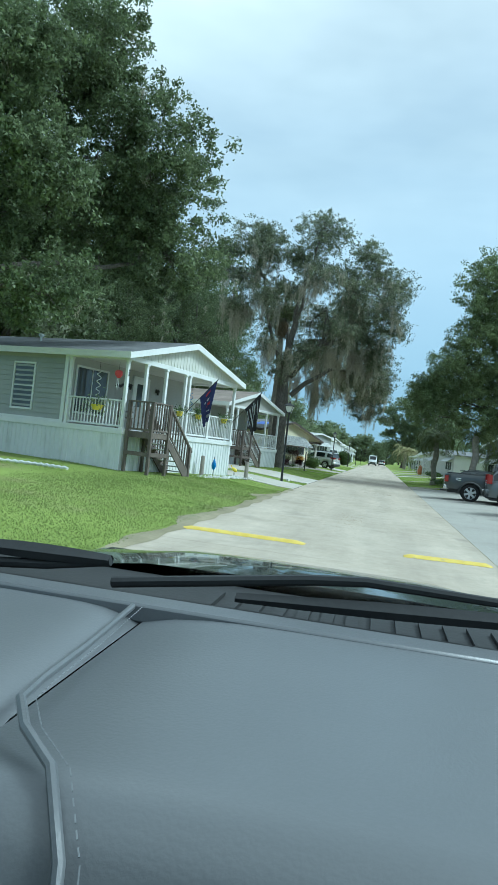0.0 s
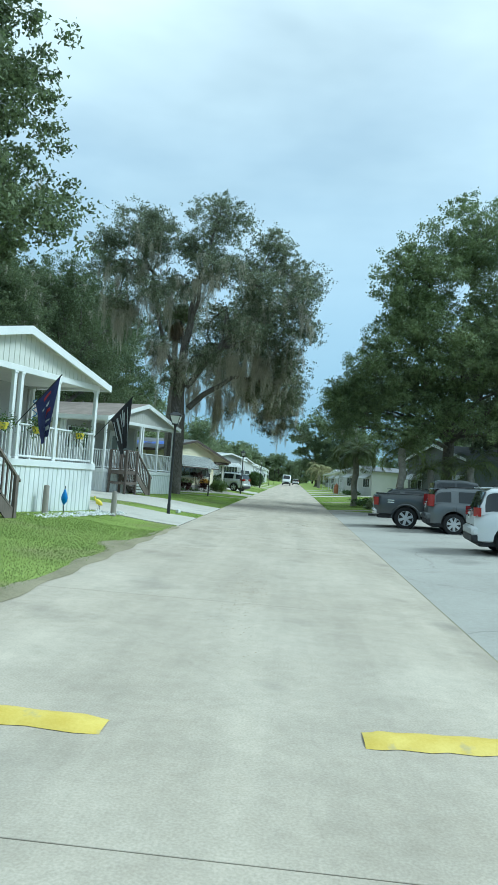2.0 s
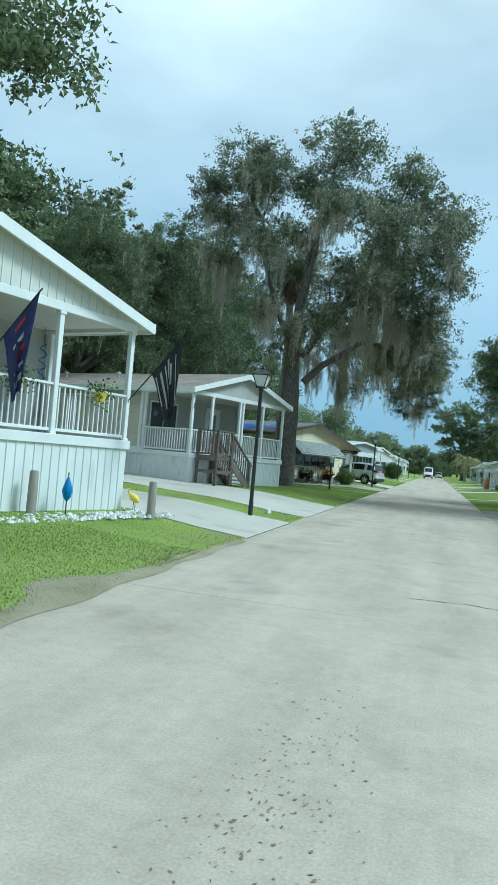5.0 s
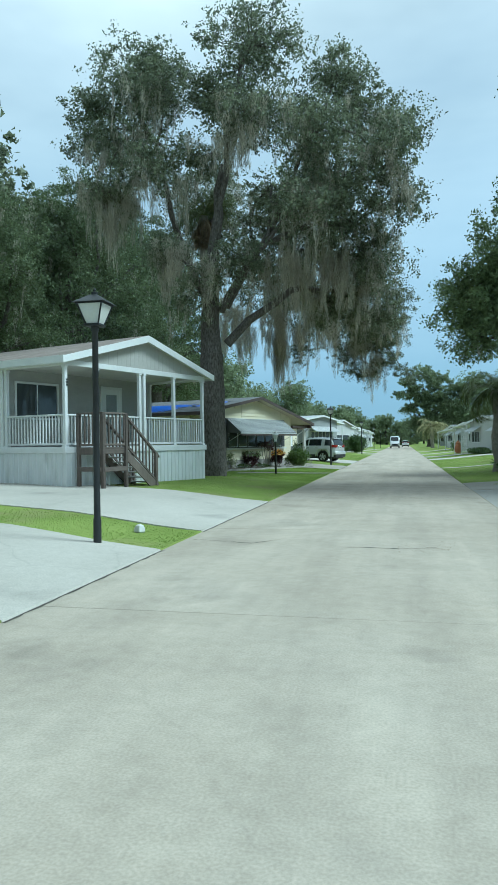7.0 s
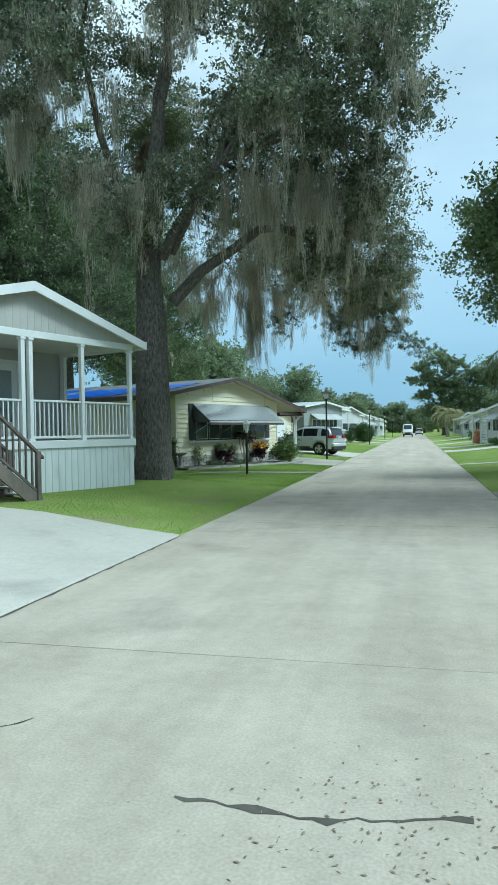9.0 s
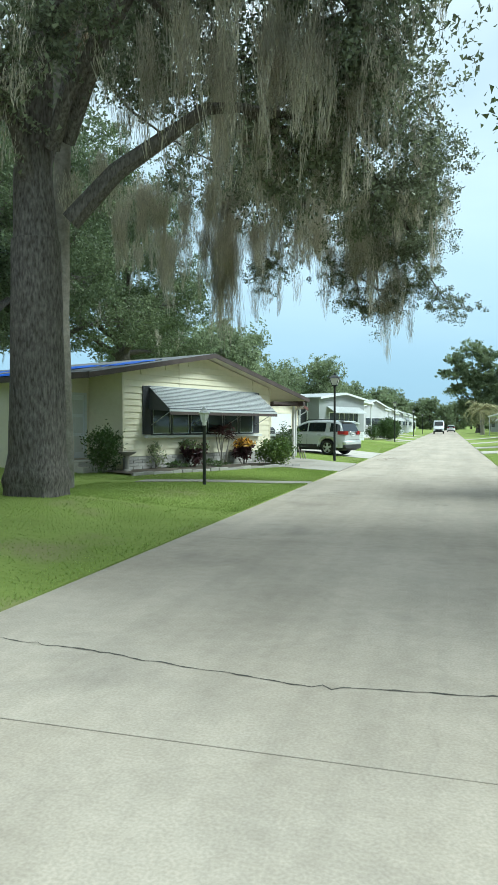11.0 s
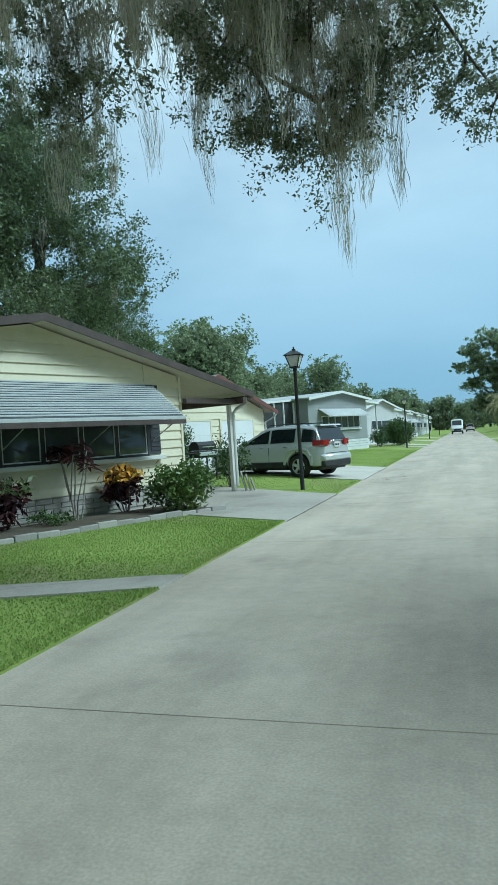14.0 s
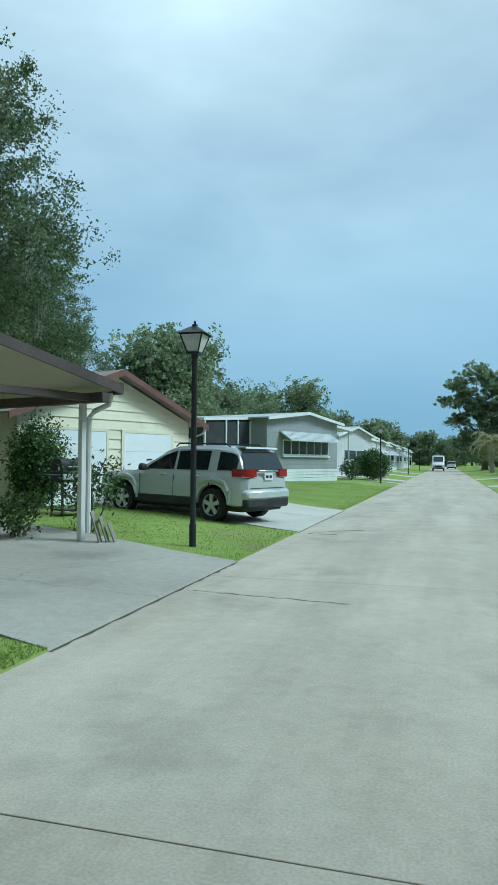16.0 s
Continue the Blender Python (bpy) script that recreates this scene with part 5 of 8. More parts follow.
def porch_stairs(near, ang, u0, u1, run, out, floor, ground_z, label):
    """Dark timber landing on posts with a flight of steps along the front of the porch."""
    t = thing("porch_stairs", front_frame(near, ang), label, "stairs", "porch stairs")
    nb = 7
    for i in range(nb):
        a = -out + (out - 0.06) * i / nb
        part("board", Geo().box(u0, u1, a, a + (out - 0.06) / nb - 0.012, floor - 0.05, floor - 0.01, 0.004), M_WOOD, t)
    for v in (-out, -out / 2, -0.12):
        part("joist", Geo().box(u0, u1, v, v + 0.05, floor - 0.2, floor - 0.052, 0.004), M_WOOD, t)
    for u in (u0 - 0.04, u1):
        part("rim_joist", Geo().box(u, u + 0.04, -out, -0.06, floor - 0.22, floor - 0.02, 0.004), M_WOOD, t)
    pm = Geo().box(-0.05, 0.05, -0.05, 0.05, 0, floor + 0.98 - ground_z + 0.25, 0.008).mesh("post", M_WOOD)
    for u, v in ((u0, -out), (u1, -out), (u0, -0.12), (u1, -0.12)):
        part("post", pm, M_WOOD, t, m=pose(u, v, ground_z - 0.25))
    # side boards between the posts
    zc = (floor + ground_z) / 2
    part("brace_board", Geo().box(u0, u1, -out - 0.07, -out - 0.045, zc - 0.08, zc + 0.05, 0.004), M_WOOD, t)
    part("brace_board", Geo().box(u0 - 0.075, u0 - 0.05, -out, -0.1, zc - 0.08, zc + 0.05, 0.004), M_WOOD, t)
    for p0, p1 in (((u0, -0.12), (u0, -out)), ((u0, -out), (u1, -out))):
        railing(t, p0, p1, floor, M_WOOD, BALW, 0.14, 0.98, 0.06)
    # flight
    n = 7
    rise = (floor - ground_z) / (n + 1)
    go = run / n
    tread = Geo().box(0, go + 0.03, -out + 0.08, -0.14, -0.04, 0, 0.006).mesh("tread", M_TREAD)
    for i in range(n):
        part("tread", tread, M_TREAD, t, "pale worn tread", m=pose(u1 + 0.05 + i * go, 0, floor - (i + 1) * rise))
    for v in (-out + 0.02, -0.12):
        g = Geo()
        g.prism([(u1, floor - 0.06), (u1 + run + 0.1, ground_z + 0.08), (u1 + run + 0.1, ground_z - 0.1), (u1 + run - 0.15, ground_z - 0.1), (u1, floor - 0.36)], v - 0.02, v + 0.025)
        part("stringer", g, M_WOOD, t)
        e = u1 + run
        part("newel_post", Geo().box(e - 0.05, e + 0.05, v - 0.05, v + 0.05, ground_z - 0.2, ground_z + 1.05, 0.008), M_WOOD, t)
        g = Geo()
        z0, z1 = floor + 0.95, ground_z + 1.0
        g.prism([(u1, z0), (e + 0.12, z1 - 0.06), (e + 0.12, z1 - 0.12), (u1, z0 - 0.08)], v - 0.045, v + 0.045)
        g.prism([(u1, floor + 0.1), (e, ground_z + 0.22), (e, ground_z + 0.16), (u1, floor + 0.03)], v - 0.02, v + 0.02)
        rl = part("stair_rail", g, M_WOOD, t)
        k = 9
        for i in range(1, k):
            f = i / k
            u = u1 + run * f
            zz = floor + 0.06 - (floor - ground_z - 0.12) * f
            part("baluster", BALW, M_WOOD, rl, m=pose(u, v, zz))
    return t


H1, A1 = (-7.93, 23.63), 16
H2, A2 = (-8.88, 43.1), 19
mobile_home(H1, A1, 7.58, 14, 1.65, 4.1, 5.13, 0.22, (0.06, 1.12, 2.33, 3.63, 3.91, 5.53, 7.52), M_GREYSIDE, M_GABLE, 0.012, (0.15, 1.1), 2.6,
            "grey mobile home with a white porch and gable", (1.5, 2.4), roof_mat=M_GREYROOF)
porch_stairs(H1, A1, 0.16, 1.15, 1.52, 1.05, 1.65, 0.22, "dark brown timber porch landing with stairs")
mobile_home(H2, A2, 6.85, 14, 1.48, 4.0, 5.05, 0.24, (0.06, 1.32, 3.28, 3.5, 5.08, 6.79), M_TANSIDE, M_GABLEGREY, 0.004, (0.4, 1.35), 2.7,
            "tan mobile home with a white-railed open porch", None, number=True, door_u=4.35)
porch_stairs(H2, A2, 0.4, 1.35, 1.4, 1.05, 1.48, 0.24, "brown timber porch landing with stairs")


def flag(name, near, ang, u, v, z, tip, cloth_mat, label, bars, gather=0.6, seed=1):
    """A flag on a slanting pole fixed to a porch post; it hangs in folds."""
    t = thing(name, front_frame(near, ang), label, "flag", "porch flags")
    a = Vector((u, v, z))
    b = Vector(tip)
    part("pole", Geo().tube([a, a + (b - a) * 0.5, b], 0.014, 8), M_BLACK, t)
    part("bracket", Geo().tube([a + Vector((0, 0.03, -0.06)), a], 0.025, 6), M_SILVER, t)
    rng = np.random.default_rng(seed)
    nu, nv = 12, 14
    p0, p1 = a + (b - a) * 0.42, a + (b - a) * 0.97
    drop = 1.3

    def pt(i, j, off=0.0):
        s, q = i / nu, j / nv
        top = p0 + (p1 - p0) * s
        g_ = 0.75 * q ** 0.8
        x = top.x * (1 - g_) + (p0.x * (1 - gather) + p1.x * gather) * g_
        y = top.y * (1 - g_) + (p0.y * (1 - gather) + p1.y * gather) * g_
        wave = 0.06 * min(1.0, q * 2) * math.sin(s * 11 + q * 2.5)
        return (x + wave * 0.6 + 0.03 * q + 2 * off, y + wave, top.z - drop * q * (0.8 + 0.35 * s) - 0.02 * math.sin(s * 9))
    part("cloth", Geo().sheet([[pt(i, j) for i in range(nu + 1)] for j in range(nv + 1)]), cloth_mat, t, "hanging flag cloth")

    def band(i0, i1, j0, j1, mat, nm):
        for o in (0.006, -0.006):
            part(nm, Geo().sheet([[pt(i, j, o) for i in (i0, (i0 + i1) / 2, i1)] for j in np.linspace(j0, j1, 7)]), mat, t)
    for i0, i1, j0, j1, mat in bars:
        band(i0, i1, j0, j1, mat, "printed_bar")
    return t


flag("flag", H1, A1, 3.77, 0.0, 2.55, (4.0, -1.12, 3.9), M_FLAGBLUE, "dark blue flag with red and white bars on a porch post",
     ((4, 8, 1.5, 2.3, M_FLAGRED), (3, 8, 4.2, 4.8, M_FLAGWHITE), (4, 9, 6.2, 7.2, M_FLAGRED), (3, 9, 9.2, 9.7, M_FLAGWHITE), (3, 9, 11.0, 12.2, M_FLAGWHITE)), 0.55, seed=2)
flag("flag", H1, A1, 7.52, 0.0, 2.5, (7.75, -1.12, 3.84), M_FLAGBLACK, "black flag with pale stripes and print on a porch post",
     tuple((k, k + w, 1.5, e, M_FLAGWHITE) for k, w, e in ((0.8, 0.5, 9.0), (2.6, 0.8, 10.5), (4.6, 0.5, 12.0), (9.6, 0.35, 12.0))) + ((6.0, 6.8, 1.0, 5.5, M_FLAGWHITE), (7.2, 8.2, 2.5, 7.0, M_FLAGWHITE), (6.4, 7.0, 6.4, 9.0, M_FLAGWHITE)), 0.85, seed=3)


# ---- cream house with awning and carport ----
H3, A3 = (-9.05, 59.75), 20


def cream_house():
    h = thing("cream_house", front_frame(H3, A3), "cream lap-sided house with a grey awning and carport", "house")
    W, L, g0 = 8.05, 15.0, 0.2
    px, pz, le, re_ = 4.0, 4.12, (-1.75, 3.12), (10.3, 2.74)
    sl, sr = (pz - le[1]) / (px - le[0]), (pz - re_[1]) / (re_[0] - px)

    def under(u):
        return pz - 0.14 - (px - u) * sl if u < px else pz - 0.14 - (u - px) * sr
    g = Geo()
    g.prism([(0.02, g0 - 0.2), (W - 0.02, g0 - 0.2), (W - 0.02, under(W)), (px, under(px)), (0.02, under(0))], 0.03, L)
    part("wall", g, M_CREAM, h, "cream siding wall")
    # boards on the front, each its own piece
    zb = 0.62
    step = 0.2
    k = 0
    while zb + k * step < pz - 0.15:
        a, b = zb + k * step, zb + (k + 1) * step
        u0, u1 = 0.0, W
        if b > under(0):
            u0 = max(0.0, px - (pz - 0.14 - b) / sl)
        if b > under(W):
            u1 = min(W, px + (pz - 0.14 - b) / sr)
        if u1 - u0 > 0.15:
            cuts = [u0] + [c for c in (2.6, 6.9) if u0 + 0.1 < c < u1 - 0.1 and b > 2.9] + [u1]
            for c0, c1 in zip(cuts[:-1], cuts[1:]):
                q = Geo()
                q.prism([(-0.014, a), (0.03, a), (0.03, b), (0.016, b)], c0 + 0.004, c1 - 0.004, "x")
                part("board", q, M_CREAM, h, smooth=0)
        k += 1
    g = Geo()
    lap_side(g, W - 0.018, 0.05, L, 0.62, 3.0, 0.2, 0.016, 1)
    lap_side(g, 0.018, 0.05, 1.6, 0.62, 3.1, 0.2, 0.016, -1)
    lap_side(g, -1.1, 1.62, L, 0.62, 2.95, 0.2, 0.016, -1)
    part("siding", g, M_CREAM, h, smooth=0)
    for u in (0.0, W):
        part("corner_trim", Geo().box(u - 0.05, u + 0.03, -0.02, 0.06, 0.6, under(u) - 0.02, 0.006), M_CREAM, h)
    for u in (2.6, 6.9):
        part("joint_trim", Geo().box(u - 0.012, u + 0.012, -0.012, 0.02, 2.95, under(u) - 0.02), M_CREAM, h)
    # recessed entry on the near side
    g = Geo()
    g.prism([(-1.08, g0 - 0.2), (0.02, g0 - 0.2), (0.02, under(0)), (-1.08, under(-1.08))], 1.6, L)
    part("entry_wall", g, M_CREAM, h, "cream wall of the recessed entry")
    dr = part("door", Geo().box(-0.98, -0.22, 1.54, 1.596, 0.55, 2.55, 0.01), M_DOOR, h, "white panelled screen door")
    g = Geo()
    for a, b in ((0.75, 1.25), (1.35, 1.85), (1.95, 2.4)):
        g.box(-0.9, -0.3, 1.525, 1.54, a, b, 0.004)
    part("door_panel", g, M_SOFFIT, dr)
    part("door_frame", Geo().box(-1.06, -0.98, 1.52, 1.6, 0.55, 2.62).box(-0.22, -0.14, 1.52, 1.6, 0.55, 2.62).box(-1.06, -0.14, 1.52, 1.6, 2.55, 2.63), M_WHITE, dr)
    st = Geo()
    st.box(-1.2, 0.0, 0.7, 1.58, g0 - 0.2, 0.5, 0.02)
    st.box(-1.3, -0.05, 0.35, 0.7, g0 - 0.2, 0.34, 0.02)
    part("entry_step", st, M_DRIVE, h, "pale concrete entry steps")
    # brick base
    part("brick_bed", Geo().box(0.0, W, -0.012, 0.03, g0 - 0.2, 0.6), M_MORTAR, h)
    bl, bh = 0.4, 0.1
    bmesh_ = Geo().box(0, bl - 0.015, -0.035, 0.0, 0, bh - 0.014, 0.006).mesh("brick", M_BRICK)
    half = Geo().box(0, bl / 2 - 0.015, -0.035, 0.0, 0, bh - 0.014, 0.006).mesh("brick", M_BRICK)
    for r in range(4):
        z = 0.2 + r * bh
        x = 0.0
        if r % 2:
            part("brick", half, M_BRICK, h, m=pose(0.01, 0, z))
            x = bl / 2
        while x + bl <= W + 0.01:
            part("brick", bmesh_, M_BRICK, h, m=pose(x + 0.008, 0, z))
            x += bl
    # roof
    fr = 0.45
    for a, b, nm in ((le, (px, pz), "roof"), ((px, pz), re_, "roof")):
        g = Geo()
        g.prism([a, b, (b[0], b[1] - 0.07), (a[0], a[1] - 0.07)], -fr, L + 0.3)
        part(nm, g, M_GREYROOF, h, "low grey roof slope")
        g = Geo()
        g.prism([(a[0], a[1] - 0.004), (b[0], b[1] - 0.004), (b[0], b[1] - 0.16), (a[0], a[1] - 0.16)], -fr - 0.04, -fr)
        part("fascia", g, M_BROWNTRIM, h, "dark brown fascia board")
        g = Geo()
        g.prism([(a[0], a[1] - 0.08), (b[0], b[1] - 0.08), (b[0], b[1] - 0.11), (a[0], a[1] - 0.11)], -fr, L)
        part("soffit", g, M_TANSOFFIT, h)
    g = Geo()
    g.box(le[0] - 0.04, le[0], -fr - 0.04, L + 0.3, le[1] - 0.17, le[1] + 0.01)
    g.box(re_[0], re_[0] + 0.05, -fr - 0.04, 7.0, re_[1] - 0.17, re_[1] + 0.01)
    part("gutter", g, M_BROWNTRIM, h)
    # shutters, windows, sill
    wz0, wz1 = 1.32, 2.55
    for u in (0.82, 6.9):
        g = Geo()
        g.box(u, u + 0.36, -0.045, -0.008, 1.3, 2.86, 0.006)
        for i in range(14):
            g.box(u + 0.04, u + 0.32, -0.058, -0.045, 1.38 + i * 0.1, 1.45 + i * 0.1)
        part("shutter", g, M_SHUTTER, h, "charcoal louvred shutter")
    u0, n = 1.22, 6
    wdt = (6.88 - u0) / n
    for i in range(n):
        window_unit(h, u0 + i * wdt + 0.05, u0 + (i + 1) * wdt - 0.05, -0.006, wz0, wz1, frame_mat=M_SHUTTER, bars=0, rail=False)
        a, b = u0 + i * wdt + 0.05, u0 + (i + 1) * wdt - 0.05
        g = Geo()
        for c0, c1, e0, e1 in ((a, a + 0.025, wz0, wz1), (b - 0.025, b, wz0, wz1), (a + 0.025, b - 0.025, wz0, wz0 + 0.025), (a + 0.025, b - 0.025, wz1 - 0.025, wz1)):
            g.box(c0, c1, -0.042, -0.026, e0, e1)
        part("screen_frame", g, M_WHITE, h, "thin white screen frame")
    part("window_sill", Geo().box(0.9, 7.3, -0.16, -0.008, 1.18, 1.27, 0.01), M_SOFFIT, h, "pale projecting sill")
    # awning: overlapping aluminium slats
    aw = part("awning", Geo().prism([(-0.01, 2.86), (-0.95, 2.1), (-0.95, 2.06), (-0.01, 2.8)], 1.1, 7.1, "x"), M_AWNING, h, "grey and white striped aluminium awning")
    ns = 15
    for i in range(ns):
        y0, y1 = -0.01 - 0.94 * i / ns, -0.01 - 0.94 * (i + 0.4) / ns
        z0, z1 = 2.87 - 0.76 * i / ns, 2.87 - 0.76 * (i + 0.4) / ns
        part("slat", Geo().prism([(y0, z0 + 0.012), (y1, z1 + 0.02), (y1, z1), (y0, z0)], 1.08, 7.12, "x"), M_AWNSTRIPE, aw, smooth=0)
    for u in (1.1, 7.09):
        part("side_panel", Geo().prism([(-0.01, 2.86), (-0.95, 2.1), (-0.95, 2.04), (-0.01, 2.1)], u - 0.01, u + 0.01, "x"), M_AWNING, aw)
    part("valance", Geo().box(1.06, 7.14, -0.98, -0.945, 2.03, 2.1, 0.006), M_AWNSTRIPE, aw)
    part("valance_trim", Geo().box(1.06, 7.14, -0.984, -0.95, 1.93, 2.026, 0.004), M_BROWNTRIM, aw, "brown trim under the awning edge")
    for u in (1.2, 3.2, 5.2, 7.0):
        part("awning_arm", Geo().tube([(u, -0.92, 2.06), (u, -0.03, 1.6)], 0.012, 6), M_SILVER, aw)
    # house number as bars
    part("number_plate", Geo().box(7.6, 7.7, -0.03, -0.008, 1.98, 2.05).box(7.6, 7.64, -0.03, -0.008, 2.06, 2.14), M_BLACK, h)
    # carport: beam, post, downpipe
    part("carport_beam", Geo().box(9.92, 10.07, -fr, 7.0, 2.42, 2.58, 0.01), M_BROWNTRIM, h, "dark brown carport beam")
    part("carport_beam", Geo().box(W, 10.07, -0.2, -0.08, 2.44, 2.56, 0.01), M_BROWNTRIM, h)
    pm = Geo().box(-0.05, 0.05, -0.05, 0.05, 0.0, 2.32, 0.008).mesh("carport_post", M_SOFFIT)
    for v in (0.1, 3.4, 6.7):
        part("carport_post", pm, M_SOFFIT, h, "pale square metal post", m=pose(10.0, v, 0.12))
    g = Geo()
    g.tube([(10.3, -0.25, 2.6), (10.3, -0.2, 2.42), (10.15, -0.02, 2.3), (10.1, 0.05, 2.2), (10.1, 0.05, 0.3)], 0.045, 8)
    part("downpipe", g, M_SOFFIT, h, "pale metal downpipe")
    # blue tarp patches and battens on the near slope
    for u0, u1, v0, v1 in ((-1.5, 1.6, 2.2, 6.5), (-0.9, 2.4, 6.9, 9.6), (0.4, 2.2, 0.4, 1.9)):
        g = Geo()
        rows = []
        for i in range(9):
            u = u0 + (u1 - u0) * i / 8
            rows.append([(u + 0.1 * math.sin(j * 1.7), v0 + (v1 - v0) * j / 8 + 0.08 * math.sin(i * 2.0), le[1] + (u - le[0]) * sl + 0.02 + 0.012 * math.sin(i * 1.9 + j * 2.3)) for j in range(9)])
        g.sheet(rows)
        part("tarpaulin", g, M_TARP, h, "blue tarpaulin patch on the roof")
    part("batten", Geo().prism([(-1.6, le[1] + 0.15 * sl + 0.03), (2.6, le[1] + (2.6 + 1.75) * sl + 0.03), (2.6, le[1] + (2.6 + 1.75) * sl + 0.06), (-1.6, le[1] + 0.15 * sl + 0.06)], 6.6, 6.68), M_GREYWOOD, h)
    return h


cream_house()


def garage():
    h = thing("garage", front_frame((-9.75, 73.3), 20), "cream garage with two white doors and red-brown trim", "garage")
    W, L, g0, eave, peak = 6.2, 7.0, 0.24, 2.6, 3.95
    mid = W / 2
    s = (peak - eave) / (mid + 0.5)
    g = Geo()
    g.prism([(0, g0 - 0.2), (W, g0 - 0.2), (W, eave + 0.05), (mid, peak - 0.15), (0, eave + 0.05)], 0.03, L)
    part("wall", g, M_CREAM, h)
    k = 0
    while g0 + k * 0.26 < peak - 0.2:
        a, b = g0 + k * 0.26, g0 + (k + 1) * 0.26
        u0, u1 = 0.0, W
        if b > eave + 0.05:
            f = (b - eave - 0.05) / (peak - 0.2 - eave) * mid
            u0, u1 = f, W - f
        if u1 - u0 > 0.2:
            part("board", Geo().prism([(-0.014, a), (0.03, a), (0.03, b), (0.016, b)], u0, u1, "x"), M_CREAM, h, smooth=0)
        k += 1
    for u in (0.85, 3.45):
        d = part("garage_door", Geo().box(u, u + 1.95, -0.03, -0.008, g0, 2.25, 0.008), M_DOOR, h, "white sectional garage door")
        g = Geo()
        for i in range(1, 4):
            g.box(u + 0.02, u + 1.93, -0.036, -0.03, g0 + i * 0.5 - 0.008, g0 + i * 0.5 + 0.008)
        part("door_seam", g, M_SOFFIT, d)
        part("door_handle", Geo().box(u + 0.9, u + 1.1, -0.06, -0.03, 1.5, 1.53, 0.005), M_BLACK, d)
        g = Geo()
        g.box(u - 0.09, u, -0.04, -0.006, g0, 2.33).box(u + 1.95, u + 2.04, -0.04, -0.006, g0, 2.33).box(u, u + 1.95, -0.04, -0.006, 2.25, 2.33)
        part("door_frame", g, M_CREAM, d)
    for sg in (-1, 1):
        e = mid + sg * (mid + 0.5)
        g = Geo()
        g.prism([(mid, peak), (e, eave), (e, eave - 0.06), (mid, peak - 0.06)], -0.35, L + 0.3)
        part("roof", g, M_SHINGLE, h)
        g = Geo()
        g.prism([(mid, peak - 0.004), (e, eave - 0.004), (e, eave - 0.17), (mid, peak - 0.18)], -0.39, -0.35)
        part("fascia", g, M_REDTRIM, h, "red-brown fascia board")
    part("downpipe", Geo().tube([(W + 0.5, -0.3, eave - 0.1), (W + 0.45, -0.2, eave - 0.25), (W + 0.06, -0.02, eave - 0.45), (W + 0.06, -0.02, 0.3)], 0.04, 8), M_WHITE, h)
    return h


garage()


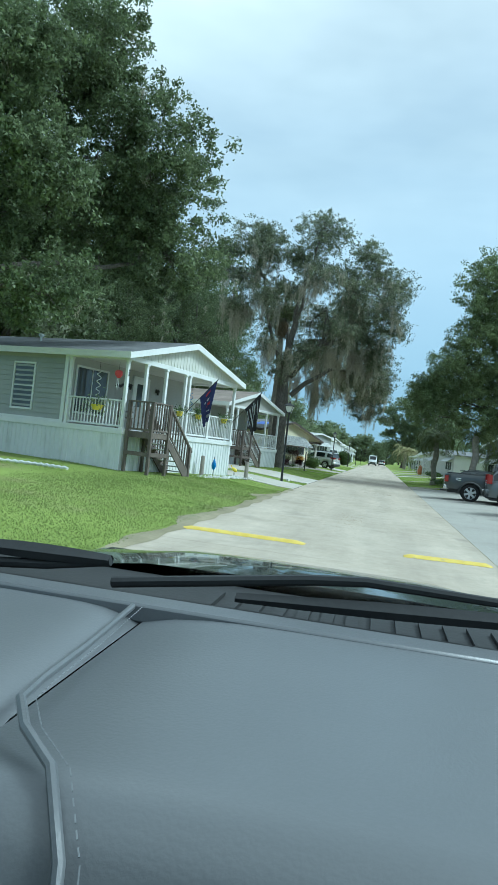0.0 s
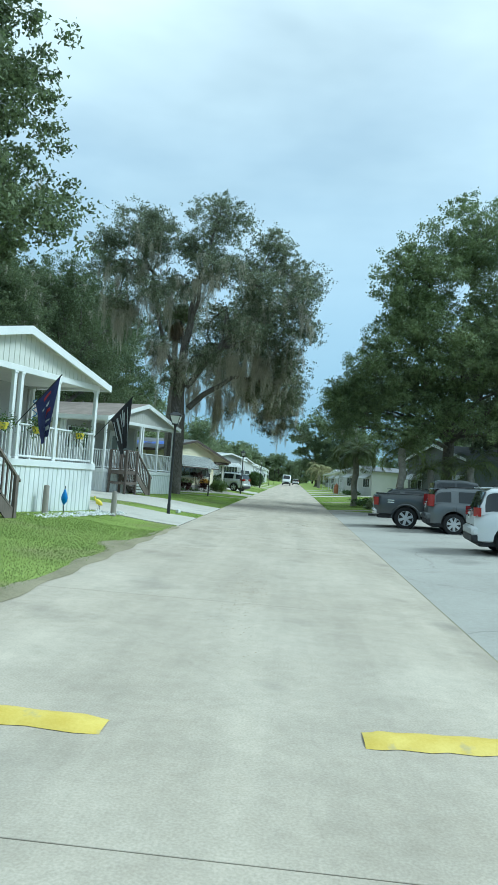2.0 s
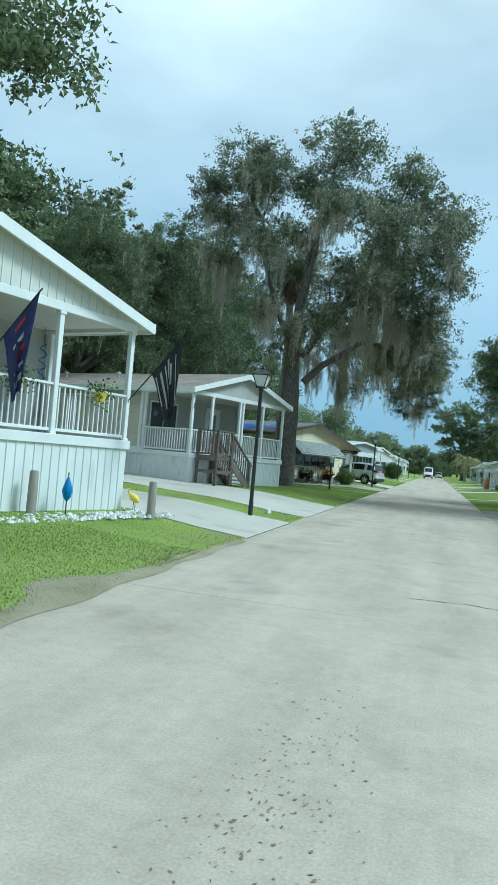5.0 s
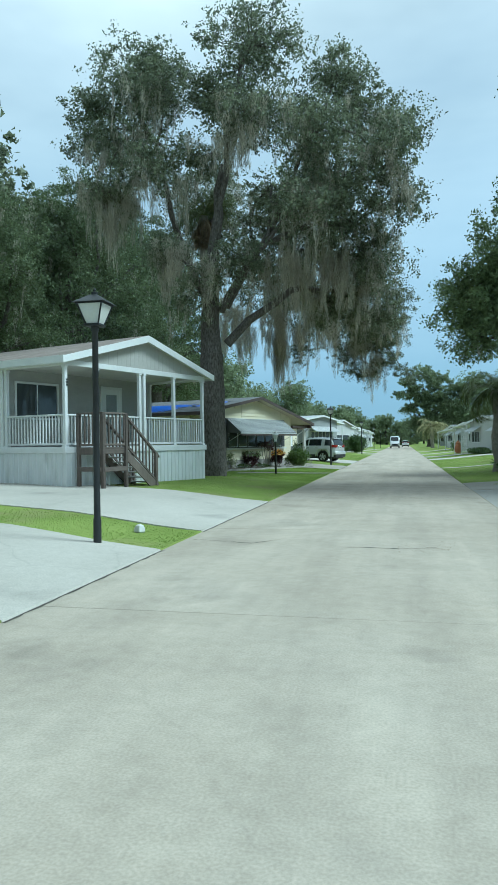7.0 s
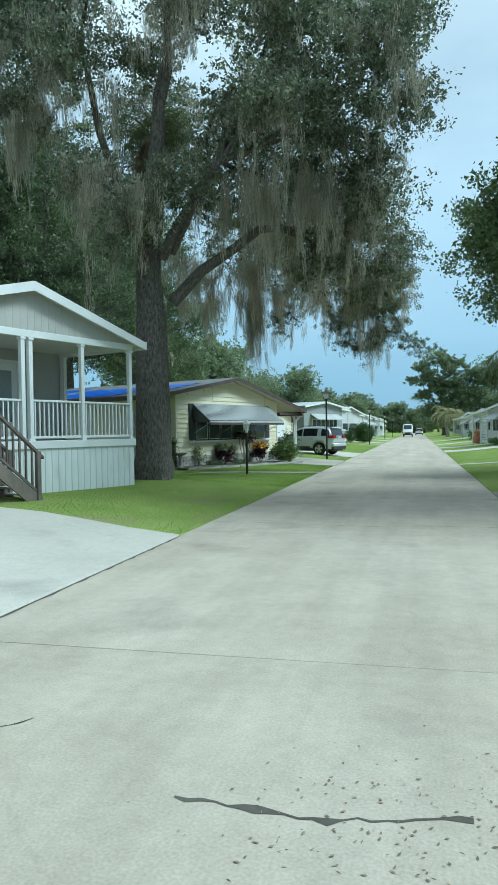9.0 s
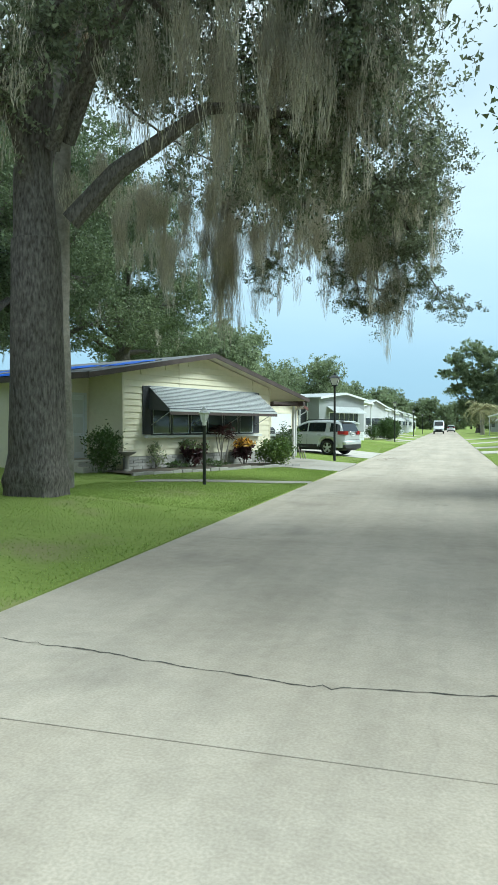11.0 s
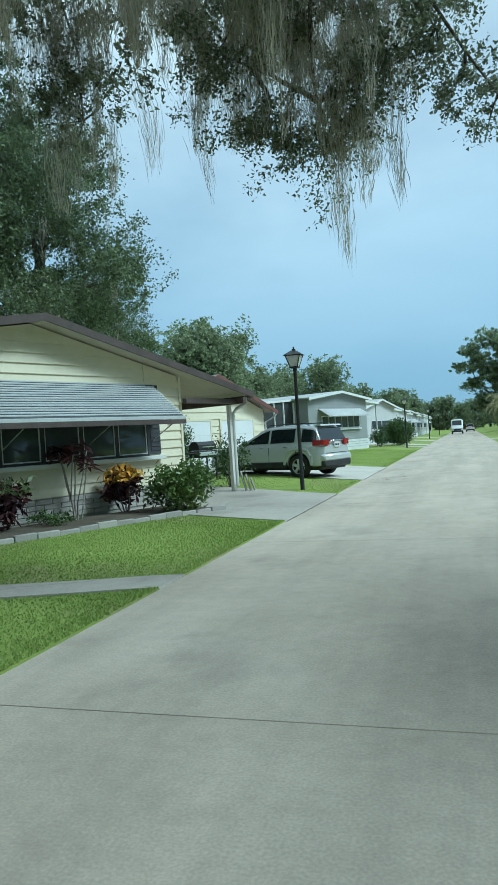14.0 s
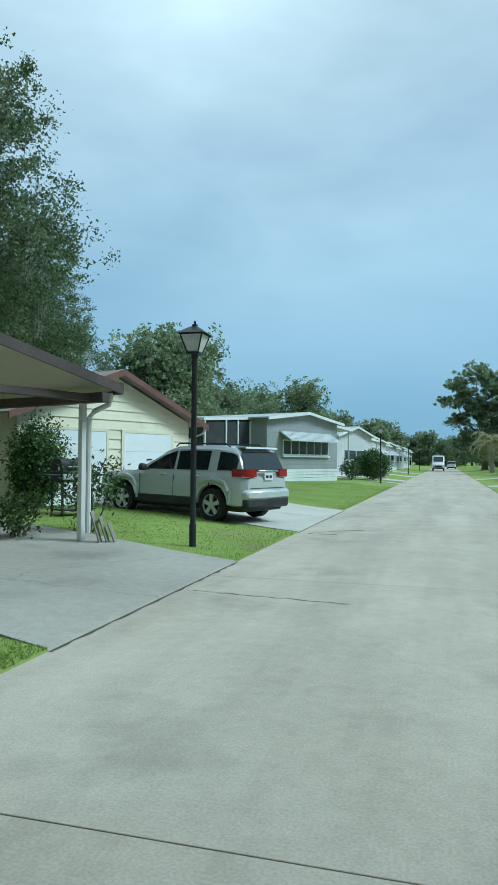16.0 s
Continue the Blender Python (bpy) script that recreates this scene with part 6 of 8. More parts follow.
def park_home(near, ang, W, L, eave, peak, wall, label, carport=0.0, awning=True, porch=0.0, g0=0.15, trim=None, windows=5):
    """A single-storey home farther down the road: gable front, window row with awning, carport."""
    h = thing("park_home", front_frame(near, ang), label, "house", "far park homes")
    trim = trim or M_WHITE
    mid = W / 2
    g = Geo()
    g.prism([(0, g0 - 0.2), (W, g0 - 0.2), (W, eave), (mid, peak - 0.12), (0, eave)], 0, L)
    part("wall", g, wall, h)
    g = Geo()
    lap_wall(g, 0, W, -0.002, g0 + 0.75, eave, 0.2, 0.014)
    lap_side(g, -0.002, 0, L, g0 + 0.75, eave, 0.2, 0.014, -1)
    lap_side(g, W + 0.002, 0, L, g0 + 0.75, eave, 0.2, 0.014, 1)
    part("siding", g, wall, h, smooth=0)
    g = Geo()
    for k in range(4):
        g.box(-0.03, W + 0.03, -0.035, 0, g0 - 0.2 + (0.2 if k else 0) + k * 0.17, g0 + (k + 1) * 0.17 - 0.02)
    part("base_course", g, M_SKIRT, h, "pale block base course")
    for sg in (-1, 1):
        e = mid + sg * (mid + 0.35)
        ze = eave - 0.03
        g = Geo()
        g.prism([(mid, peak), (e, ze), (e, ze - 0.07), (mid, peak - 0.07)], -0.35, L)
        part("roof", g, M_PARKROOF, h, "low pale grey roof slope")
        g = Geo()
        g.prism([(mid, peak - 0.004), (e, ze - 0.004), (e, ze - 0.17), (mid, peak - 0.17)], -0.39, -0.35)
        part("fascia", g, trim, h)
    z0, z1 = g0 + (eave - g0) * 0.43, g0 + (eave - g0) * 0.64
    a, b = W * 0.2, W * 0.85
    wd = (b - a) / windows
    for i in range(windows):
        window_unit(h, a + i * wd + 0.04, a + (i + 1) * wd - 0.04, -0.016, z0, z1, bars=0, rail=False)
    part("window_sill", Geo().box(a - 0.1, b + 0.1, -0.15, -0.016, z0 - 0.17, z0 - 0.08), trim, h)
    if awning:
        g = Geo()
        g.prism([(-0.02, z1 + 0.55), (-0.85, z1 + 0.02), (-0.85, z1 - 0.02), (-0.02, z1 + 0.5)], a - 0.35, b + 0.25, "x")
        aw = part("awning", g, M_AWNSTRIPE, h, "pale aluminium awning")
        for i in range(7):
            y, z = -0.02 - 0.83 * (i + 0.5) / 7, z1 + 0.55 - 0.53 * (i + 0.5) / 7
            part("slat", Geo().box(a - 0.36, b + 0.26, y - 0.03, y + 0.03, z + 0.002, z + 0.03), M_WHITE, aw)
    if carport:
        c0, c1 = W, W + carport
        g = Geo()
        g.prism([(c0, eave + 0.02), (c1, eave - 0.22), (c1, eave - 0.4), (c0, eave - 0.12)], 0.6, L * 0.7)
        cp = part("carport_roof", g, M_WHITE, h, "white carport roof")
        for v in (0.8, L * 0.35, L * 0.68):
            part("carport_post", Geo().box(c1 - 0.2, c1 - 0.12, v, v + 0.08, g0 - 0.2, eave - 0.3), M_WHITE, cp)
    if porch:
        g = Geo()
        g.prism([(-porch, eave - 0.25), (0, eave - 0.02), (0, eave - 0.15), (-porch, eave - 0.4)], 1.0, L * 0.7)
        pr = part("porch_roof", g, M_WHITE, h, "white porch roof")
        part("screen", Geo().box(-porch + 0.1, -porch + 0.14, 1.1, L * 0.68, g0, eave - 0.35).box(-porch + 0.14, 0.0, 1.1, 1.14, g0, eave - 0.3), M_SCREEN, pr, "dark screened porch wall")
        for u in (-porch + 0.1, -porch * 0.55, -porch * 0.3, -0.08):
            part("porch_post", Geo().box(u - 0.03, u + 0.05, 1.02, 1.1, g0 - 0.2, eave - 0.25), M_WHITE, pr)
    return h


M_PARKROOF = surface("pale_metal_roof", (0.36, 0.37, 0.365), (0.45, 0.46, 0.455), 0.5, scale=0.6, fine=10, bump=0.05)
M_PARKGREY = surface("pale_grey_siding", (0.25, 0.262, 0.258), (0.32, 0.332, 0.326), 0.6, scale=0.6, fine=10, bump=0.05)
M_PARKWHITE = surface("off_white_siding", (0.52, 0.52, 0.5), (0.6, 0.6, 0.58), 0.6, scale=0.6, fine=10, bump=0.05)
M_PARKDARK = surface("slate_siding", (0.13, 0.135, 0.14), (0.19, 0.195, 0.2), 0.6, scale=0.6, fine=10, bump=0.05)
park_home((-9.5, 96.2), 20, 8.0, 14, 3.95, 4.42, M_PARKGREY, "pale grey park home with a row of windows and awning", carport=3.4, porch=4.2, windows=6, g0=0.35)
park_home((-8.6, 116), 20, 6.4, 14, 3.7, 4.5, M_PARKWHITE, "white park home with a carport", carport=3.0, windows=2, awning=False)
park_home((-8.8, 134), 20, 6.4, 14, 3.6, 4.2, M_PARKWHITE, "white park home with a carport and awning", carport=3.2, windows=4)
park_home((-8.8, 152), 20, 6.4, 14, 3.6, 4.2, M_PARKGREY, "grey park home far down the road", carport=3.2, windows=4)
park_home((-8.8, 170), 20, 6.4, 14, 3.6, 4.2, M_PARKWHITE, "white park home far down the road", carport=3.2, windows=4)
park_home((-8.8, 188), 20, 6.4, 14, 3.6, 4.2, M_PARKWHITE, "small white park home far down the road", carport=3.2, windows=4)


def right_home(y, x, W, L, eave, peak, wall, label, carport=3.2, lattice=False):
    """A home on the other side: its front faces the road."""
    h = thing("park_home", pose(x, y, 0, 0, 0, -74), label, "house", "far park homes")
    g0 = 0.38
    mid = W / 2
    g = Geo()
    g.prism([(0, g0 - 0.2), (W, g0 - 0.2), (W, eave), (mid, peak - 0.1), (0, eave)], 0, L)
    part("wall", g, wall, h)
    g = Geo()
    lap_wall(g, 0, W, -0.002, g0 + 0.5, eave, 0.2, 0.014)
    lap_side(g, W + 0.002, 0, L, g0 + 0.5, eave, 0.2, 0.014, 1)
    part("siding", g, wall, h, smooth=0)
    for sg in (-1, 1):
        e = mid + sg * (mid + 0.35)
        g = Geo()
        g.prism([(mid, peak), (e, eave - 0.02), (e, eave - 0.1), (mid, peak - 0.08)], -0.35, L)
        part("roof", g, M_GREYROOF, h)
        g = Geo()
        g.prism([(mid, peak - 0.004), (e, eave - 0.024), (e, eave - 0.2), (mid, peak - 0.18)], -0.39, -0.35)
        part("fascia", g, M_WHITE, h)
    for a in (0.6, W - 2.4):
        window_unit(h, a, a + 1.8, -0.016, g0 + 1.0, g0 + 1.9, bars=2, rail=False)
        aw = part("awning", Geo().prism([(-0.02, g0 + 2.4), (-0.75, g0 + 1.95), (-0.75, g0 + 1.9), (-0.02, g0 + 2.34)], a - 0.2, a + 2.0, "x"), M_AWNSTRIPE, h, "pale aluminium awning")
    if carport:
        cp = part("carport_roof", Geo().prism([(0, eave - 0.05), (-carport, eave - 0.3), (-carport, eave - 0.46), (0, eave - 0.2)], -0.5, L * 0.6), M_WHITE, h, "white carport roof")
        for v in (-0.4, 1.6, 3.6):
            part("carport_post", Geo().box(-carport + 0.1, -carport + 0.19, v, v + 0.09, g0 - 0.2, eave - 0.35), M_WHITE, cp)
    if lattice:
        u0, u1, z0, z1 = -1.5, -0.1, g0, eave - 0.25
        lt = part("trellis", Geo().box(u0 - 0.08, u0, -0.3, -0.2, g0 - 0.2, z1 + 0.1).box(u1, u1 + 0.08, -0.3, -0.2, g0 - 0.2, z1 + 0.1).box(u0, u1, -0.3, -0.2, z1, z1 + 0.1), M_WHITE, h, "white diamond trellis")
        for sg in (-1, 1):
            for k in range(-8, 16):
                c = z0 + k * 0.24
                ends = []
                for u in (u0, u1):
                    z = c + (u - u0 if sg > 0 else u1 - u)
                    f = min(max(z, z0), z1)
                    ends.append((u + (f - z) * sg, f))
                (ua, za), (ub, zb_) = ends
                if u0 - 0.01 <= ua < ub - 0.05 and ub <= u1 + 0.01:
                    part("lath", Geo().tube([(ua, -0.25 + 0.014 * sg, za), (ub, -0.25 + 0.014 * sg, zb_)], 0.02, 4), M_WHITE, lt)
    return h


right_home(93, 6.6, 8.0, 12, 3.2, 3.75, M_PARKWHITE, "white park home with a trellis and clipped hedge", lattice=True)
right_home(118, 7.2, 6.8, 12, 3.2, 3.8, M_PARKWHITE, "white park home with a carport across the road")
right_home(138, 7.2, 6.8, 12, 3.2, 3.8, M_PARKWHITE, "white park home far along the other side")
right_home(156, 8.2, 6.8, 12, 3.5, 4.3, M_PARKGREY, "grey park home far along the other side")
right_home(178, 8.2, 6.8, 12, 3.5, 4.3, M_PARKWHITE, "small white park home far along the other side")
right_home(66, 9.5, 9.0, 12, 3.9, 5.0, M_PARKDARK, "dark grey house behind the parked vehicles", carport=0)


# ---- street furniture ----
def street_lamp(x, y, h=3.8, label="black street lamp with a four-sided glass lantern"):
    z0 = gz(x, y) if x < ROAD_L or x > ROAD_R else 0
    t = thing("street_lamp", pose(x, y, z0), label, "street lamp", "street lamps")
    hp = h - 0.55
    part("pole", Geo().lathe([(0.06, -0.3), (0.06, 0.35), (0.05, 0.4), (0.045, hp - 0.1), (0.06, hp - 0.08), (0.06, hp)], 12), M_BLACK, t)
    b, w = 0.1, 0.19
    z1, z2 = hp + 0.02, hp + 0.3
    part("lantern_base", Geo().box(-b - 0.02, b + 0.02, -b - 0.02, b + 0.02, hp - 0.02, z1, 0.008), M_BLACK, t)
    fr = Geo()
    for sx in (-1, 1):
        for sy in (-1, 1):
            fr.tube([(sx * b, sy * b, z1), (sx * w, sy * w, z2)], 0.014, 6)
    fr.box(-w - 0.02, w + 0.02, -w - 0.02, w + 0.02, z2, z2 + 0.02)
    part("lantern_frame", fr, M_BLACK, t)
    for k in range(4):
        g = Geo()
        g.add([(-b, -b, z1), (b, -b, z1), (w, -w, z2), (-w, -w, z2), (-b, -b + 0.008, z1), (b, -b + 0.008, z1), (w, -w + 0.008, z2), (-w, -w + 0.008, z2)],
              [(0, 1, 2, 3), (7, 6, 5, 4), (0, 4, 5, 1), (1, 5, 6, 2), (2, 6, 7, 3), (3, 7, 4, 0)])
        part("lantern_pane", g, M_LANTERN, t, "frosted lantern glass", m=pose(0, 0, 0, 0, 0, 90 * k))
    g = Geo()
    q = w + 0.06
    g.add([(-q, -q, z2 + 0.02), (q, -q, z2 + 0.02), (q, q, z2 + 0.02), (-q, q, z2 + 0.02), (-0.06, -0.06, z2 + 0.15), (0.06, -0.06, z2 + 0.15), (0.06, 0.06, z2 + 0.15), (-0.06, 0.06, z2 + 0.15)],
          [(3, 2, 1, 0), (0, 1, 5, 4), (1, 2, 6, 5), (2, 3, 7, 6), (3, 0, 4, 7), (4, 5, 6, 7)])
    part("cap", g, M_BLACK, t)
    part("finial", Geo().lathe([(0.05, z2 + 0.15), (0.05, z2 + 0.19), (0.015, z2 + 0.2), (0.025, z2 + 0.23), (0.005, z2 + 0.26)], 8), M_BLACK, t)
    return t


lamp = street_lamp(-4.02, 34.6)
for x, y in ((-4.08, 69.98), (-4.1, 105.3), (-4.1, 140.5), (-4.1, 175.5)):
    copy_thing(lamp, pose(x, y, gz(x, y)))


def yard_lamp():
    t = thing("yard_lamp", pose(-5.3, 56.7, gz(-5.3, 56.7)), "slim black yard lamp post with a white lantern", "yard lamp")
    part("pole", Geo().lathe([(0.045, -0.3), (0.042, 1.46), (0.05, 1.47), (0.05, 1.5)], 12), M_BLACK, t)
    part("collar", Geo().lathe([(0.052, 1.5), (0.056, 1.515), (0.05, 1.57), (0.062, 1.58), (0.075, 1.6), (0.07, 1.615)], 12), M_WHITE, t, "white cast collar")
    part("lantern", Geo().lathe([(0.062, 1.615), (0.118, 1.8), (0.12, 1.805)], 6), M_LANTERN, t, "clear six-sided lantern glass")
    part("lantern_cap", Geo().lathe([(0.128, 1.8), (0.152, 1.806), (0.15, 1.822), (0.105, 1.86), (0.07, 1.885), (0.06, 1.9), (0.062, 1.925), (0.045, 1.945), (0.02, 1.955), (0.024, 1.975), (0.004, 2.0)], 12), M_WHITE, t, "white lantern cap with a finial")
    fr = Geo()
    for k in range(6):
        a = k * math.pi / 3
        fr.tube([(0.066 * math.cos(a), 0.066 * math.sin(a), 1.61), (0.124 * math.cos(a), 0.124 * math.sin(a), 1.81)], 0.012, 5)
    part("lantern_frame", fr, M_WHITE, t)


yard_lamp()

stump = thing("wooden_post", pose(-4.95, 30.4, gz(-4.95, 30.4)), "short grey weathered wooden post beside the driveway", "post", "wooden posts")
part("post", Geo().lathe([(0.085, -0.2), (0.085, 0.3), (0.078, 0.72), (0.06, 0.745)], 9), M_GREYWOOD, stump)
copy_thing(stump, pose(-6.3, 28.3, gz(-6.3, 28.3)))


def rock_bed():
    rng = np.random.default_rng(3)
    t = thing("stone_bed", pose(-5.55, 30.6, gz(-5.55, 30.6), 0, 0, 90 - 16), "bed of small white stones along the skirting", "stone bed")
    g = Geo()
    n = 420
    for i in range(n):
        u, v = -3.6 + 4.4 * rng.random(), -0.75 + 0.85 * rng.random()
        if u > 0.2:
            v = -0.7 + 1.6 * rng.random()
        r = rng.uniform(0.025, 0.06)
        q = [(r * math.cos(a) * rng.uniform(0.7, 1.2), r * math.sin(a) * rng.uniform(0.7, 1.2)) for a in (0.3, 1.6, 2.8, 4.1, 5.3)]
        g.add([(u + x, v + y, 0.0) for x, y in q] + [(u + x * 0.55, v + y * 0.55, r * 0.9) for x, y in q], [(0, 1, 6, 5), (1, 2, 7, 6), (2, 3, 8, 7), (3, 4, 9, 8), (4, 0, 5, 9), (5, 6, 7, 8, 9)])
    tagged(part("stones", g, M_ROCK, t, smooth=0), kind="stuff")


rock_bed()


def ornament(name, x, y, kind, label):
    t = thing(name, pose(x, y, gz(x, y)), label, "garden ornament")
    if kind == "bird":
        part("legs", Geo().tube([(-0.03, 0, -0.1), (-0.02, 0.02, 0.3)], 0.01, 5).tube([(0.05, 0, -0.1), (0.03, 0.02, 0.3)], 0.01, 5), M_BLACK, t)
        g = Geo()
        g.tube([(0.16, 0, 0.3), (0.08, 0, 0.36), (-0.05, 0, 0.44), (-0.13, 0, 0.52)], [0.02, 0.1, 0.12, 0.05], 10)
        g.tube([(-0.12, 0, 0.5), (-0.2, 0, 0.58), (-0.19, 0, 0.67), (-0.26, 0, 0.66)], [0.04, 0.03, 0.035, 0.01], 8)
        part("body", g, M_YELLOWPOT, t)
        t.scale = (0.7, 0.7, 0.7)
    else:
        part("stake", Geo().tube([(0, 0, -0.15), (0, 0, 0.75)], 0.012, 6), M_BLACK, t)
        part("body", Geo().lathe([(0.01, 0.22), (0.07, 0.3), (0.1, 0.42), (0.06, 0.55), (0.02, 0.66)], 10), M_BLUEPOT, t)


ornament("bird_ornament", -5.55, 30.9, "bird", "yellow plastic bird ornament in the stone bed")
ornament("stake_ornament", -6.0, 28.95, "stake", "blue garden ornament on a stake")


def hung_pot(near, ang, u, v, z, label, bowl=M_YELLOWPOT, plant=M_SHRUB, seed=1, r=0.14):
    t = thing("flower_pot", front_frame(near, ang) @ pose(u, v, z), label, "flower pot", "porch flower pots")
    part("pot", Geo().lathe([(r * 0.6, -0.16), (r * 0.95, 0.0), (r, 0.02), (r * 0.8, 0.02), (r * 0.7, -0.02)], 12), bowl, t)
    rng = np.random.default_rng(seed)
    p = rng.normal(size=(260, 3)) * np.array([r, r, r * 0.7]) + np.array([0, 0, 0.08])
    p[:90, 2] -= 0.25 * rng.random(90)
    part("leaves", quads("leaves", leaf_quads(rng, p, 0.045), plant), plant, t)


for k, u in enumerate((3.15, 4.5, 6.55)):
    hung_pot(H1, A1, u, -0.12, 2.52, "yellow rail pot with trailing green plant", seed=20 + k)
hung_pot(H1, A1, -0.12, 1.0, 2.35, "green plant hung on the white railing", plant=M_LEAFLIGHT, seed=31, r=0.22)


def wind_spinner(near, ang, u, v, z, label, mat, spiral):
    t = thing("wind_chime", front_frame(near, ang) @ pose(u, v, z), label, "wind chime", "porch hangings")
    part("cord", Geo().tube([(0, 0, 0), (0, 0, -0.35)], 0.005, 4), M_BLACK, t)
    if spiral:
        part("spiral", Geo().tube([(0.07 * math.cos(i * 0.9), 0.07 * math.sin(i * 0.9), -0.35 - i * 0.035) for i in range(24)], 0.014, 5), mat, t)
    else:
        part("pot", Geo().lathe([(0.05, -0.52), (0.13, -0.42), (0.13, -0.3), (0.05, -0.25)], 10), mat, t)
        part("chimes", Geo().tube([(0.03, 0, -0.5), (0.03, 0, -0.9)], 0.012, 5).tube([(-0.03, 0.02, -0.5), (-0.03, 0.02, -0.85)], 0.012, 5), M_WHITE, t)


wind_spinner(H1, A1, 0.31, 1.4, 3.85, "white spiral wind spinner hanging in the porch", M_WHITE, True)
wind_spinner(H1, A1, 0.31, 0.6, 3.85, "red hanging pot with white chimes in the porch", M_PINK, False)
wind_spinner(H1, A1, 6.48, 1.5, 3.85, "blue hanging chime in the porch", M_BLUEPOT, True)


def porch_lamp(near, ang, u, v, z):
    t = thing("wall_lantern", front_frame(near, ang) @ pose(u, v, z), "small black wall lantern beside the porch door", "wall lantern", "wall lanterns")
    part("bracket", Geo().box(-0.04, 0.04, -0.03, 0.0, -0.05, 0.1), M_BLACK, t)
    part("lantern", Geo().lathe([(0.04, -0.14), (0.07, 0.02), (0.085, 0.03), (0.02, 0.09)], 6, (0, -0.1, 0)), M_BLACK, t)


porch_lamp(H1, A1, 3.55, 2.58, 3.35)
porch_lamp(H1, A1, 5.43, 2.58, 3.35)


def porch_chair(near, ang, u, v, z):
    t = thing("porch_chair", front_frame(near, ang) @ pose(u, v, z, 0, 0, 25), "dark slatted porch chair", "chair")
    part("seat", Geo().box(-0.25, 0.25, -0.25, 0.25, 0.4, 0.44, 0.01), M_WOOD, t)
    for x in (-0.22, 0.22):
        for y in (-0.22, 0.22):
            part("leg", Geo().box(x - 0.025, x + 0.025, y - 0.025, y + 0.025, 0, 0.4 if y < 0 else 0.95, 0.005), M_WOOD, t)
    for k in range(5):
        part("slat", Geo().box(-0.2 + k * 0.09, -0.16 + k * 0.09, 0.2, 0.225, 0.44, 0.92, 0.004), M_WOOD, t)
    for x in (-0.25, 0.25):
        part("armrest", Geo().box(x - 0.03, x + 0.03, -0.25, 0.25, 0.62, 0.65, 0.006), M_WOOD, t)


porch_chair(H1, A1, 1.67, 1.2, 1.65)


def wall_decor(near, ang, u, v, z, w, h, label):
    t = thing("wall_decoration", front_frame(near, ang) @ pose(u, v, z), label, "wall decoration", "porch wall decorations")
    part("body", Geo().tube([(-w, 0, 0), (-w * 0.5, -0.02, h * 0.5), (0, -0.02, h * 0.2), (w * 0.5, -0.02, h), (w, 0, h * 0.3)], [0.01, h * 0.35, h * 0.45, h * 0.3, 0.01], 7), M_SHUTTER, t)


wall_decor(H1, A1, 3.03, 2.57, 3.25, 0.32, 0.12, "dark metal wall decoration on the porch")
wall_decor(H1, A1, 3.24, 2.57, 2.75, 0.08, 0.12, "small dark metal wall decoration on the porch")

# low white border edging on the lawn
t_ = thing("lawn_edging", pose(-9.3, 20.1, gz(-9.3, 20.1), 0, 0, 0), "low white scalloped border edging lying on the lawn", "garden edging")
part("edging", Geo().tube([(-1.3 + 0.1 * i, 0.25 * math.sin(i * 0.12), 0.03 + 0.03 * (i % 2)) for i in range(27)], 0.045, 6), M_WHITE, t_)

# plants of the cream house bed
h3m = front_frame(H3, A3)


def h3(u, v, z=0.0):
    p = h3m @ Vector((u, v, 0))
    return (p.x, p.y, gz(p.x, p.y) + z)


M_GLOSSY = surface("glossy_green_leaves", (0.07, 0.12, 0.025), (0.17, 0.23, 0.055), 0.4, scale=2, fine=6, bump=0, vary=0.45, island=True, thin=0.25)
BED_A = Vector((-8.1, 58.4))
BED_D = (Vector((-4.75, 65.5)) - BED_A).normalized()


def bed():
    ang = math.degrees(math.atan2(BED_D.y, BED_D.x))
    t = thing("bed_edging", pose(BED_A.x, BED_A.y, 0, 0, 0, ang), "pale concrete block edging of the planting bed", "garden edging")
    m = Geo().box(0, 0.388, -0.05, 0.05, -0.12, 0.09, 0.012).mesh("block", M_BRICK)
    for i in range(20):
        p = BED_A + BED_D * (i * 0.395)
        part("block", m, M_BRICK, t, m=pose(i * 0.395, 0.04 * math.sin(i * 0.5), gz(p.x, p.y) + 0.02 * math.sin(i * 1.7), 0, 0, 2.5 * math.sin(i * 1.9)))
    g = Geo()
    nrm = Vector((-BED_D.y, BED_D.x))
    rows = []
    for k in (0.06, 0.5, 1.0, 1.6):
        row = []
        for i in range(11):
            p = BED_A + BED_D * (7.8 * i / 10) + nrm * k
            row.append((p.x, p.y, gz(p.x, p.y) + 0.05))
        rows.append(row)
    g.sheet(rows)
    tagged(part("bed_soil", g, surface("bed_mulch", (0.06, 0.05, 0.035), (0.12, 0.1, 0.07), 0.95, fine=18, bump=0.6)), "dark mulch of the planting bed", "planting bed", kind="structure")


def on_lawn(x, y):
    return (x, y, gz(x, y) + 0.02)


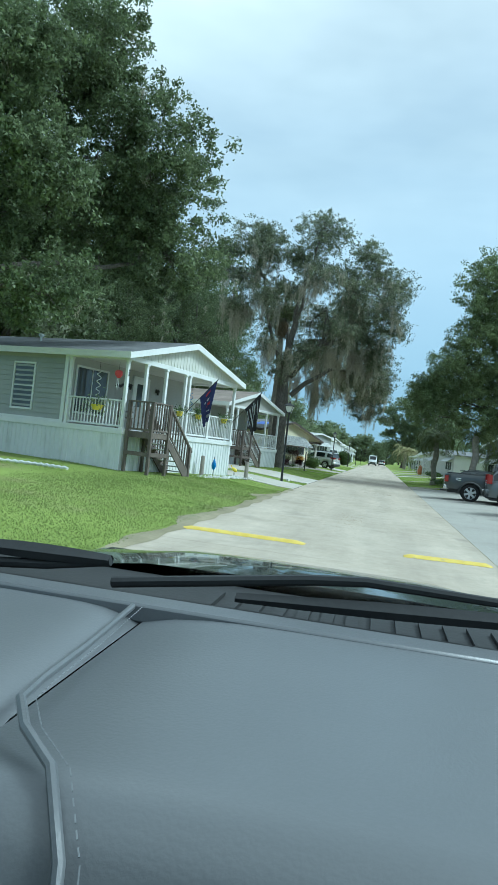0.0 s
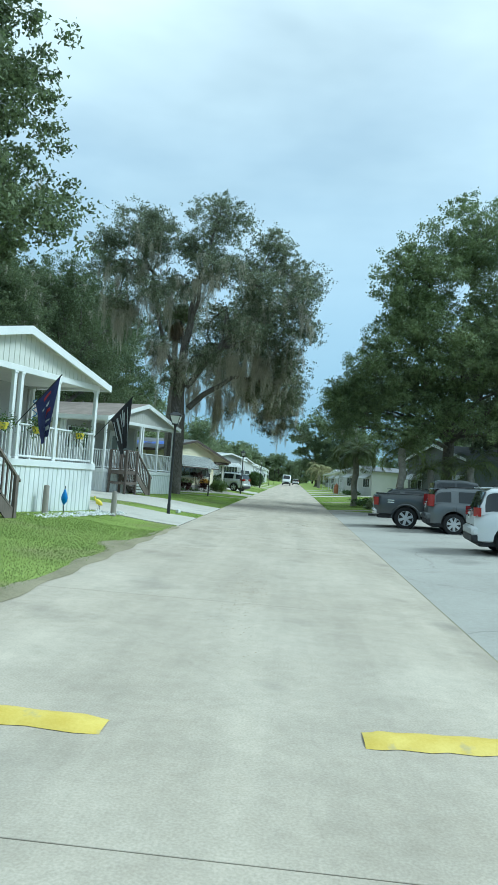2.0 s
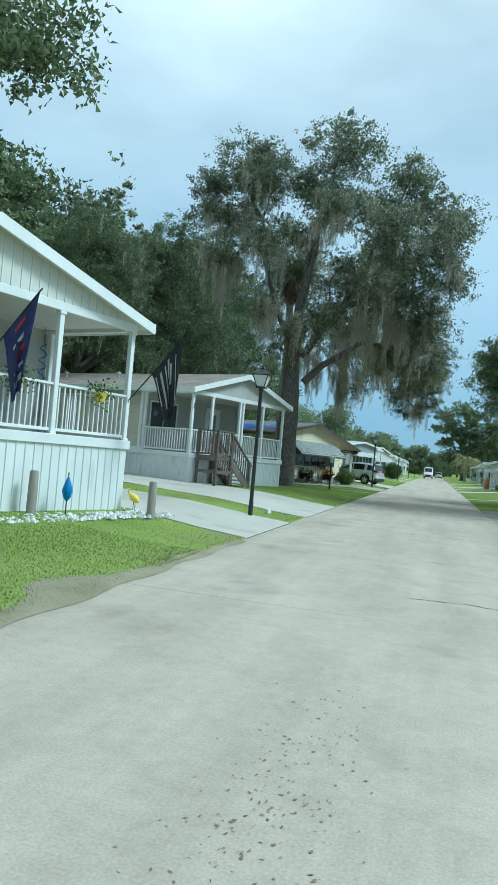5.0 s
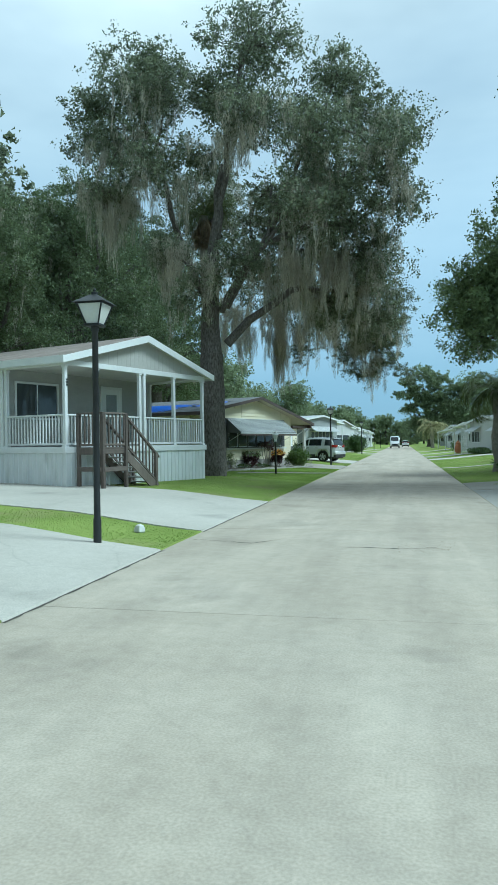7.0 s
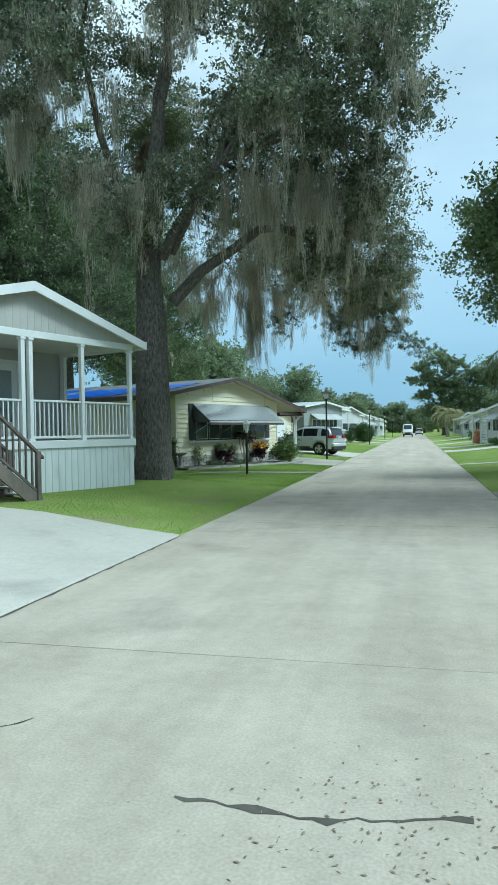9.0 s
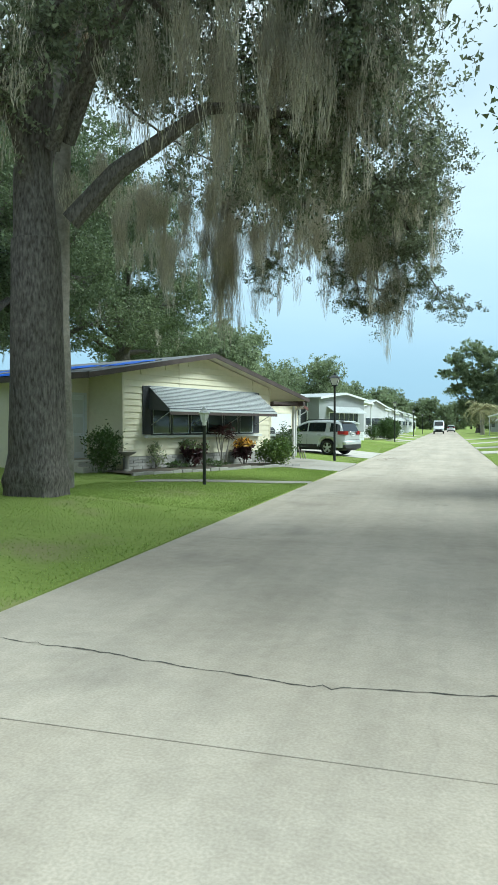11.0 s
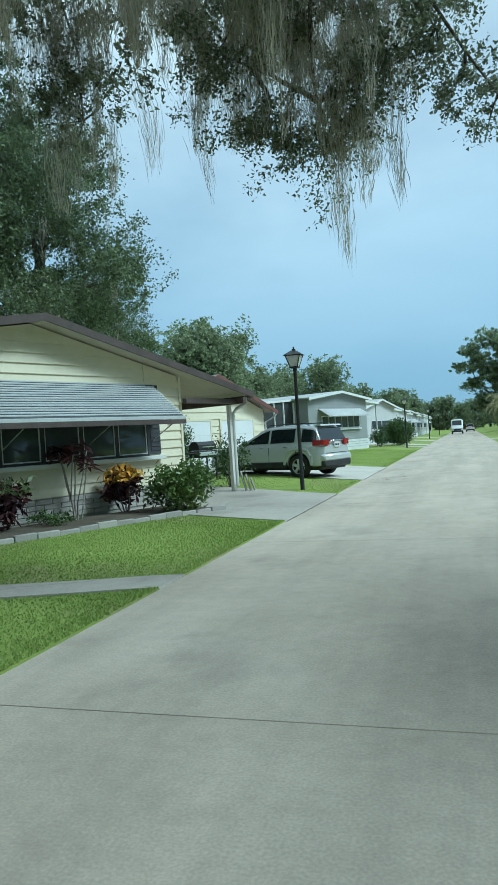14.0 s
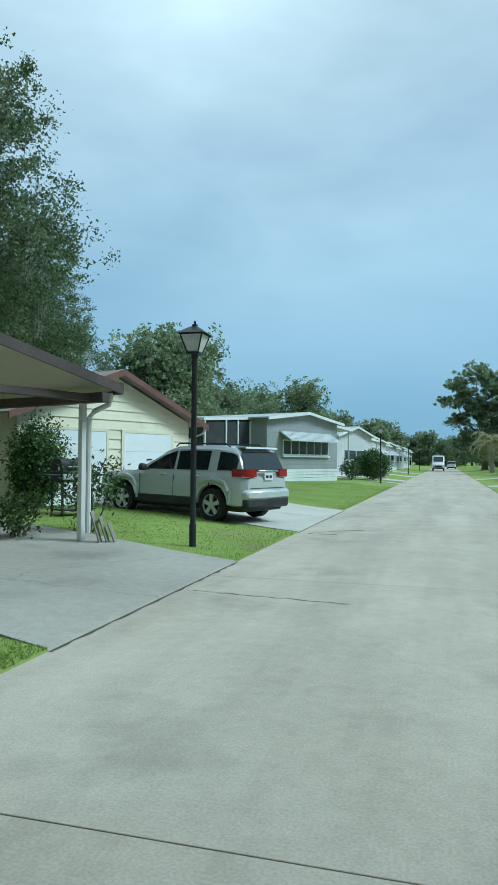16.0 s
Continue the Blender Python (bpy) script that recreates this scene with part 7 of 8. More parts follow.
bed()
shrub("shrub", on_lawn(-8.55, 61.0), (0.42, 0.35, 0.85), 900, 0.05, M_VARIEG, "pale variegated shrub in the planting bed", 2)
shrub("shrub", on_lawn(-7.75, 62.4), (0.5, 0.4, 0.95), 750, 0.075, M_REDLEAF, "dark red-leaved croton shrub in the planting bed", 3, long=2.4, mat2=M_LEAFLIGHT, cut=0.6)
shrub("shrub", on_lawn(-6.62, 64.85), (0.4, 0.36, 0.88), 700, 0.08, M_REDLEAF, "croton shrub with orange top leaves", 5, long=2.4, mat2=M_CROTON, cut=0.66)
shrub("shrub", on_lawn(-5.5, 65.15), (0.72, 0.62, 1.0), 3000, 0.065, M_GLOSSY, "rounded glossy green shrub beside the driveway", 6)
shrub("shrub", on_lawn(-8.05, 61.6), (0.5, 0.4, 0.3), 500, 0.04, M_SHRUB, "low green ground cover in the planting bed", 7)
shrub("shrub", on_lawn(-7.2, 63.0), (0.5, 0.4, 0.3), 500, 0.04, M_SHRUB, "low green ground cover in the planting bed", 8)
shrub("shrub", h3(-0.75, 0.1), (0.6, 0.55, 1.45), 3000, 0.05, M_SHRUB, "dark green shrub beside the entry steps", 9)
shrub("shrub", (-9.3, 73.5, 0.36), (0.75, 0.7, 2.0), 12000, 0.05, M_SHRUB, "tall dark green shrub beside the garage door", 10)
shrub("shrub", h3(10.9, 0.9), (0.6, 0.6, 1.5), 1300, 0.05, M_SHRUB, "thin straggling green shrub beside the carport post", 11)
shrub("shrub", h3(9.6, 1.2), (0.7, 0.5, 0.75), 900, 0.05, M_SHRUB, "low weedy plants beside the carport", 12)


def ti_plant():
    rng = np.random.default_rng(14)
    p = on_lawn(-7.08, 63.7)
    t = thing("ti_plant", pose(*p), "tall dark red ti plant on bare stems", "plant")
    g = Geo()
    q = []
    for k in range(6):
        a = k * 1.05
        e = np.array([0.3 * math.cos(a), 0.3 * math.sin(a), 1.05 + 0.35 * rng.random()])
        part("stem", Geo().tube(limb_path(rng, (0.05 * math.cos(a), 0.05 * math.sin(a), -0.1), e, 0.06, 4), [0.02, 0.018, 0.016, 0.014, 0.012], 6), M_PALMBARK, t)
        for j in range(20):
            b = rng.uniform(0, 6.28)
            d = np.array([math.cos(b), math.sin(b), rng.uniform(-0.5, 0.9)])
            d /= np.linalg.norm(d)
            ln = rng.uniform(0.22, 0.4)
            w = np.cross(d, [0, 0, 1.0])
            w = w / np.linalg.norm(w) * 0.035
            c = e + np.array([0, 0, rng.uniform(-0.15, 0.1)])
            q.append([c, c + d * ln * 0.5 - w, c + d * ln + np.array([0, 0, -0.07]), c + d * ln * 0.5 + w])
    part("leaves", quads("leaves", np.array(q), M_REDLEAF), M_REDLEAF, t)


ti_plant()


def birdbath():
    t = thing("birdbath", pose(*h3(-0.2, -0.35)), "grey concrete pedestal birdbath beside the house corner", "birdbath")
    part("pedestal", Geo().lathe([(0.16, -0.05), (0.15, 0.05), (0.08, 0.12), (0.07, 0.45), (0.1, 0.52)], 12), M_OLDDRIVE, t)
    part("bowl", Geo().lathe([(0.1, 0.52), (0.28, 0.6), (0.3, 0.64), (0.26, 0.63), (0.1, 0.58)], 14), M_OLDDRIVE, t)


birdbath()


def grill():
    p = h3(12.3, 3.1)
    t = thing("barbecue_grill", pose(p[0], p[1], p[2], 0, 0, 60), "black gas barbecue grill on a cart", "grill")
    part("lid", Geo().prism([(-0.26, 0.95), (-0.24, 1.12), (-0.12, 1.22), (0.12, 1.22), (0.24, 1.12), (0.26, 0.95)], -0.35, 0.35, "x"), M_BLACK, t)
    part("firebox", Geo().box(-0.36, 0.36, -0.26, 0.26, 0.72, 0.94, 0.02), M_BLACK, t)
    part("control_panel", Geo().box(-0.36, 0.36, -0.31, -0.26, 0.78, 0.9, 0.01), M_SILVER, t)
    for s in (-1, 1):
        part("side_shelf", Geo().box(s * 0.38, s * 0.72, -0.24, 0.24, 0.86, 0.9, 0.01), M_BLACK, t)
    for x in (-0.33, 0.33):
        for y in (-0.22, 0.22):
            part("leg", Geo().box(x - 0.02, x + 0.02, y - 0.02, y + 0.02, 0.0, 0.72), M_BLACK, t)
    part("handle", Geo().tube([(-0.25, -0.3, 1.05), (0.25, -0.3, 1.05)], 0.014, 6), M_CHROME, t)
    part("base_shelf", Geo().box(-0.33, 0.33, -0.22, 0.22, 0.12, 0.15), M_BLACK, t)


grill()

# far front gardens
shrub("clipped_bush", (-5.0, 109.2, 0.25), (1.15, 1.3, 2.0), 13000, 0.085, M_SHRUB, "dense rounded green bush on the far lawn", 41)
shrub("shrub", (-6.2, 106.6, 0.3), (0.7, 0.7, 1.5), 1400, 0.08, M_SHRUB, "green shrub beside the far carport", 42)
shrub("clipped_hedge", (6.9, 87.5, 0.3), (0.9, 2.6, 0.6), 3600, 0.08, M_SHRUB, "low clipped green hedge in front of a white home", 43, category="hedge")
shrub("shrub", (5.6, 52.4, 0.1), (0.9, 0.8, 0.8), 1600, 0.09, M_VARIEG, "grey-green spiky shrub at the lawn corner", 44, long=3.0)
shrub("shrub", (5.4, 55.0, 0.2), (1.1, 1.4, 0.6), 2600, 0.08, M_SHRUB, "loose green shrubs at the edge of the lawn", 45)
shrub("shrub", (-6.8, 132, 0.2), (1.0, 1.0, 2.0), 1600, 0.12, M_SHRUB, "dark bush beside a far house", 46)
shrub("shrub", (6.4, 104, 0.1), (0.9, 0.9, 1.3), 1200, 0.1, M_SHRUB, "green bush in a far front garden", 47)
pot = thing("garden_urn", pose(5.7, 95.5, 0.3), "terracotta garden urn on the far lawn", "urn")
part("urn", Geo().lathe([(0.2, 0.0), (0.3, 0.25), (0.33, 0.6), (0.2, 0.85), (0.25, 0.95), (0.1, 1.15), (0.02, 1.25)], 12), M_TERRA, pot)
bx_ = thing("utility_box", pose(-6.4, 84.5, gz(-6.4, 84.5), 0, 0, 20), "grey-green utility box on the lawn", "utility box")
part("cabinet", Geo().box(-0.4, 0.4, -0.35, 0.35, -0.1, 0.72, 0.03), M_PARKGREY, bx_)
part("lid", Geo().box(-0.43, 0.43, -0.38, 0.38, 0.72, 0.78, 0.015), M_PARKGREY, bx_)


# ---- vehicles ----
def wheel(parent, x, y, r, w, side, rim_mat=None, spokes=5):
    wh = new("wheel")
    wh.parent = parent
    wh.matrix_basis = pose(x, y, r)
    s = side
    part("tyre", Geo().lathe([(r * 0.66, -w / 2), (r * 0.93, -w / 2), (r, -w * 0.36), (r, w * 0.36), (r * 0.93, w / 2), (r * 0.66, w / 2), (r * 0.66, w * 0.1), (r * 0.66, -w * 0.1), (r * 0.66, -w / 2)], 28, (0, 0, 0), "y", False), M_TYRE, wh)
    g = Geo()
    g.lathe([(r * 0.67, -w * 0.12), (r * 0.67, w * 0.12)], 24, (0, 0, 0), "y")
    part("rim_barrel", g, M_PLASTIC, wh)
    g = Geo()
    o = s * w * 0.42
    for k in range(spokes):
        a = 2 * math.pi * k / spokes + 0.3
        c, d = math.cos(a), math.sin(a)
        t0, t1 = r * 0.1, r * 0.66
        hw0, hw1 = r * 0.1, r * 0.13
        pts = []
        for t, hw in ((t0, hw0), (t1, hw1)):
            for sg in (-1, 1):
                pts.append((t * c - sg * hw * d, t * d + sg * hw * c))
        vs = [(p[0], o + s * 0.012, p[1]) for p in pts] + [(p[0], o - s * 0.03, p[1]) for p in pts]
        g.add(vs, [(0, 1, 3, 2), (4, 6, 7, 5), (0, 4, 5, 1), (2, 3, 7, 6), (0, 2, 6, 4), (1, 5, 7, 3)])
    g.lathe([(r * 0.17, o - s * 0.03), (r * 0.17, o + s * 0.015), (r * 0.1, o + s * 0.022)], 14, (0, 0, 0), "y")
    lip = [(r * 0.69, o - s * 0.04), (r * 0.69, o + s * 0.012), (r * 0.63, o + s * 0.012), (r * 0.62, o - s * 0.04)]
    vs, fs = [], []
    n = 28
    for rr, yy in lip:
        for k in range(n):
            a = 2 * math.pi * k / n
            vs.append((rr * math.cos(a), yy, rr * math.sin(a)))
    for i in range(3):
        for k in range(n):
            fs.append((i * n + k, i * n + (k + 1) % n, (i + 1) * n + (k + 1) % n, (i + 1) * n + k))
    g.add(vs, fs)
    part("rim", g, rim_mat or M_RIM, wh, "alloy rim")
    return wh


def interp(pts, x):
    if x <= pts[0][0]:
        return pts[0][1]
    for (a, b), (c, d) in zip(pts[:-1], pts[1:]):
        if x <= c:
            t = (x - a) / (c - a)
            return b + (d - b) * t
    return pts[-1][1]


def car(name, m, L, W, H, wb, front_over, belt, roof, paint, label, wheel_r=0.36, base=0.3, sill=0.22, tail="wide", group="parked vehicles", clad=None, bed=None, kind="car"):
    """A vehicle, front towards +x, middle of the rear axle span at 0. belt and roof are outlines (x, z) along its length."""
    t = thing(name, m, label, kind, group)
    x0 = -L / 2
    xf, xr = L / 2 - front_over, L / 2 - front_over - wb
    hw = W / 2
    R = wheel_r + 0.07

    def bottom(x):
        z = base
        for c in (xf, xr):
            d = abs(x - c)
            if d < R:
                z = max(z, wheel_r + math.sqrt(R * R - d * d))
        return z
    xs = sorted(set([x0 + L * i / 40 for i in range(41)] + [c + s * R for c in (xf, xr) for s in (-1, 1)] + [c + R * math.cos(k * math.pi / 10) for c in (xf, xr) for k in range(11)]))
    ring = []
    for x in xs:
        zb, zt = bottom(x), interp(belt, x)
        f = 1.0
        e = min(x - x0, L / 2 - x)
        if e < 0.55:
            f = 0.8 + 0.2 * math.sqrt(max(0.0, 1 - (1 - e / 0.55) ** 2))
        w = hw * f
        mid = zb + (zt - zb) * 0.55
        ring.append([(x, -w * 0.9, zb - 0.0), (x, -w * 0.985, zb + 0.03), (x, -w, mid), (x, -w * 0.975, zt - 0.1), (x, -w * 0.93, zt - 0.02), (x, -w * 0.8, zt), (x, 0, zt + 0.015),
                     (x, w * 0.8, zt), (x, w * 0.93, zt - 0.02), (x, w * 0.975, zt - 0.1), (x, w, mid), (x, w * 0.985, zb + 0.03), (x, w * 0.9, zb)])
    g = Geo().sheet(ring)
    n = len(ring[0])
    g.f.append(tuple(range(n)))
    k = (len(ring) - 1) * n
    g.f.append(tuple(range(k, k + n)))
    part("body", g, paint, t, smooth=35)
    # dark underside with wheel wells
    part("underbody", Geo().box(x0 + 0.12, L / 2 - 0.12, -hw * 0.82, hw * 0.82, sill, base + 0.35, 0.03), M_PLASTIC, t)
    # cladding along the sills and bumpers
    if clad:
        for sg in (-1, 1):
            part("sill_trim", Geo().box(xr + R, xf - R, sg * hw * 0.9, sg * (hw + 0.012), base - 0.04, base + 0.16, 0.02), clad, t, "sill trim")
    part("rear_bumper", Geo().box(x0 - 0.06, x0 + 0.25, -hw * 0.88, hw * 0.88, base - 0.04, base + 0.2, 0.05), clad or paint, t)
    part("front_bumper", Geo().box(L / 2 - 0.22, L / 2 + 0.05, -hw * 0.84, hw * 0.84, base, base + 0.3, 0.05), clad or paint, t)
    # greenhouse
    rs = roof[0][0]
    re_ = roof[-1][0]
    gx = sorted(set([rs + (re_ - rs) * i / 24 for i in range(25)] + [p[0] for p in roof]))
    rows = []
    for x in gx:
        zb = interp(belt, x) - 0.02
        zt = max(zb, interp(roof, x))
        q = min(1.0, (zt - zb) / 0.5)
        w0 = hw * 0.93
        w1 = hw * (0.93 - 0.17 * q)
        rows.append([(x, -w0, zb), (x, -w1 - 0.005, max(zb, zt - 0.07 * q)), (x, -w1 * 0.9, zt), (x, 0, zt + 0.03 * q), (x, w1 * 0.9, zt), (x, w1 + 0.005, max(zb, zt - 0.07 * q)), (x, w0, zb)])
    g = Geo().sheet(rows)
    n = 7
    g.f.append(tuple(range(n)))
    k = (len(rows) - 1) * n
    g.f.append(tuple(range(k, k + n)))
    part("cabin", g, paint, t, smooth=30)

    # side glass, cut to the cabin outline
    def side_pane(a, b, sg):
        nn = 8
        lo, hi = [], []
        for i in range(nn + 1):
            x = a + (b - a) * i / nn
            zb = interp(belt, x) + 0.03
            zt = interp(roof, x) - 0.11
            zt = max(zt, zb + 0.01)
            zbase, ztop = interp(belt, x) - 0.02, interp(roof, x)
            q = min(1.0, max(0.05, (ztop - zbase) / 0.5))

            def yy(z):
                f = min(1.0, max(0.0, (z - zbase) / max(0.05, ztop - 0.07 * q - zbase)))
                return hw * (0.93 - 0.17 * q * f) + 0.012
            lo.append((x, sg * yy(zb), zb))
            hi.append((x, sg * yy(zt), zt))
        part("side_window", Geo().sheet([lo, hi]), M_CARGLASS, t, "dark side glass")
    return t, xf, xr, hw, side_pane, x0


def finish_car(t, xf, xr, hw, panes, side_pane, x0, L, wheel_r, tail_z, tail_h, rear_glass, front_glass, spokes=5, rails=None, handles=(), plate=True, mirror=None, rim=None, tail_w=0.3, tail_wrap=0.3):
    for a, b in panes:
        for sg in (-1, 1):
            side_pane(a, b, sg)
    for c in (xf, xr):
        for sg in (-1, 1):
            wheel(t, c, sg * (hw - 0.115), wheel_r, 0.23, sg, rim, spokes)
    for sg in (-1, 1):
        g = Geo()
        y1 = sg * (hw * 0.8 + 0.03)
        g.prism([(x0 - 0.02, y1 - sg * tail_w), (x0 - 0.02, y1 - sg * 0.02), (x0 + 0.06, sg * (hw * 0.9 + 0.022)), (x0 + tail_wrap, sg * (hw * 0.98 + 0.012)), (x0 + tail_wrap, sg * (hw * 0.9)), (x0 + 0.12, sg * (hw * 0.7)), (x0 + 0.12, y1 - sg * tail_w)], tail_z, tail_z + tail_h, "z")
        part("tail_light", g, M_TAIL, t, "red tail light")
        if mirror:
            part("side_mirror", Geo().lathe([(0.03, -0.09), (0.085, -0.06), (0.09, 0.05), (0.05, 0.09)], 10, (mirror[0], sg * (hw + 0.11), mirror[1]), "x").tube([(mirror[0], sg * hw * 0.9, mirror[1] - 0.05), (mirror[0], sg * (hw + 0.08), mirror[1] - 0.02)], 0.025, 6), M_PLASTIC, t)
        for hx, hz in handles:
            part("door_handle", Geo().box(hx - 0.1, hx + 0.1, sg * (hw + 0.0), sg * (hw + 0.035), hz - 0.018, hz + 0.018, 0.01), M_CHROME, t)
    for nm, q in (("rear_window", rear_glass), ("windscreen", front_glass)):
        if q:
            (xa, za, wa), (xb, zb, wb_) = q
            part(nm, Geo().sheet([[(xa, -wa, za), (xa, 0, za + 0.01), (xa, wa, za)], [(xb, -wb_, zb), (xb, 0, zb + 0.015), (xb, wb_, zb)]]), M_CARGLASS, t, "dark car glass")
    if plate:
        p = part("number_plate", Geo().box(x0 - 0.035, x0 - 0.012, -0.16, 0.16, tail_z - 0.08, tail_z + 0.08, 0.004), M_WHITE, t, "plate with plain dark bars")
        part("plate_bars", Geo().box(x0 - 0.04, x0 - 0.035, -0.12, -0.02, tail_z - 0.03, tail_z + 0.03).box(x0 - 0.04, x0 - 0.035, 0.02, 0.12, tail_z - 0.03, tail_z + 0.03), M_PLASTIC, p)
    if rails:
        for sg in (-1, 1):
            part("roof_rail", Geo().tube([(rails[0], sg * hw * 0.66, rails[2] - 0.03), (rails[0] + 0.1, sg * hw * 0.66, rails[2] + 0.05), (rails[1] - 0.1, sg * hw * 0.66, rails[2] + 0.05), (rails[1], sg * hw * 0.66, rails[2] - 0.03)], 0.018, 6), M_PLASTIC, t)


def suv(name, m, paint, label, tail=(1.02, 0.17, 0.32, 0.32), clad=M_PLASTIC, spokes=5, H=1.69, flares=False):
    L, W, wb, fo = 4.7, 1.85, 2.86, 0.95
    belt = [(-2.35, 0.98), (-2.3, 1.02), (-2.05, 1.1), (-1.9, 1.12), (0.7, 1.09), (0.95, 1.09), (1.5, 1.06), (2.05, 1.01), (2.24, 0.94), (2.35, 0.78)]
    roof = [(-2.3, 1.03), (-2.2, 1.3), (-2.06, H - 0.12), (-1.95, H - 0.05), (-1.5, H - 0.01), (-0.7, H), (-0.2, H - 0.03), (0.12, H - 0.13), (0.98, 1.08)]
    t, xf, xr, hw, sp, x0 = car(name, m, L, W, H, wb, fo, belt, roof, paint, label, 0.37, 0.36, 0.24, clad=clad)
    finish_car(t, xf, xr, hw, ((-2.1, -1.56), (-1.3, -0.34), (-0.26, 0.6)), sp, x0, L, 0.37, tail[0], tail[1], ((-2.285, 1.14, 0.76), (-2.1, H - 0.12, 0.66)), ((0.93, 1.14, 0.7), (0.2, H - 0.16, 0.62)),
               spokes, (-1.75, -0.1, H), ((-1.0, 1.0), (0.0, 1.0)), True, (0.6, 1.16), tail_w=tail[2], tail_wrap=tail[3])
    part("bumper_cover", Geo().box(x0 - 0.075, x0 + 0.3, -hw * 0.9, hw * 0.9, 0.5, 0.74, 0.06), paint, t)
    part("tailgate_seam", Geo().box(x0 - 0.012, x0 + 0.02, -hw * 0.7, hw * 0.7, 0.76, 0.772), M_PLASTIC, t)
    part("tailgate_trim", Geo().box(x0 - 0.03, x0 + 0.02, -hw * 0.42, hw * 0.42, tail[0] + 0.1, tail[0] + 0.15, 0.01), M_CHROME, t)
    part("rear_wiper", Geo().tube([(-2.3, 0.0, 1.15), (-2.28, 0.4, 1.19)], 0.012, 6), M_PLASTIC, t)
    part("rear_spoiler", Geo().prism([(-2.2, H - 0.05), (-1.9, H - 0.03), (-1.9, H + 0.0), (-2.16, H - 0.01)], -hw * 0.66, hw * 0.66), paint, t)
    for sg in (-1, 1):
        part("headlight", Geo().prism([(2.3, sg * hw * 0.62), (2.34, sg * hw * 0.74), (2.1, sg * hw * 0.99), (1.85, sg * (hw * 0.985 + 0.01)), (1.9, sg * hw * 0.9), (2.15, sg * hw * 0.6)], 0.78, 0.94, "z"), M_LANTERN, t, "clear headlight")
        for xd in (-1.38, -0.3, 0.8):
            part("door_seam", Geo().box(xd - 0.005, xd + 0.005, sg * (hw * 0.985), sg * (hw + 0.003), 0.5, 1.0), M_PLASTIC, t)
        for c in (xf, xr):
            if flares:
                # squared arches
                arch = [(c - 0.53, 0.42), (c - 0.5, 0.7), (c - 0.36, 0.87), (c - 0.15, 0.93), (c + 0.15, 0.93), (c + 0.36, 0.87), (c + 0.5, 0.7), (c + 0.53, 0.42)]
                part("fender_flare", Geo().tube([(x, sg * (hw - 0.015), z) for x, z in arch], 0.06, 6), paint, t)
    return t


suv("suv", pose(-6.08, 75.1, 0.17, 0, -1.0, 180 - 21), M_CARSILVER, "silver sport utility car parked on the driveway", flares=True)
suv("suv", pose(7.66, 35.6, 0.15, 0, -1.5, -5), M_CARMID, "dark grey compact sport utility car in the lot", tail=(0.98, 0.42, 0.1, 0.2), spokes=7, H=1.64)
suv("suv", pose(7.45, 28.3, 0.13, 0, -1.5, -6), M_CARWHITE, "white sport utility car in the lot", tail=(1.0, 0.22, 0.08, 0.14), H=1.76)


def pickup(m, label):
    L, W, H, wb, fo = 5.9, 2.0, 1.98, 3.7, 1.0
    belt = [(-2.95, 1.26), (-2.9, 1.32), (-0.9, 1.34), (-0.8, 1.28), (1.0, 1.26), (1.6, 1.2), (2.7, 1.12), (2.95, 0.9)]
    roof = [(-0.75, 1.24), (-0.68, H - 0.12), (-0.5, H - 0.03), (0.4, H), (0.9, H - 0.08), (1.55, 1.23)]
    t, xf, xr, hw, sp, x0 = car("pickup_truck", m, L, W, H, wb, fo, belt, roof, M_CARGREY, label, 0.43, 0.55, 0.4, clad=M_CHROME, kind="pickup truck")
    finish_car(t, xf, xr, hw, ((-0.6, 0.05), (0.15, 1.0)), sp, x0, L, 0.43, 0.9, 0.3, ((-0.765, 1.32, 0.72), (-0.7, H - 0.14, 0.66)), ((1.5, 1.29, 0.78), (0.96, H - 0.12, 0.66)), 6, None, ((-0.55, 1.08), (0.3, 1.08)), True, (1.1, 1.3), tail_w=0.02, tail_wrap=0.16)
    part("bed_liner", Geo().box(x0 + 0.1, -0.85, -hw * 0.74, hw * 0.74, 1.22, 1.362, 0.01), M_PLASTIC, t, "black bed cover")
    for sg in (-1, 1):
        part("fender_flare", Geo().tube([(xr + 0.53 * math.cos(a), sg * (hw + 0.0), 0.41 + 0.53 * math.sin(a)) for a in [math.pi * k / 12 for k in range(13)]], 0.05, 6), M_CARGREY, t)
        for z in (1.0, 1.08):
            part("badge_bar", Geo().box(x0 + 0.5, x0 + 0.75, sg * (hw - 0.01), sg * (hw + 0.012), z, z + 0.04), M_CHROME, t)
    part("tow_hitch", Geo().box(x0 - 0.2, x0 + 0.1, -0.05, 0.05, 0.42, 0.5, 0.01), M_PLASTIC, t)
    return t


pickup(pose(6.6, 37.7, 0.1, 0, -1.5, -5), "dark grey pickup truck with chrome bumper in the lot")
suv("suv", pose(7.5, 46.4, 0.06, 0, -1.5, -6), M_CARGREY, "black sport utility car beyond the pickup", tail=(1.0, 0.22, 0.1, 0.14), H=1.55)
pickup(pose(13.6, 41.5, 0.19, 0, 0, 174), "dark pickup truck at the far side of the lot")


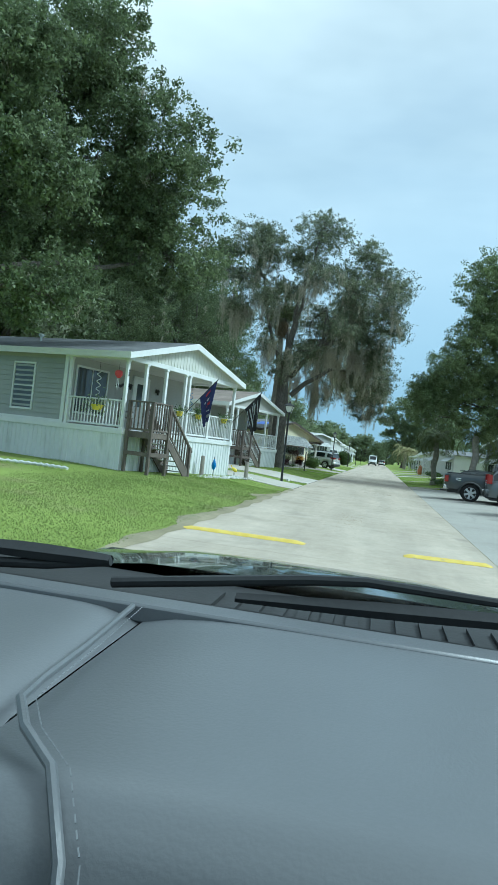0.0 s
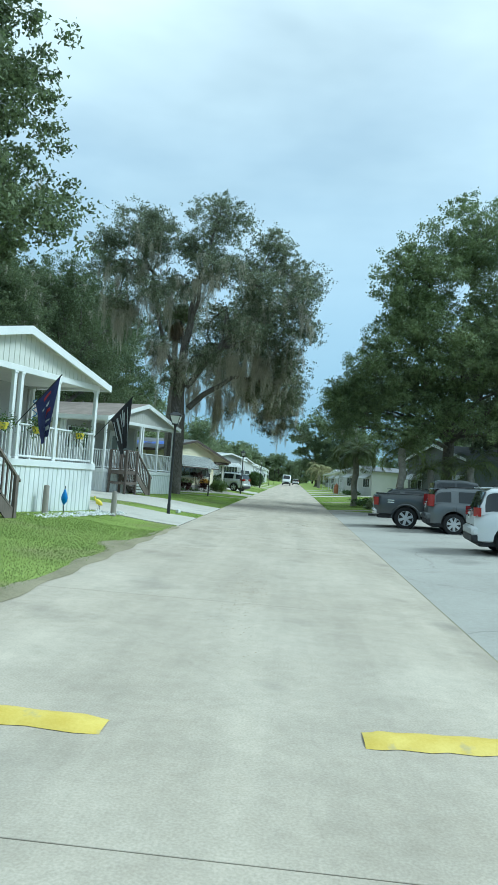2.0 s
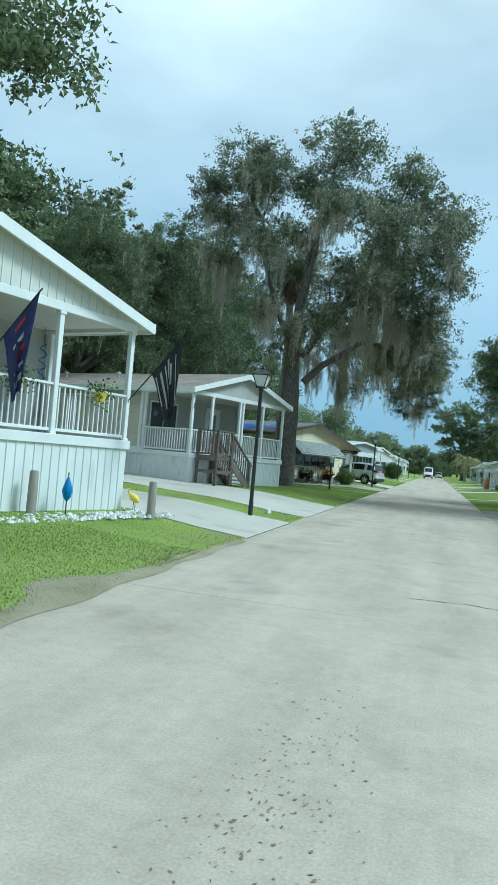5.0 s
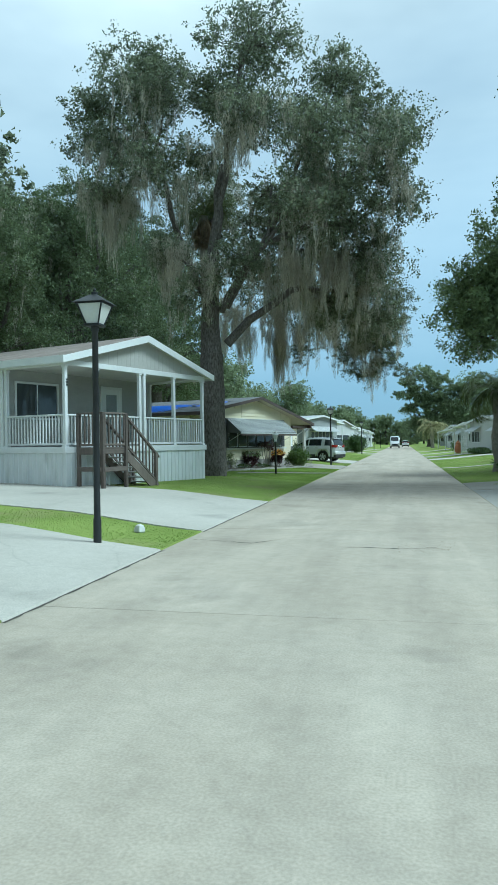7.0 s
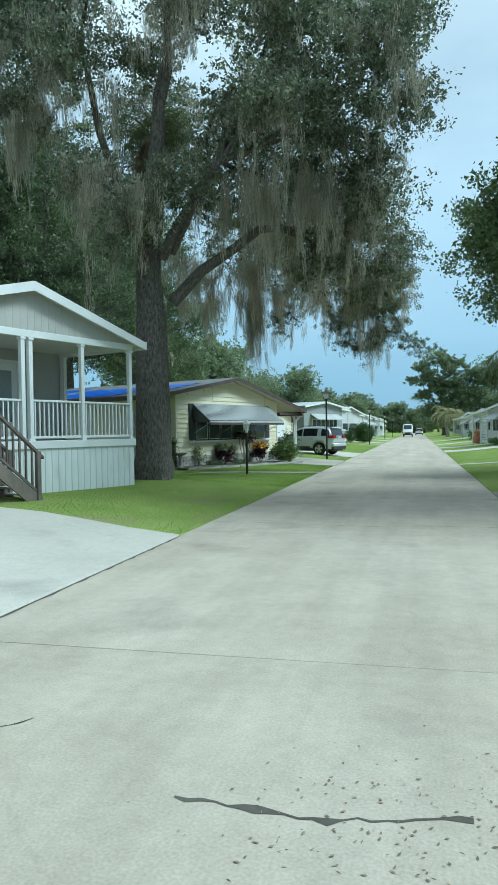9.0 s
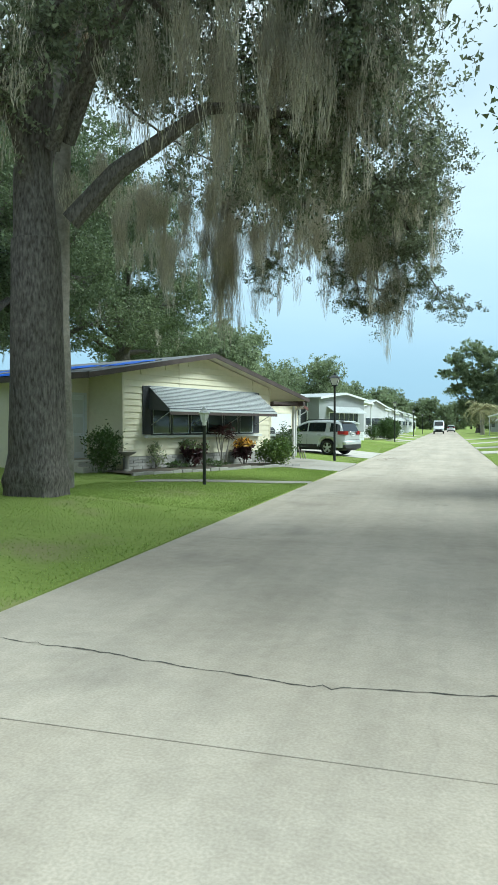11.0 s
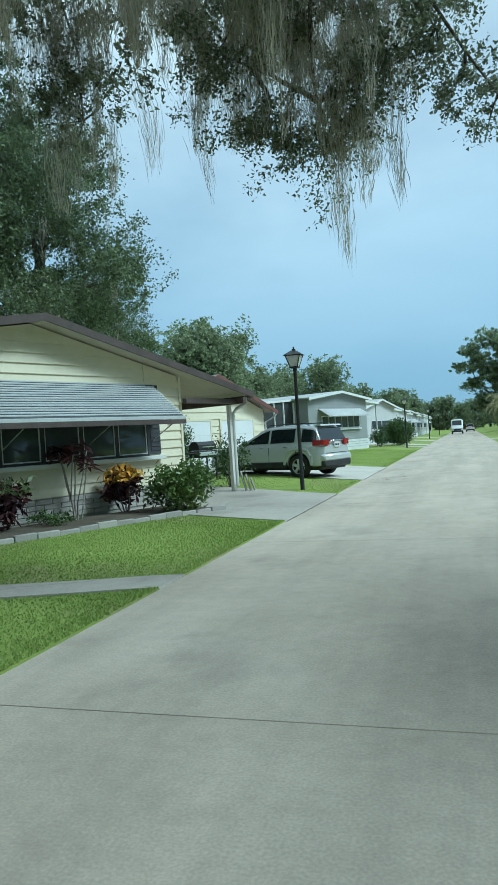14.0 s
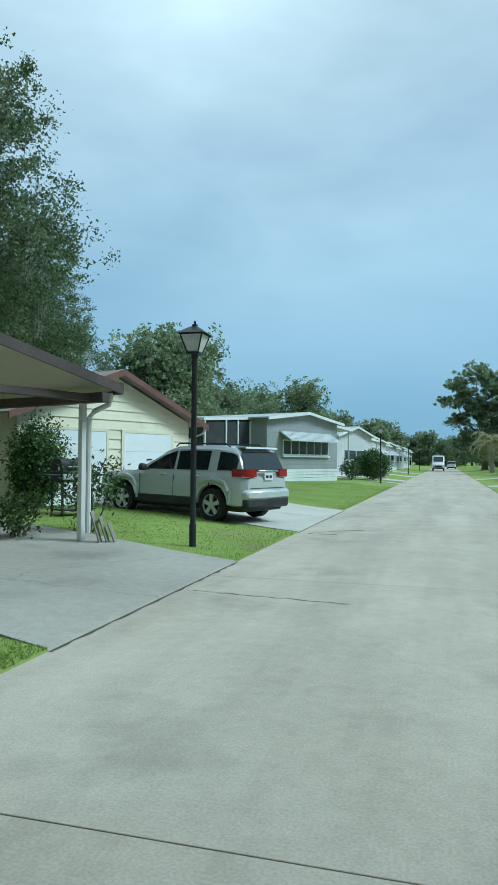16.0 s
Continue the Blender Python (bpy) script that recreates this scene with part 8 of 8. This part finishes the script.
def van(m, label):
    t = thing("delivery_van", m, label, "van")
    hw = 1.02
    rows = []
    for x, zb, zt, w in ((-2.9, 0.4, 2.35, 0.9), (-2.7, 0.35, 2.55, 1.0), (0.9, 0.35, 2.6, 1.0), (1.3, 0.35, 2.5, 1.0), (2.0, 0.35, 1.5, 1.0), (2.6, 0.35, 1.25, 0.96), (2.9, 0.42, 1.0, 0.85)):
        rows.append([(x, -w * hw * 0.95, zb), (x, -w * hw, zb + (zt - zb) * 0.4), (x, -w * hw * 0.96, zt - 0.15), (x, -w * hw * 0.8, zt), (x, w * hw * 0.8, zt), (x, w * hw * 0.96, zt - 0.15), (x, w * hw, zb + (zt - zb) * 0.4), (x, w * hw * 0.95, zb)])
    g = Geo().sheet(rows)
    g.f.append(tuple(range(8)))
    g.f.append(tuple(range(48, 56)))
    part("body", g, M_CARWHITE, t, smooth=35)
    part("windscreen", Geo().sheet([[(1.98, -0.8, 1.58), (1.98, 0.8, 1.58)], [(1.38, -0.78, 2.4), (1.38, 0.78, 2.4)]]), M_CARGLASS, t, "dark windscreen")
    part("grille", Geo().box(2.86, 2.94, -0.6, 0.6, 0.62, 0.88, 0.02), M_PLASTIC, t)
    part("front_bumper", Geo().box(2.7, 3.0, -0.95, 0.95, 0.35, 0.58, 0.04), M_PLASTIC, t)
    for sg in (-1, 1):
        part("headlight", Geo().box(2.6, 2.86, sg * 0.62, sg * 0.9, 0.85, 1.05, 0.03), M_LANTERN, t, "clear headlight")
        part("side_window", Geo().sheet([[(0.7, sg * 1.03, 1.45), (1.7, sg * 1.03, 1.5)], [(0.7, sg * 0.99, 2.1), (1.3, sg * 0.99, 2.1)]]), M_CARGLASS, t)
        part("side_mirror", Geo().box(1.5, 1.6, sg * 1.05, sg * 1.25, 1.4, 1.7, 0.02), M_PLASTIC, t)
        for x in (1.9, -1.8):
            wheel(t, x, sg * 0.88, 0.36, 0.24, sg)
    return t


van(pose(-1.2, 183.0, 0.0, 0, 0, -90), "white delivery van facing down the road")
suv("suv", pose(1.2, 215.0, 0.0, 0, 0, 90), M_CARWHITE, "small white car far down the road")
suv("suv", pose(-7.5, 119.5, 0.2, 0, 0, 160), M_CARGREY, "dark car under a far carport")


def hook_stand():
    x, y = -9.0, 70.9
    t = thing("hook_stand", pose(x, y, gz(x, y)), "black garden hook with a hanging pot beside the garage", "garden hook")
    part("hook", Geo().tube([(0, 0, -0.2), (0, 0, 1.55), (0.05, 0, 1.68), (0.16, 0, 1.72), (0.26, 0, 1.62), (0.27, 0, 1.45)], 0.012, 6), M_BLACK, t)
    part("pot", Geo().lathe([(0.09, 0.62), (0.13, 0.78), (0.14, 0.8), (0.1, 0.79)], 10, (0.27, 0, 0)), M_BLACK, t, "black hanging pot")
    part("chain", Geo().tube([(0.27, 0, 1.45), (0.17, 0, 0.8)], 0.005, 4).tube([(0.27, 0, 1.45), (0.37, 0, 0.8)], 0.005, 4), M_BLACK, t)


hook_stand()
boards = thing("leaning_boards", front_frame(H3, A3) @ pose(10.15, -0.05, gz(-5.6, 69.2)), "three short weathered boards leaning on the carport post", "boards")
for k in range(3):
    part("board", Geo().box(-0.055, 0.055, -0.012, 0.012, 0, 0.56 - 0.09 * k, 0.004), M_GREYWOOD, boards, m=pose(0.02 + 0.12 * k, -0.13 - 0.05 * k, 0, -10, -16 - 4 * k, 25))
rock_t = thing("garden_stone", pose(-3.9, 36.0, gz(-3.9, 36.0)), "white stone lying on the grass strip", "stone")
part("stone", Geo().lathe([(0.05, -0.02), (0.1, 0.02), (0.095, 0.07), (0.07, 0.12), (0.02, 0.14)], 5), M_ROCK, rock_t)


# ---- the vehicle at the start of the drive: dashboard, cowl, wipers and bonnet ----
M_DASH = surface("dark_grey_leather_dashboard", (0.115, 0.122, 0.13), (0.135, 0.142, 0.15), 0.36, scale=2, fine=160, bump=0.05, spec=0.8)
M_DASHDARK = surface("black_leather_trim", (0.012, 0.013, 0.014), (0.022, 0.023, 0.024), 0.5, scale=2, fine=160, bump=0.12)
M_BONNET = surface("dark_green_car_paint", (0.05, 0.065, 0.06), (0.07, 0.085, 0.08), 0.2, metal=0.3, bump=0, coat=0.7, scale=0.6)
M_THREAD = surface("grey_thread", (0.2, 0.21, 0.22), (0.26, 0.27, 0.28), 0.8)


def own_car():
    t = thing("car", pose(0.15, 2.2, 0.0), "dark car with a grey leather-look dashboard, wipers and bonnet", "car")

    def pad(x0, x1, drop, edge):
        rows = []
        for i in range(25):
            y = 0.45 + (1.42 - 0.45) * i / 24
            k = max(0.0, (edge - y) / 0.2)
            z = 1.185 + 0.022 * (y - 0.45) - drop - 0.3 * (1 - math.cos(min(1.0, k) * math.pi / 2))
            rows.append([(x0 + (x1 - x0) * j / 16, y, z - 0.03 * (abs(j - 8) / 8.0) ** 6) for j in range(17)])
        return Geo().sheet(rows)
    d = part("dashboard", pad(-0.26, 0.86, 0.0, 0.68), M_DASH, t, "soft dark grey dashboard top")
    part("instrument_hood", pad(-0.92, -0.27, 0.006, 0.85), M_DASH, d)
    line = [(-0.29, 1.42), (-0.26, 1.08), (-0.25, 0.9), (-0.24, 0.82), (-0.19, 0.74), (-0.12, 0.67), (-0.07, 0.6), (-0.04, 0.53)]
    zs = [1.204 if y > 0.68 else 1.2 - 0.3 * (1 - math.cos(min(1.0, (0.68 - y) / 0.2) * math.pi / 2)) for x, y in line]
    part("piping", Geo().tube([(x, y, z) for (x, y), z in zip(line, zs)], 0.007, 8), M_DASH, d, "raised leather piping")
    st = Geo()
    for a in range(len(line) - 1):
        (xa, ya), (xb, yb) = line[a], line[a + 1]
        n = max(2, int(math.hypot(xb - xa, yb - ya) / 0.014))
        for k in range(n):
            f0, f1 = k / n, (k + 0.55) / n
            st.tube([(xa + (xb - xa) * f + 0.022, ya + (yb - ya) * f, zs[a] + (zs[a + 1] - zs[a]) * f + 0.003) for f in (f0, f1)], 0.0011, 4)
    tagged(part("stitching", st, M_THREAD, d, "pale thread stitching"), kind="stuff")
    part("dashboard_trim", Geo().box(-0.92, 0.86, 1.38, 1.47, 1.17, 1.212, 0.006), M_DASH, d)
    part("windscreen_seal", Geo().box(-0.95, 0.9, 1.472, 1.53, 1.15, 1.2, 0.004), M_DASHDARK, t, "black windscreen seal")
    part("cowl", Geo().box(-0.95, 0.92, 1.535, 1.95, 1.08, 1.165, 0.01), M_PLASTIC, t, "black ribbed cowl panel")
    for k in range(18):
        part("cowl_rib", Geo().box(-0.2 + k * 0.06, -0.17 + k * 0.06, 1.6, 1.8, 1.166, 1.176), M_PLASTIC, t)

    def wiper(arm, blade, w):
        wp = part("wiper", Geo().tube(arm, [0.014, 0.013, 0.012, 0.01][: len(arm)], 8), M_PLASTIC, t, "black wiper arm")
        (xa, ya, za), (xb, yb, zb) = blade
        g = Geo()
        g.sheet([[(xa + (xb - xa) * f, ya + (yb - ya) * f + dy, za + (zb - za) * f + dz * (0.55 + 0.45 * math.sin(math.pi * f))) for f in [i / 10 for i in range(11)]] for dy, dz in ((-0.015, -w), (-0.02, 0.0), (0.0, w), (0.02, 0.0), (0.015, -w))])
        part("blade", g, M_PLASTIC, wp)
        return wp
    wiper([(-0.42, 1.6, 1.2), (0.06, 1.6, 1.275), (0.2, 1.6, 1.29), (0.55, 1.6, 1.285)], ((-0.1, 1.58, 1.215), (0.75, 1.58, 1.265)), 0.018)
    wiper([(-0.9, 1.6, 1.19), (-0.6, 1.6, 1.22), (-0.43, 1.6, 1.25)], ((-0.85, 1.6, 1.245), (-0.43, 1.6, 1.255)), 0.02)
    rows = []
    for i in range(11):
        y = 1.955 + 0.95 * i / 10
        rows.append([(-0.9 + 1.8 * j / 12, y, 1.185 - 0.1 * (i / 10) ** 2 - 0.05 * (abs(j - 6) / 6) ** 3 + 0.012 * (1 if 3 <= j <= 9 else 0)) for j in range(13)])
    part("bonnet", Geo().sheet(rows), M_BONNET, t, "dark green painted bonnet")
    g = Geo()
    g.prism([(1.2, 0.35), (2.92, 0.4), (2.95, 0.75), (2.9, 1.06), (1.96, 1.13), (1.5, 1.07), (1.2, 1.0)], -0.92, 0.92, "x")
    part("front_body", g, M_BONNET, t)
    for sg in (-1, 1):
        x0, x1 = sorted((sg * 0.93, sg * 0.86))
        part("door", Geo().box(x0, x1, -1.6, 1.2, 0.35, 1.02, 0.03), M_BONNET, t)
        for y in (2.1, -0.95):
            w = wheel(t, sg * 0.8, y, 0.36, 0.23, sg)
            w.matrix_basis = pose(sg * 0.82, y, 0.36, 0, 0, -90)
        part("headlight", Geo().box(sg * 0.5, sg * 0.8, 2.9, 2.97, 0.75, 0.92, 0.02), M_LANTERN, t)
        part("pillar", Geo().tube([(sg * 0.88, 0.06, 1.82), (sg * 0.95, 0.8, 1.56), (sg * 0.97, 1.5, 1.18)], 0.045, 8), M_BONNET, t)
    roof_rows = [[(-0.92 + 1.84 * j / 10, y, 1.8 + dz - 0.08 * (abs(j - 5) / 5) ** 3) for j in range(11)] for y, dz in ((-1.9, -0.1), (-1.2, 0.03), (-0.4, 0.06), (0.04, 0.03), (0.05, 0.0), (-0.4, 0.02), (-1.9, -0.14))]
    part("roof", Geo().sheet(roof_rows), M_BONNET, t)
    for sx in (-0.45, 0.45):
        seat = part("seat", Geo().box(sx - 0.27, sx + 0.27, -0.75, -0.2, 0.5, 0.68, 0.05), M_DASHDARK, t, "black leather seat")
        part("backrest", Geo().prism([(-0.72, 0.64), (-0.6, 0.66), (-0.8, 1.3), (-0.92, 1.3)], sx - 0.25, sx + 0.25, "x"), M_DASHDARK, seat)
        part("headrest", Geo().box(sx - 0.13, sx + 0.13, -0.95, -0.84, 1.34, 1.55, 0.03), M_DASHDARK, seat)
    part("tailgate", Geo().box(-0.88, 0.88, -1.95, -1.85, 1.0, 1.7, 0.03), M_BONNET, t)
    part("floor_pan", Geo().box(-0.86, 0.86, -1.6, 1.2, 0.3, 0.38), M_PLASTIC, t)
    part("rear_body", Geo().box(-0.9, 0.9, -2.0, -1.6, 0.4, 1.0, 0.05), M_BONNET, t)


own_car()


def litter(x, y, rx, ry, n, seed):
    """Dry leaves, twigs and grit on the road."""
    rng = np.random.default_rng(seed)
    p = np.stack([x + rng.normal(0, rx, n), y + rng.normal(0, ry, n), 0.004 + 0.008 * rng.random(n)], 1)
    q = leaf_quads(rng, p, 0.016)
    q[:, :, 2] = 0.003 + np.abs(q[:, :, 2] - 0.004) * 0.35
    tagged(new("leaf_litter", quads("leaf_litter", q, M_DEADFROND)), "scattered dry leaves and grit on the road", "leaf litter", kind="stuff")


litter(-0.18, 19.9, 0.2, 1.3, 520, 61)
litter(-2.2, 73.6, 0.3, 0.9, 420, 62)
litter(0.62, 35.2, 0.4, 0.3, 220, 63)
build_grass()
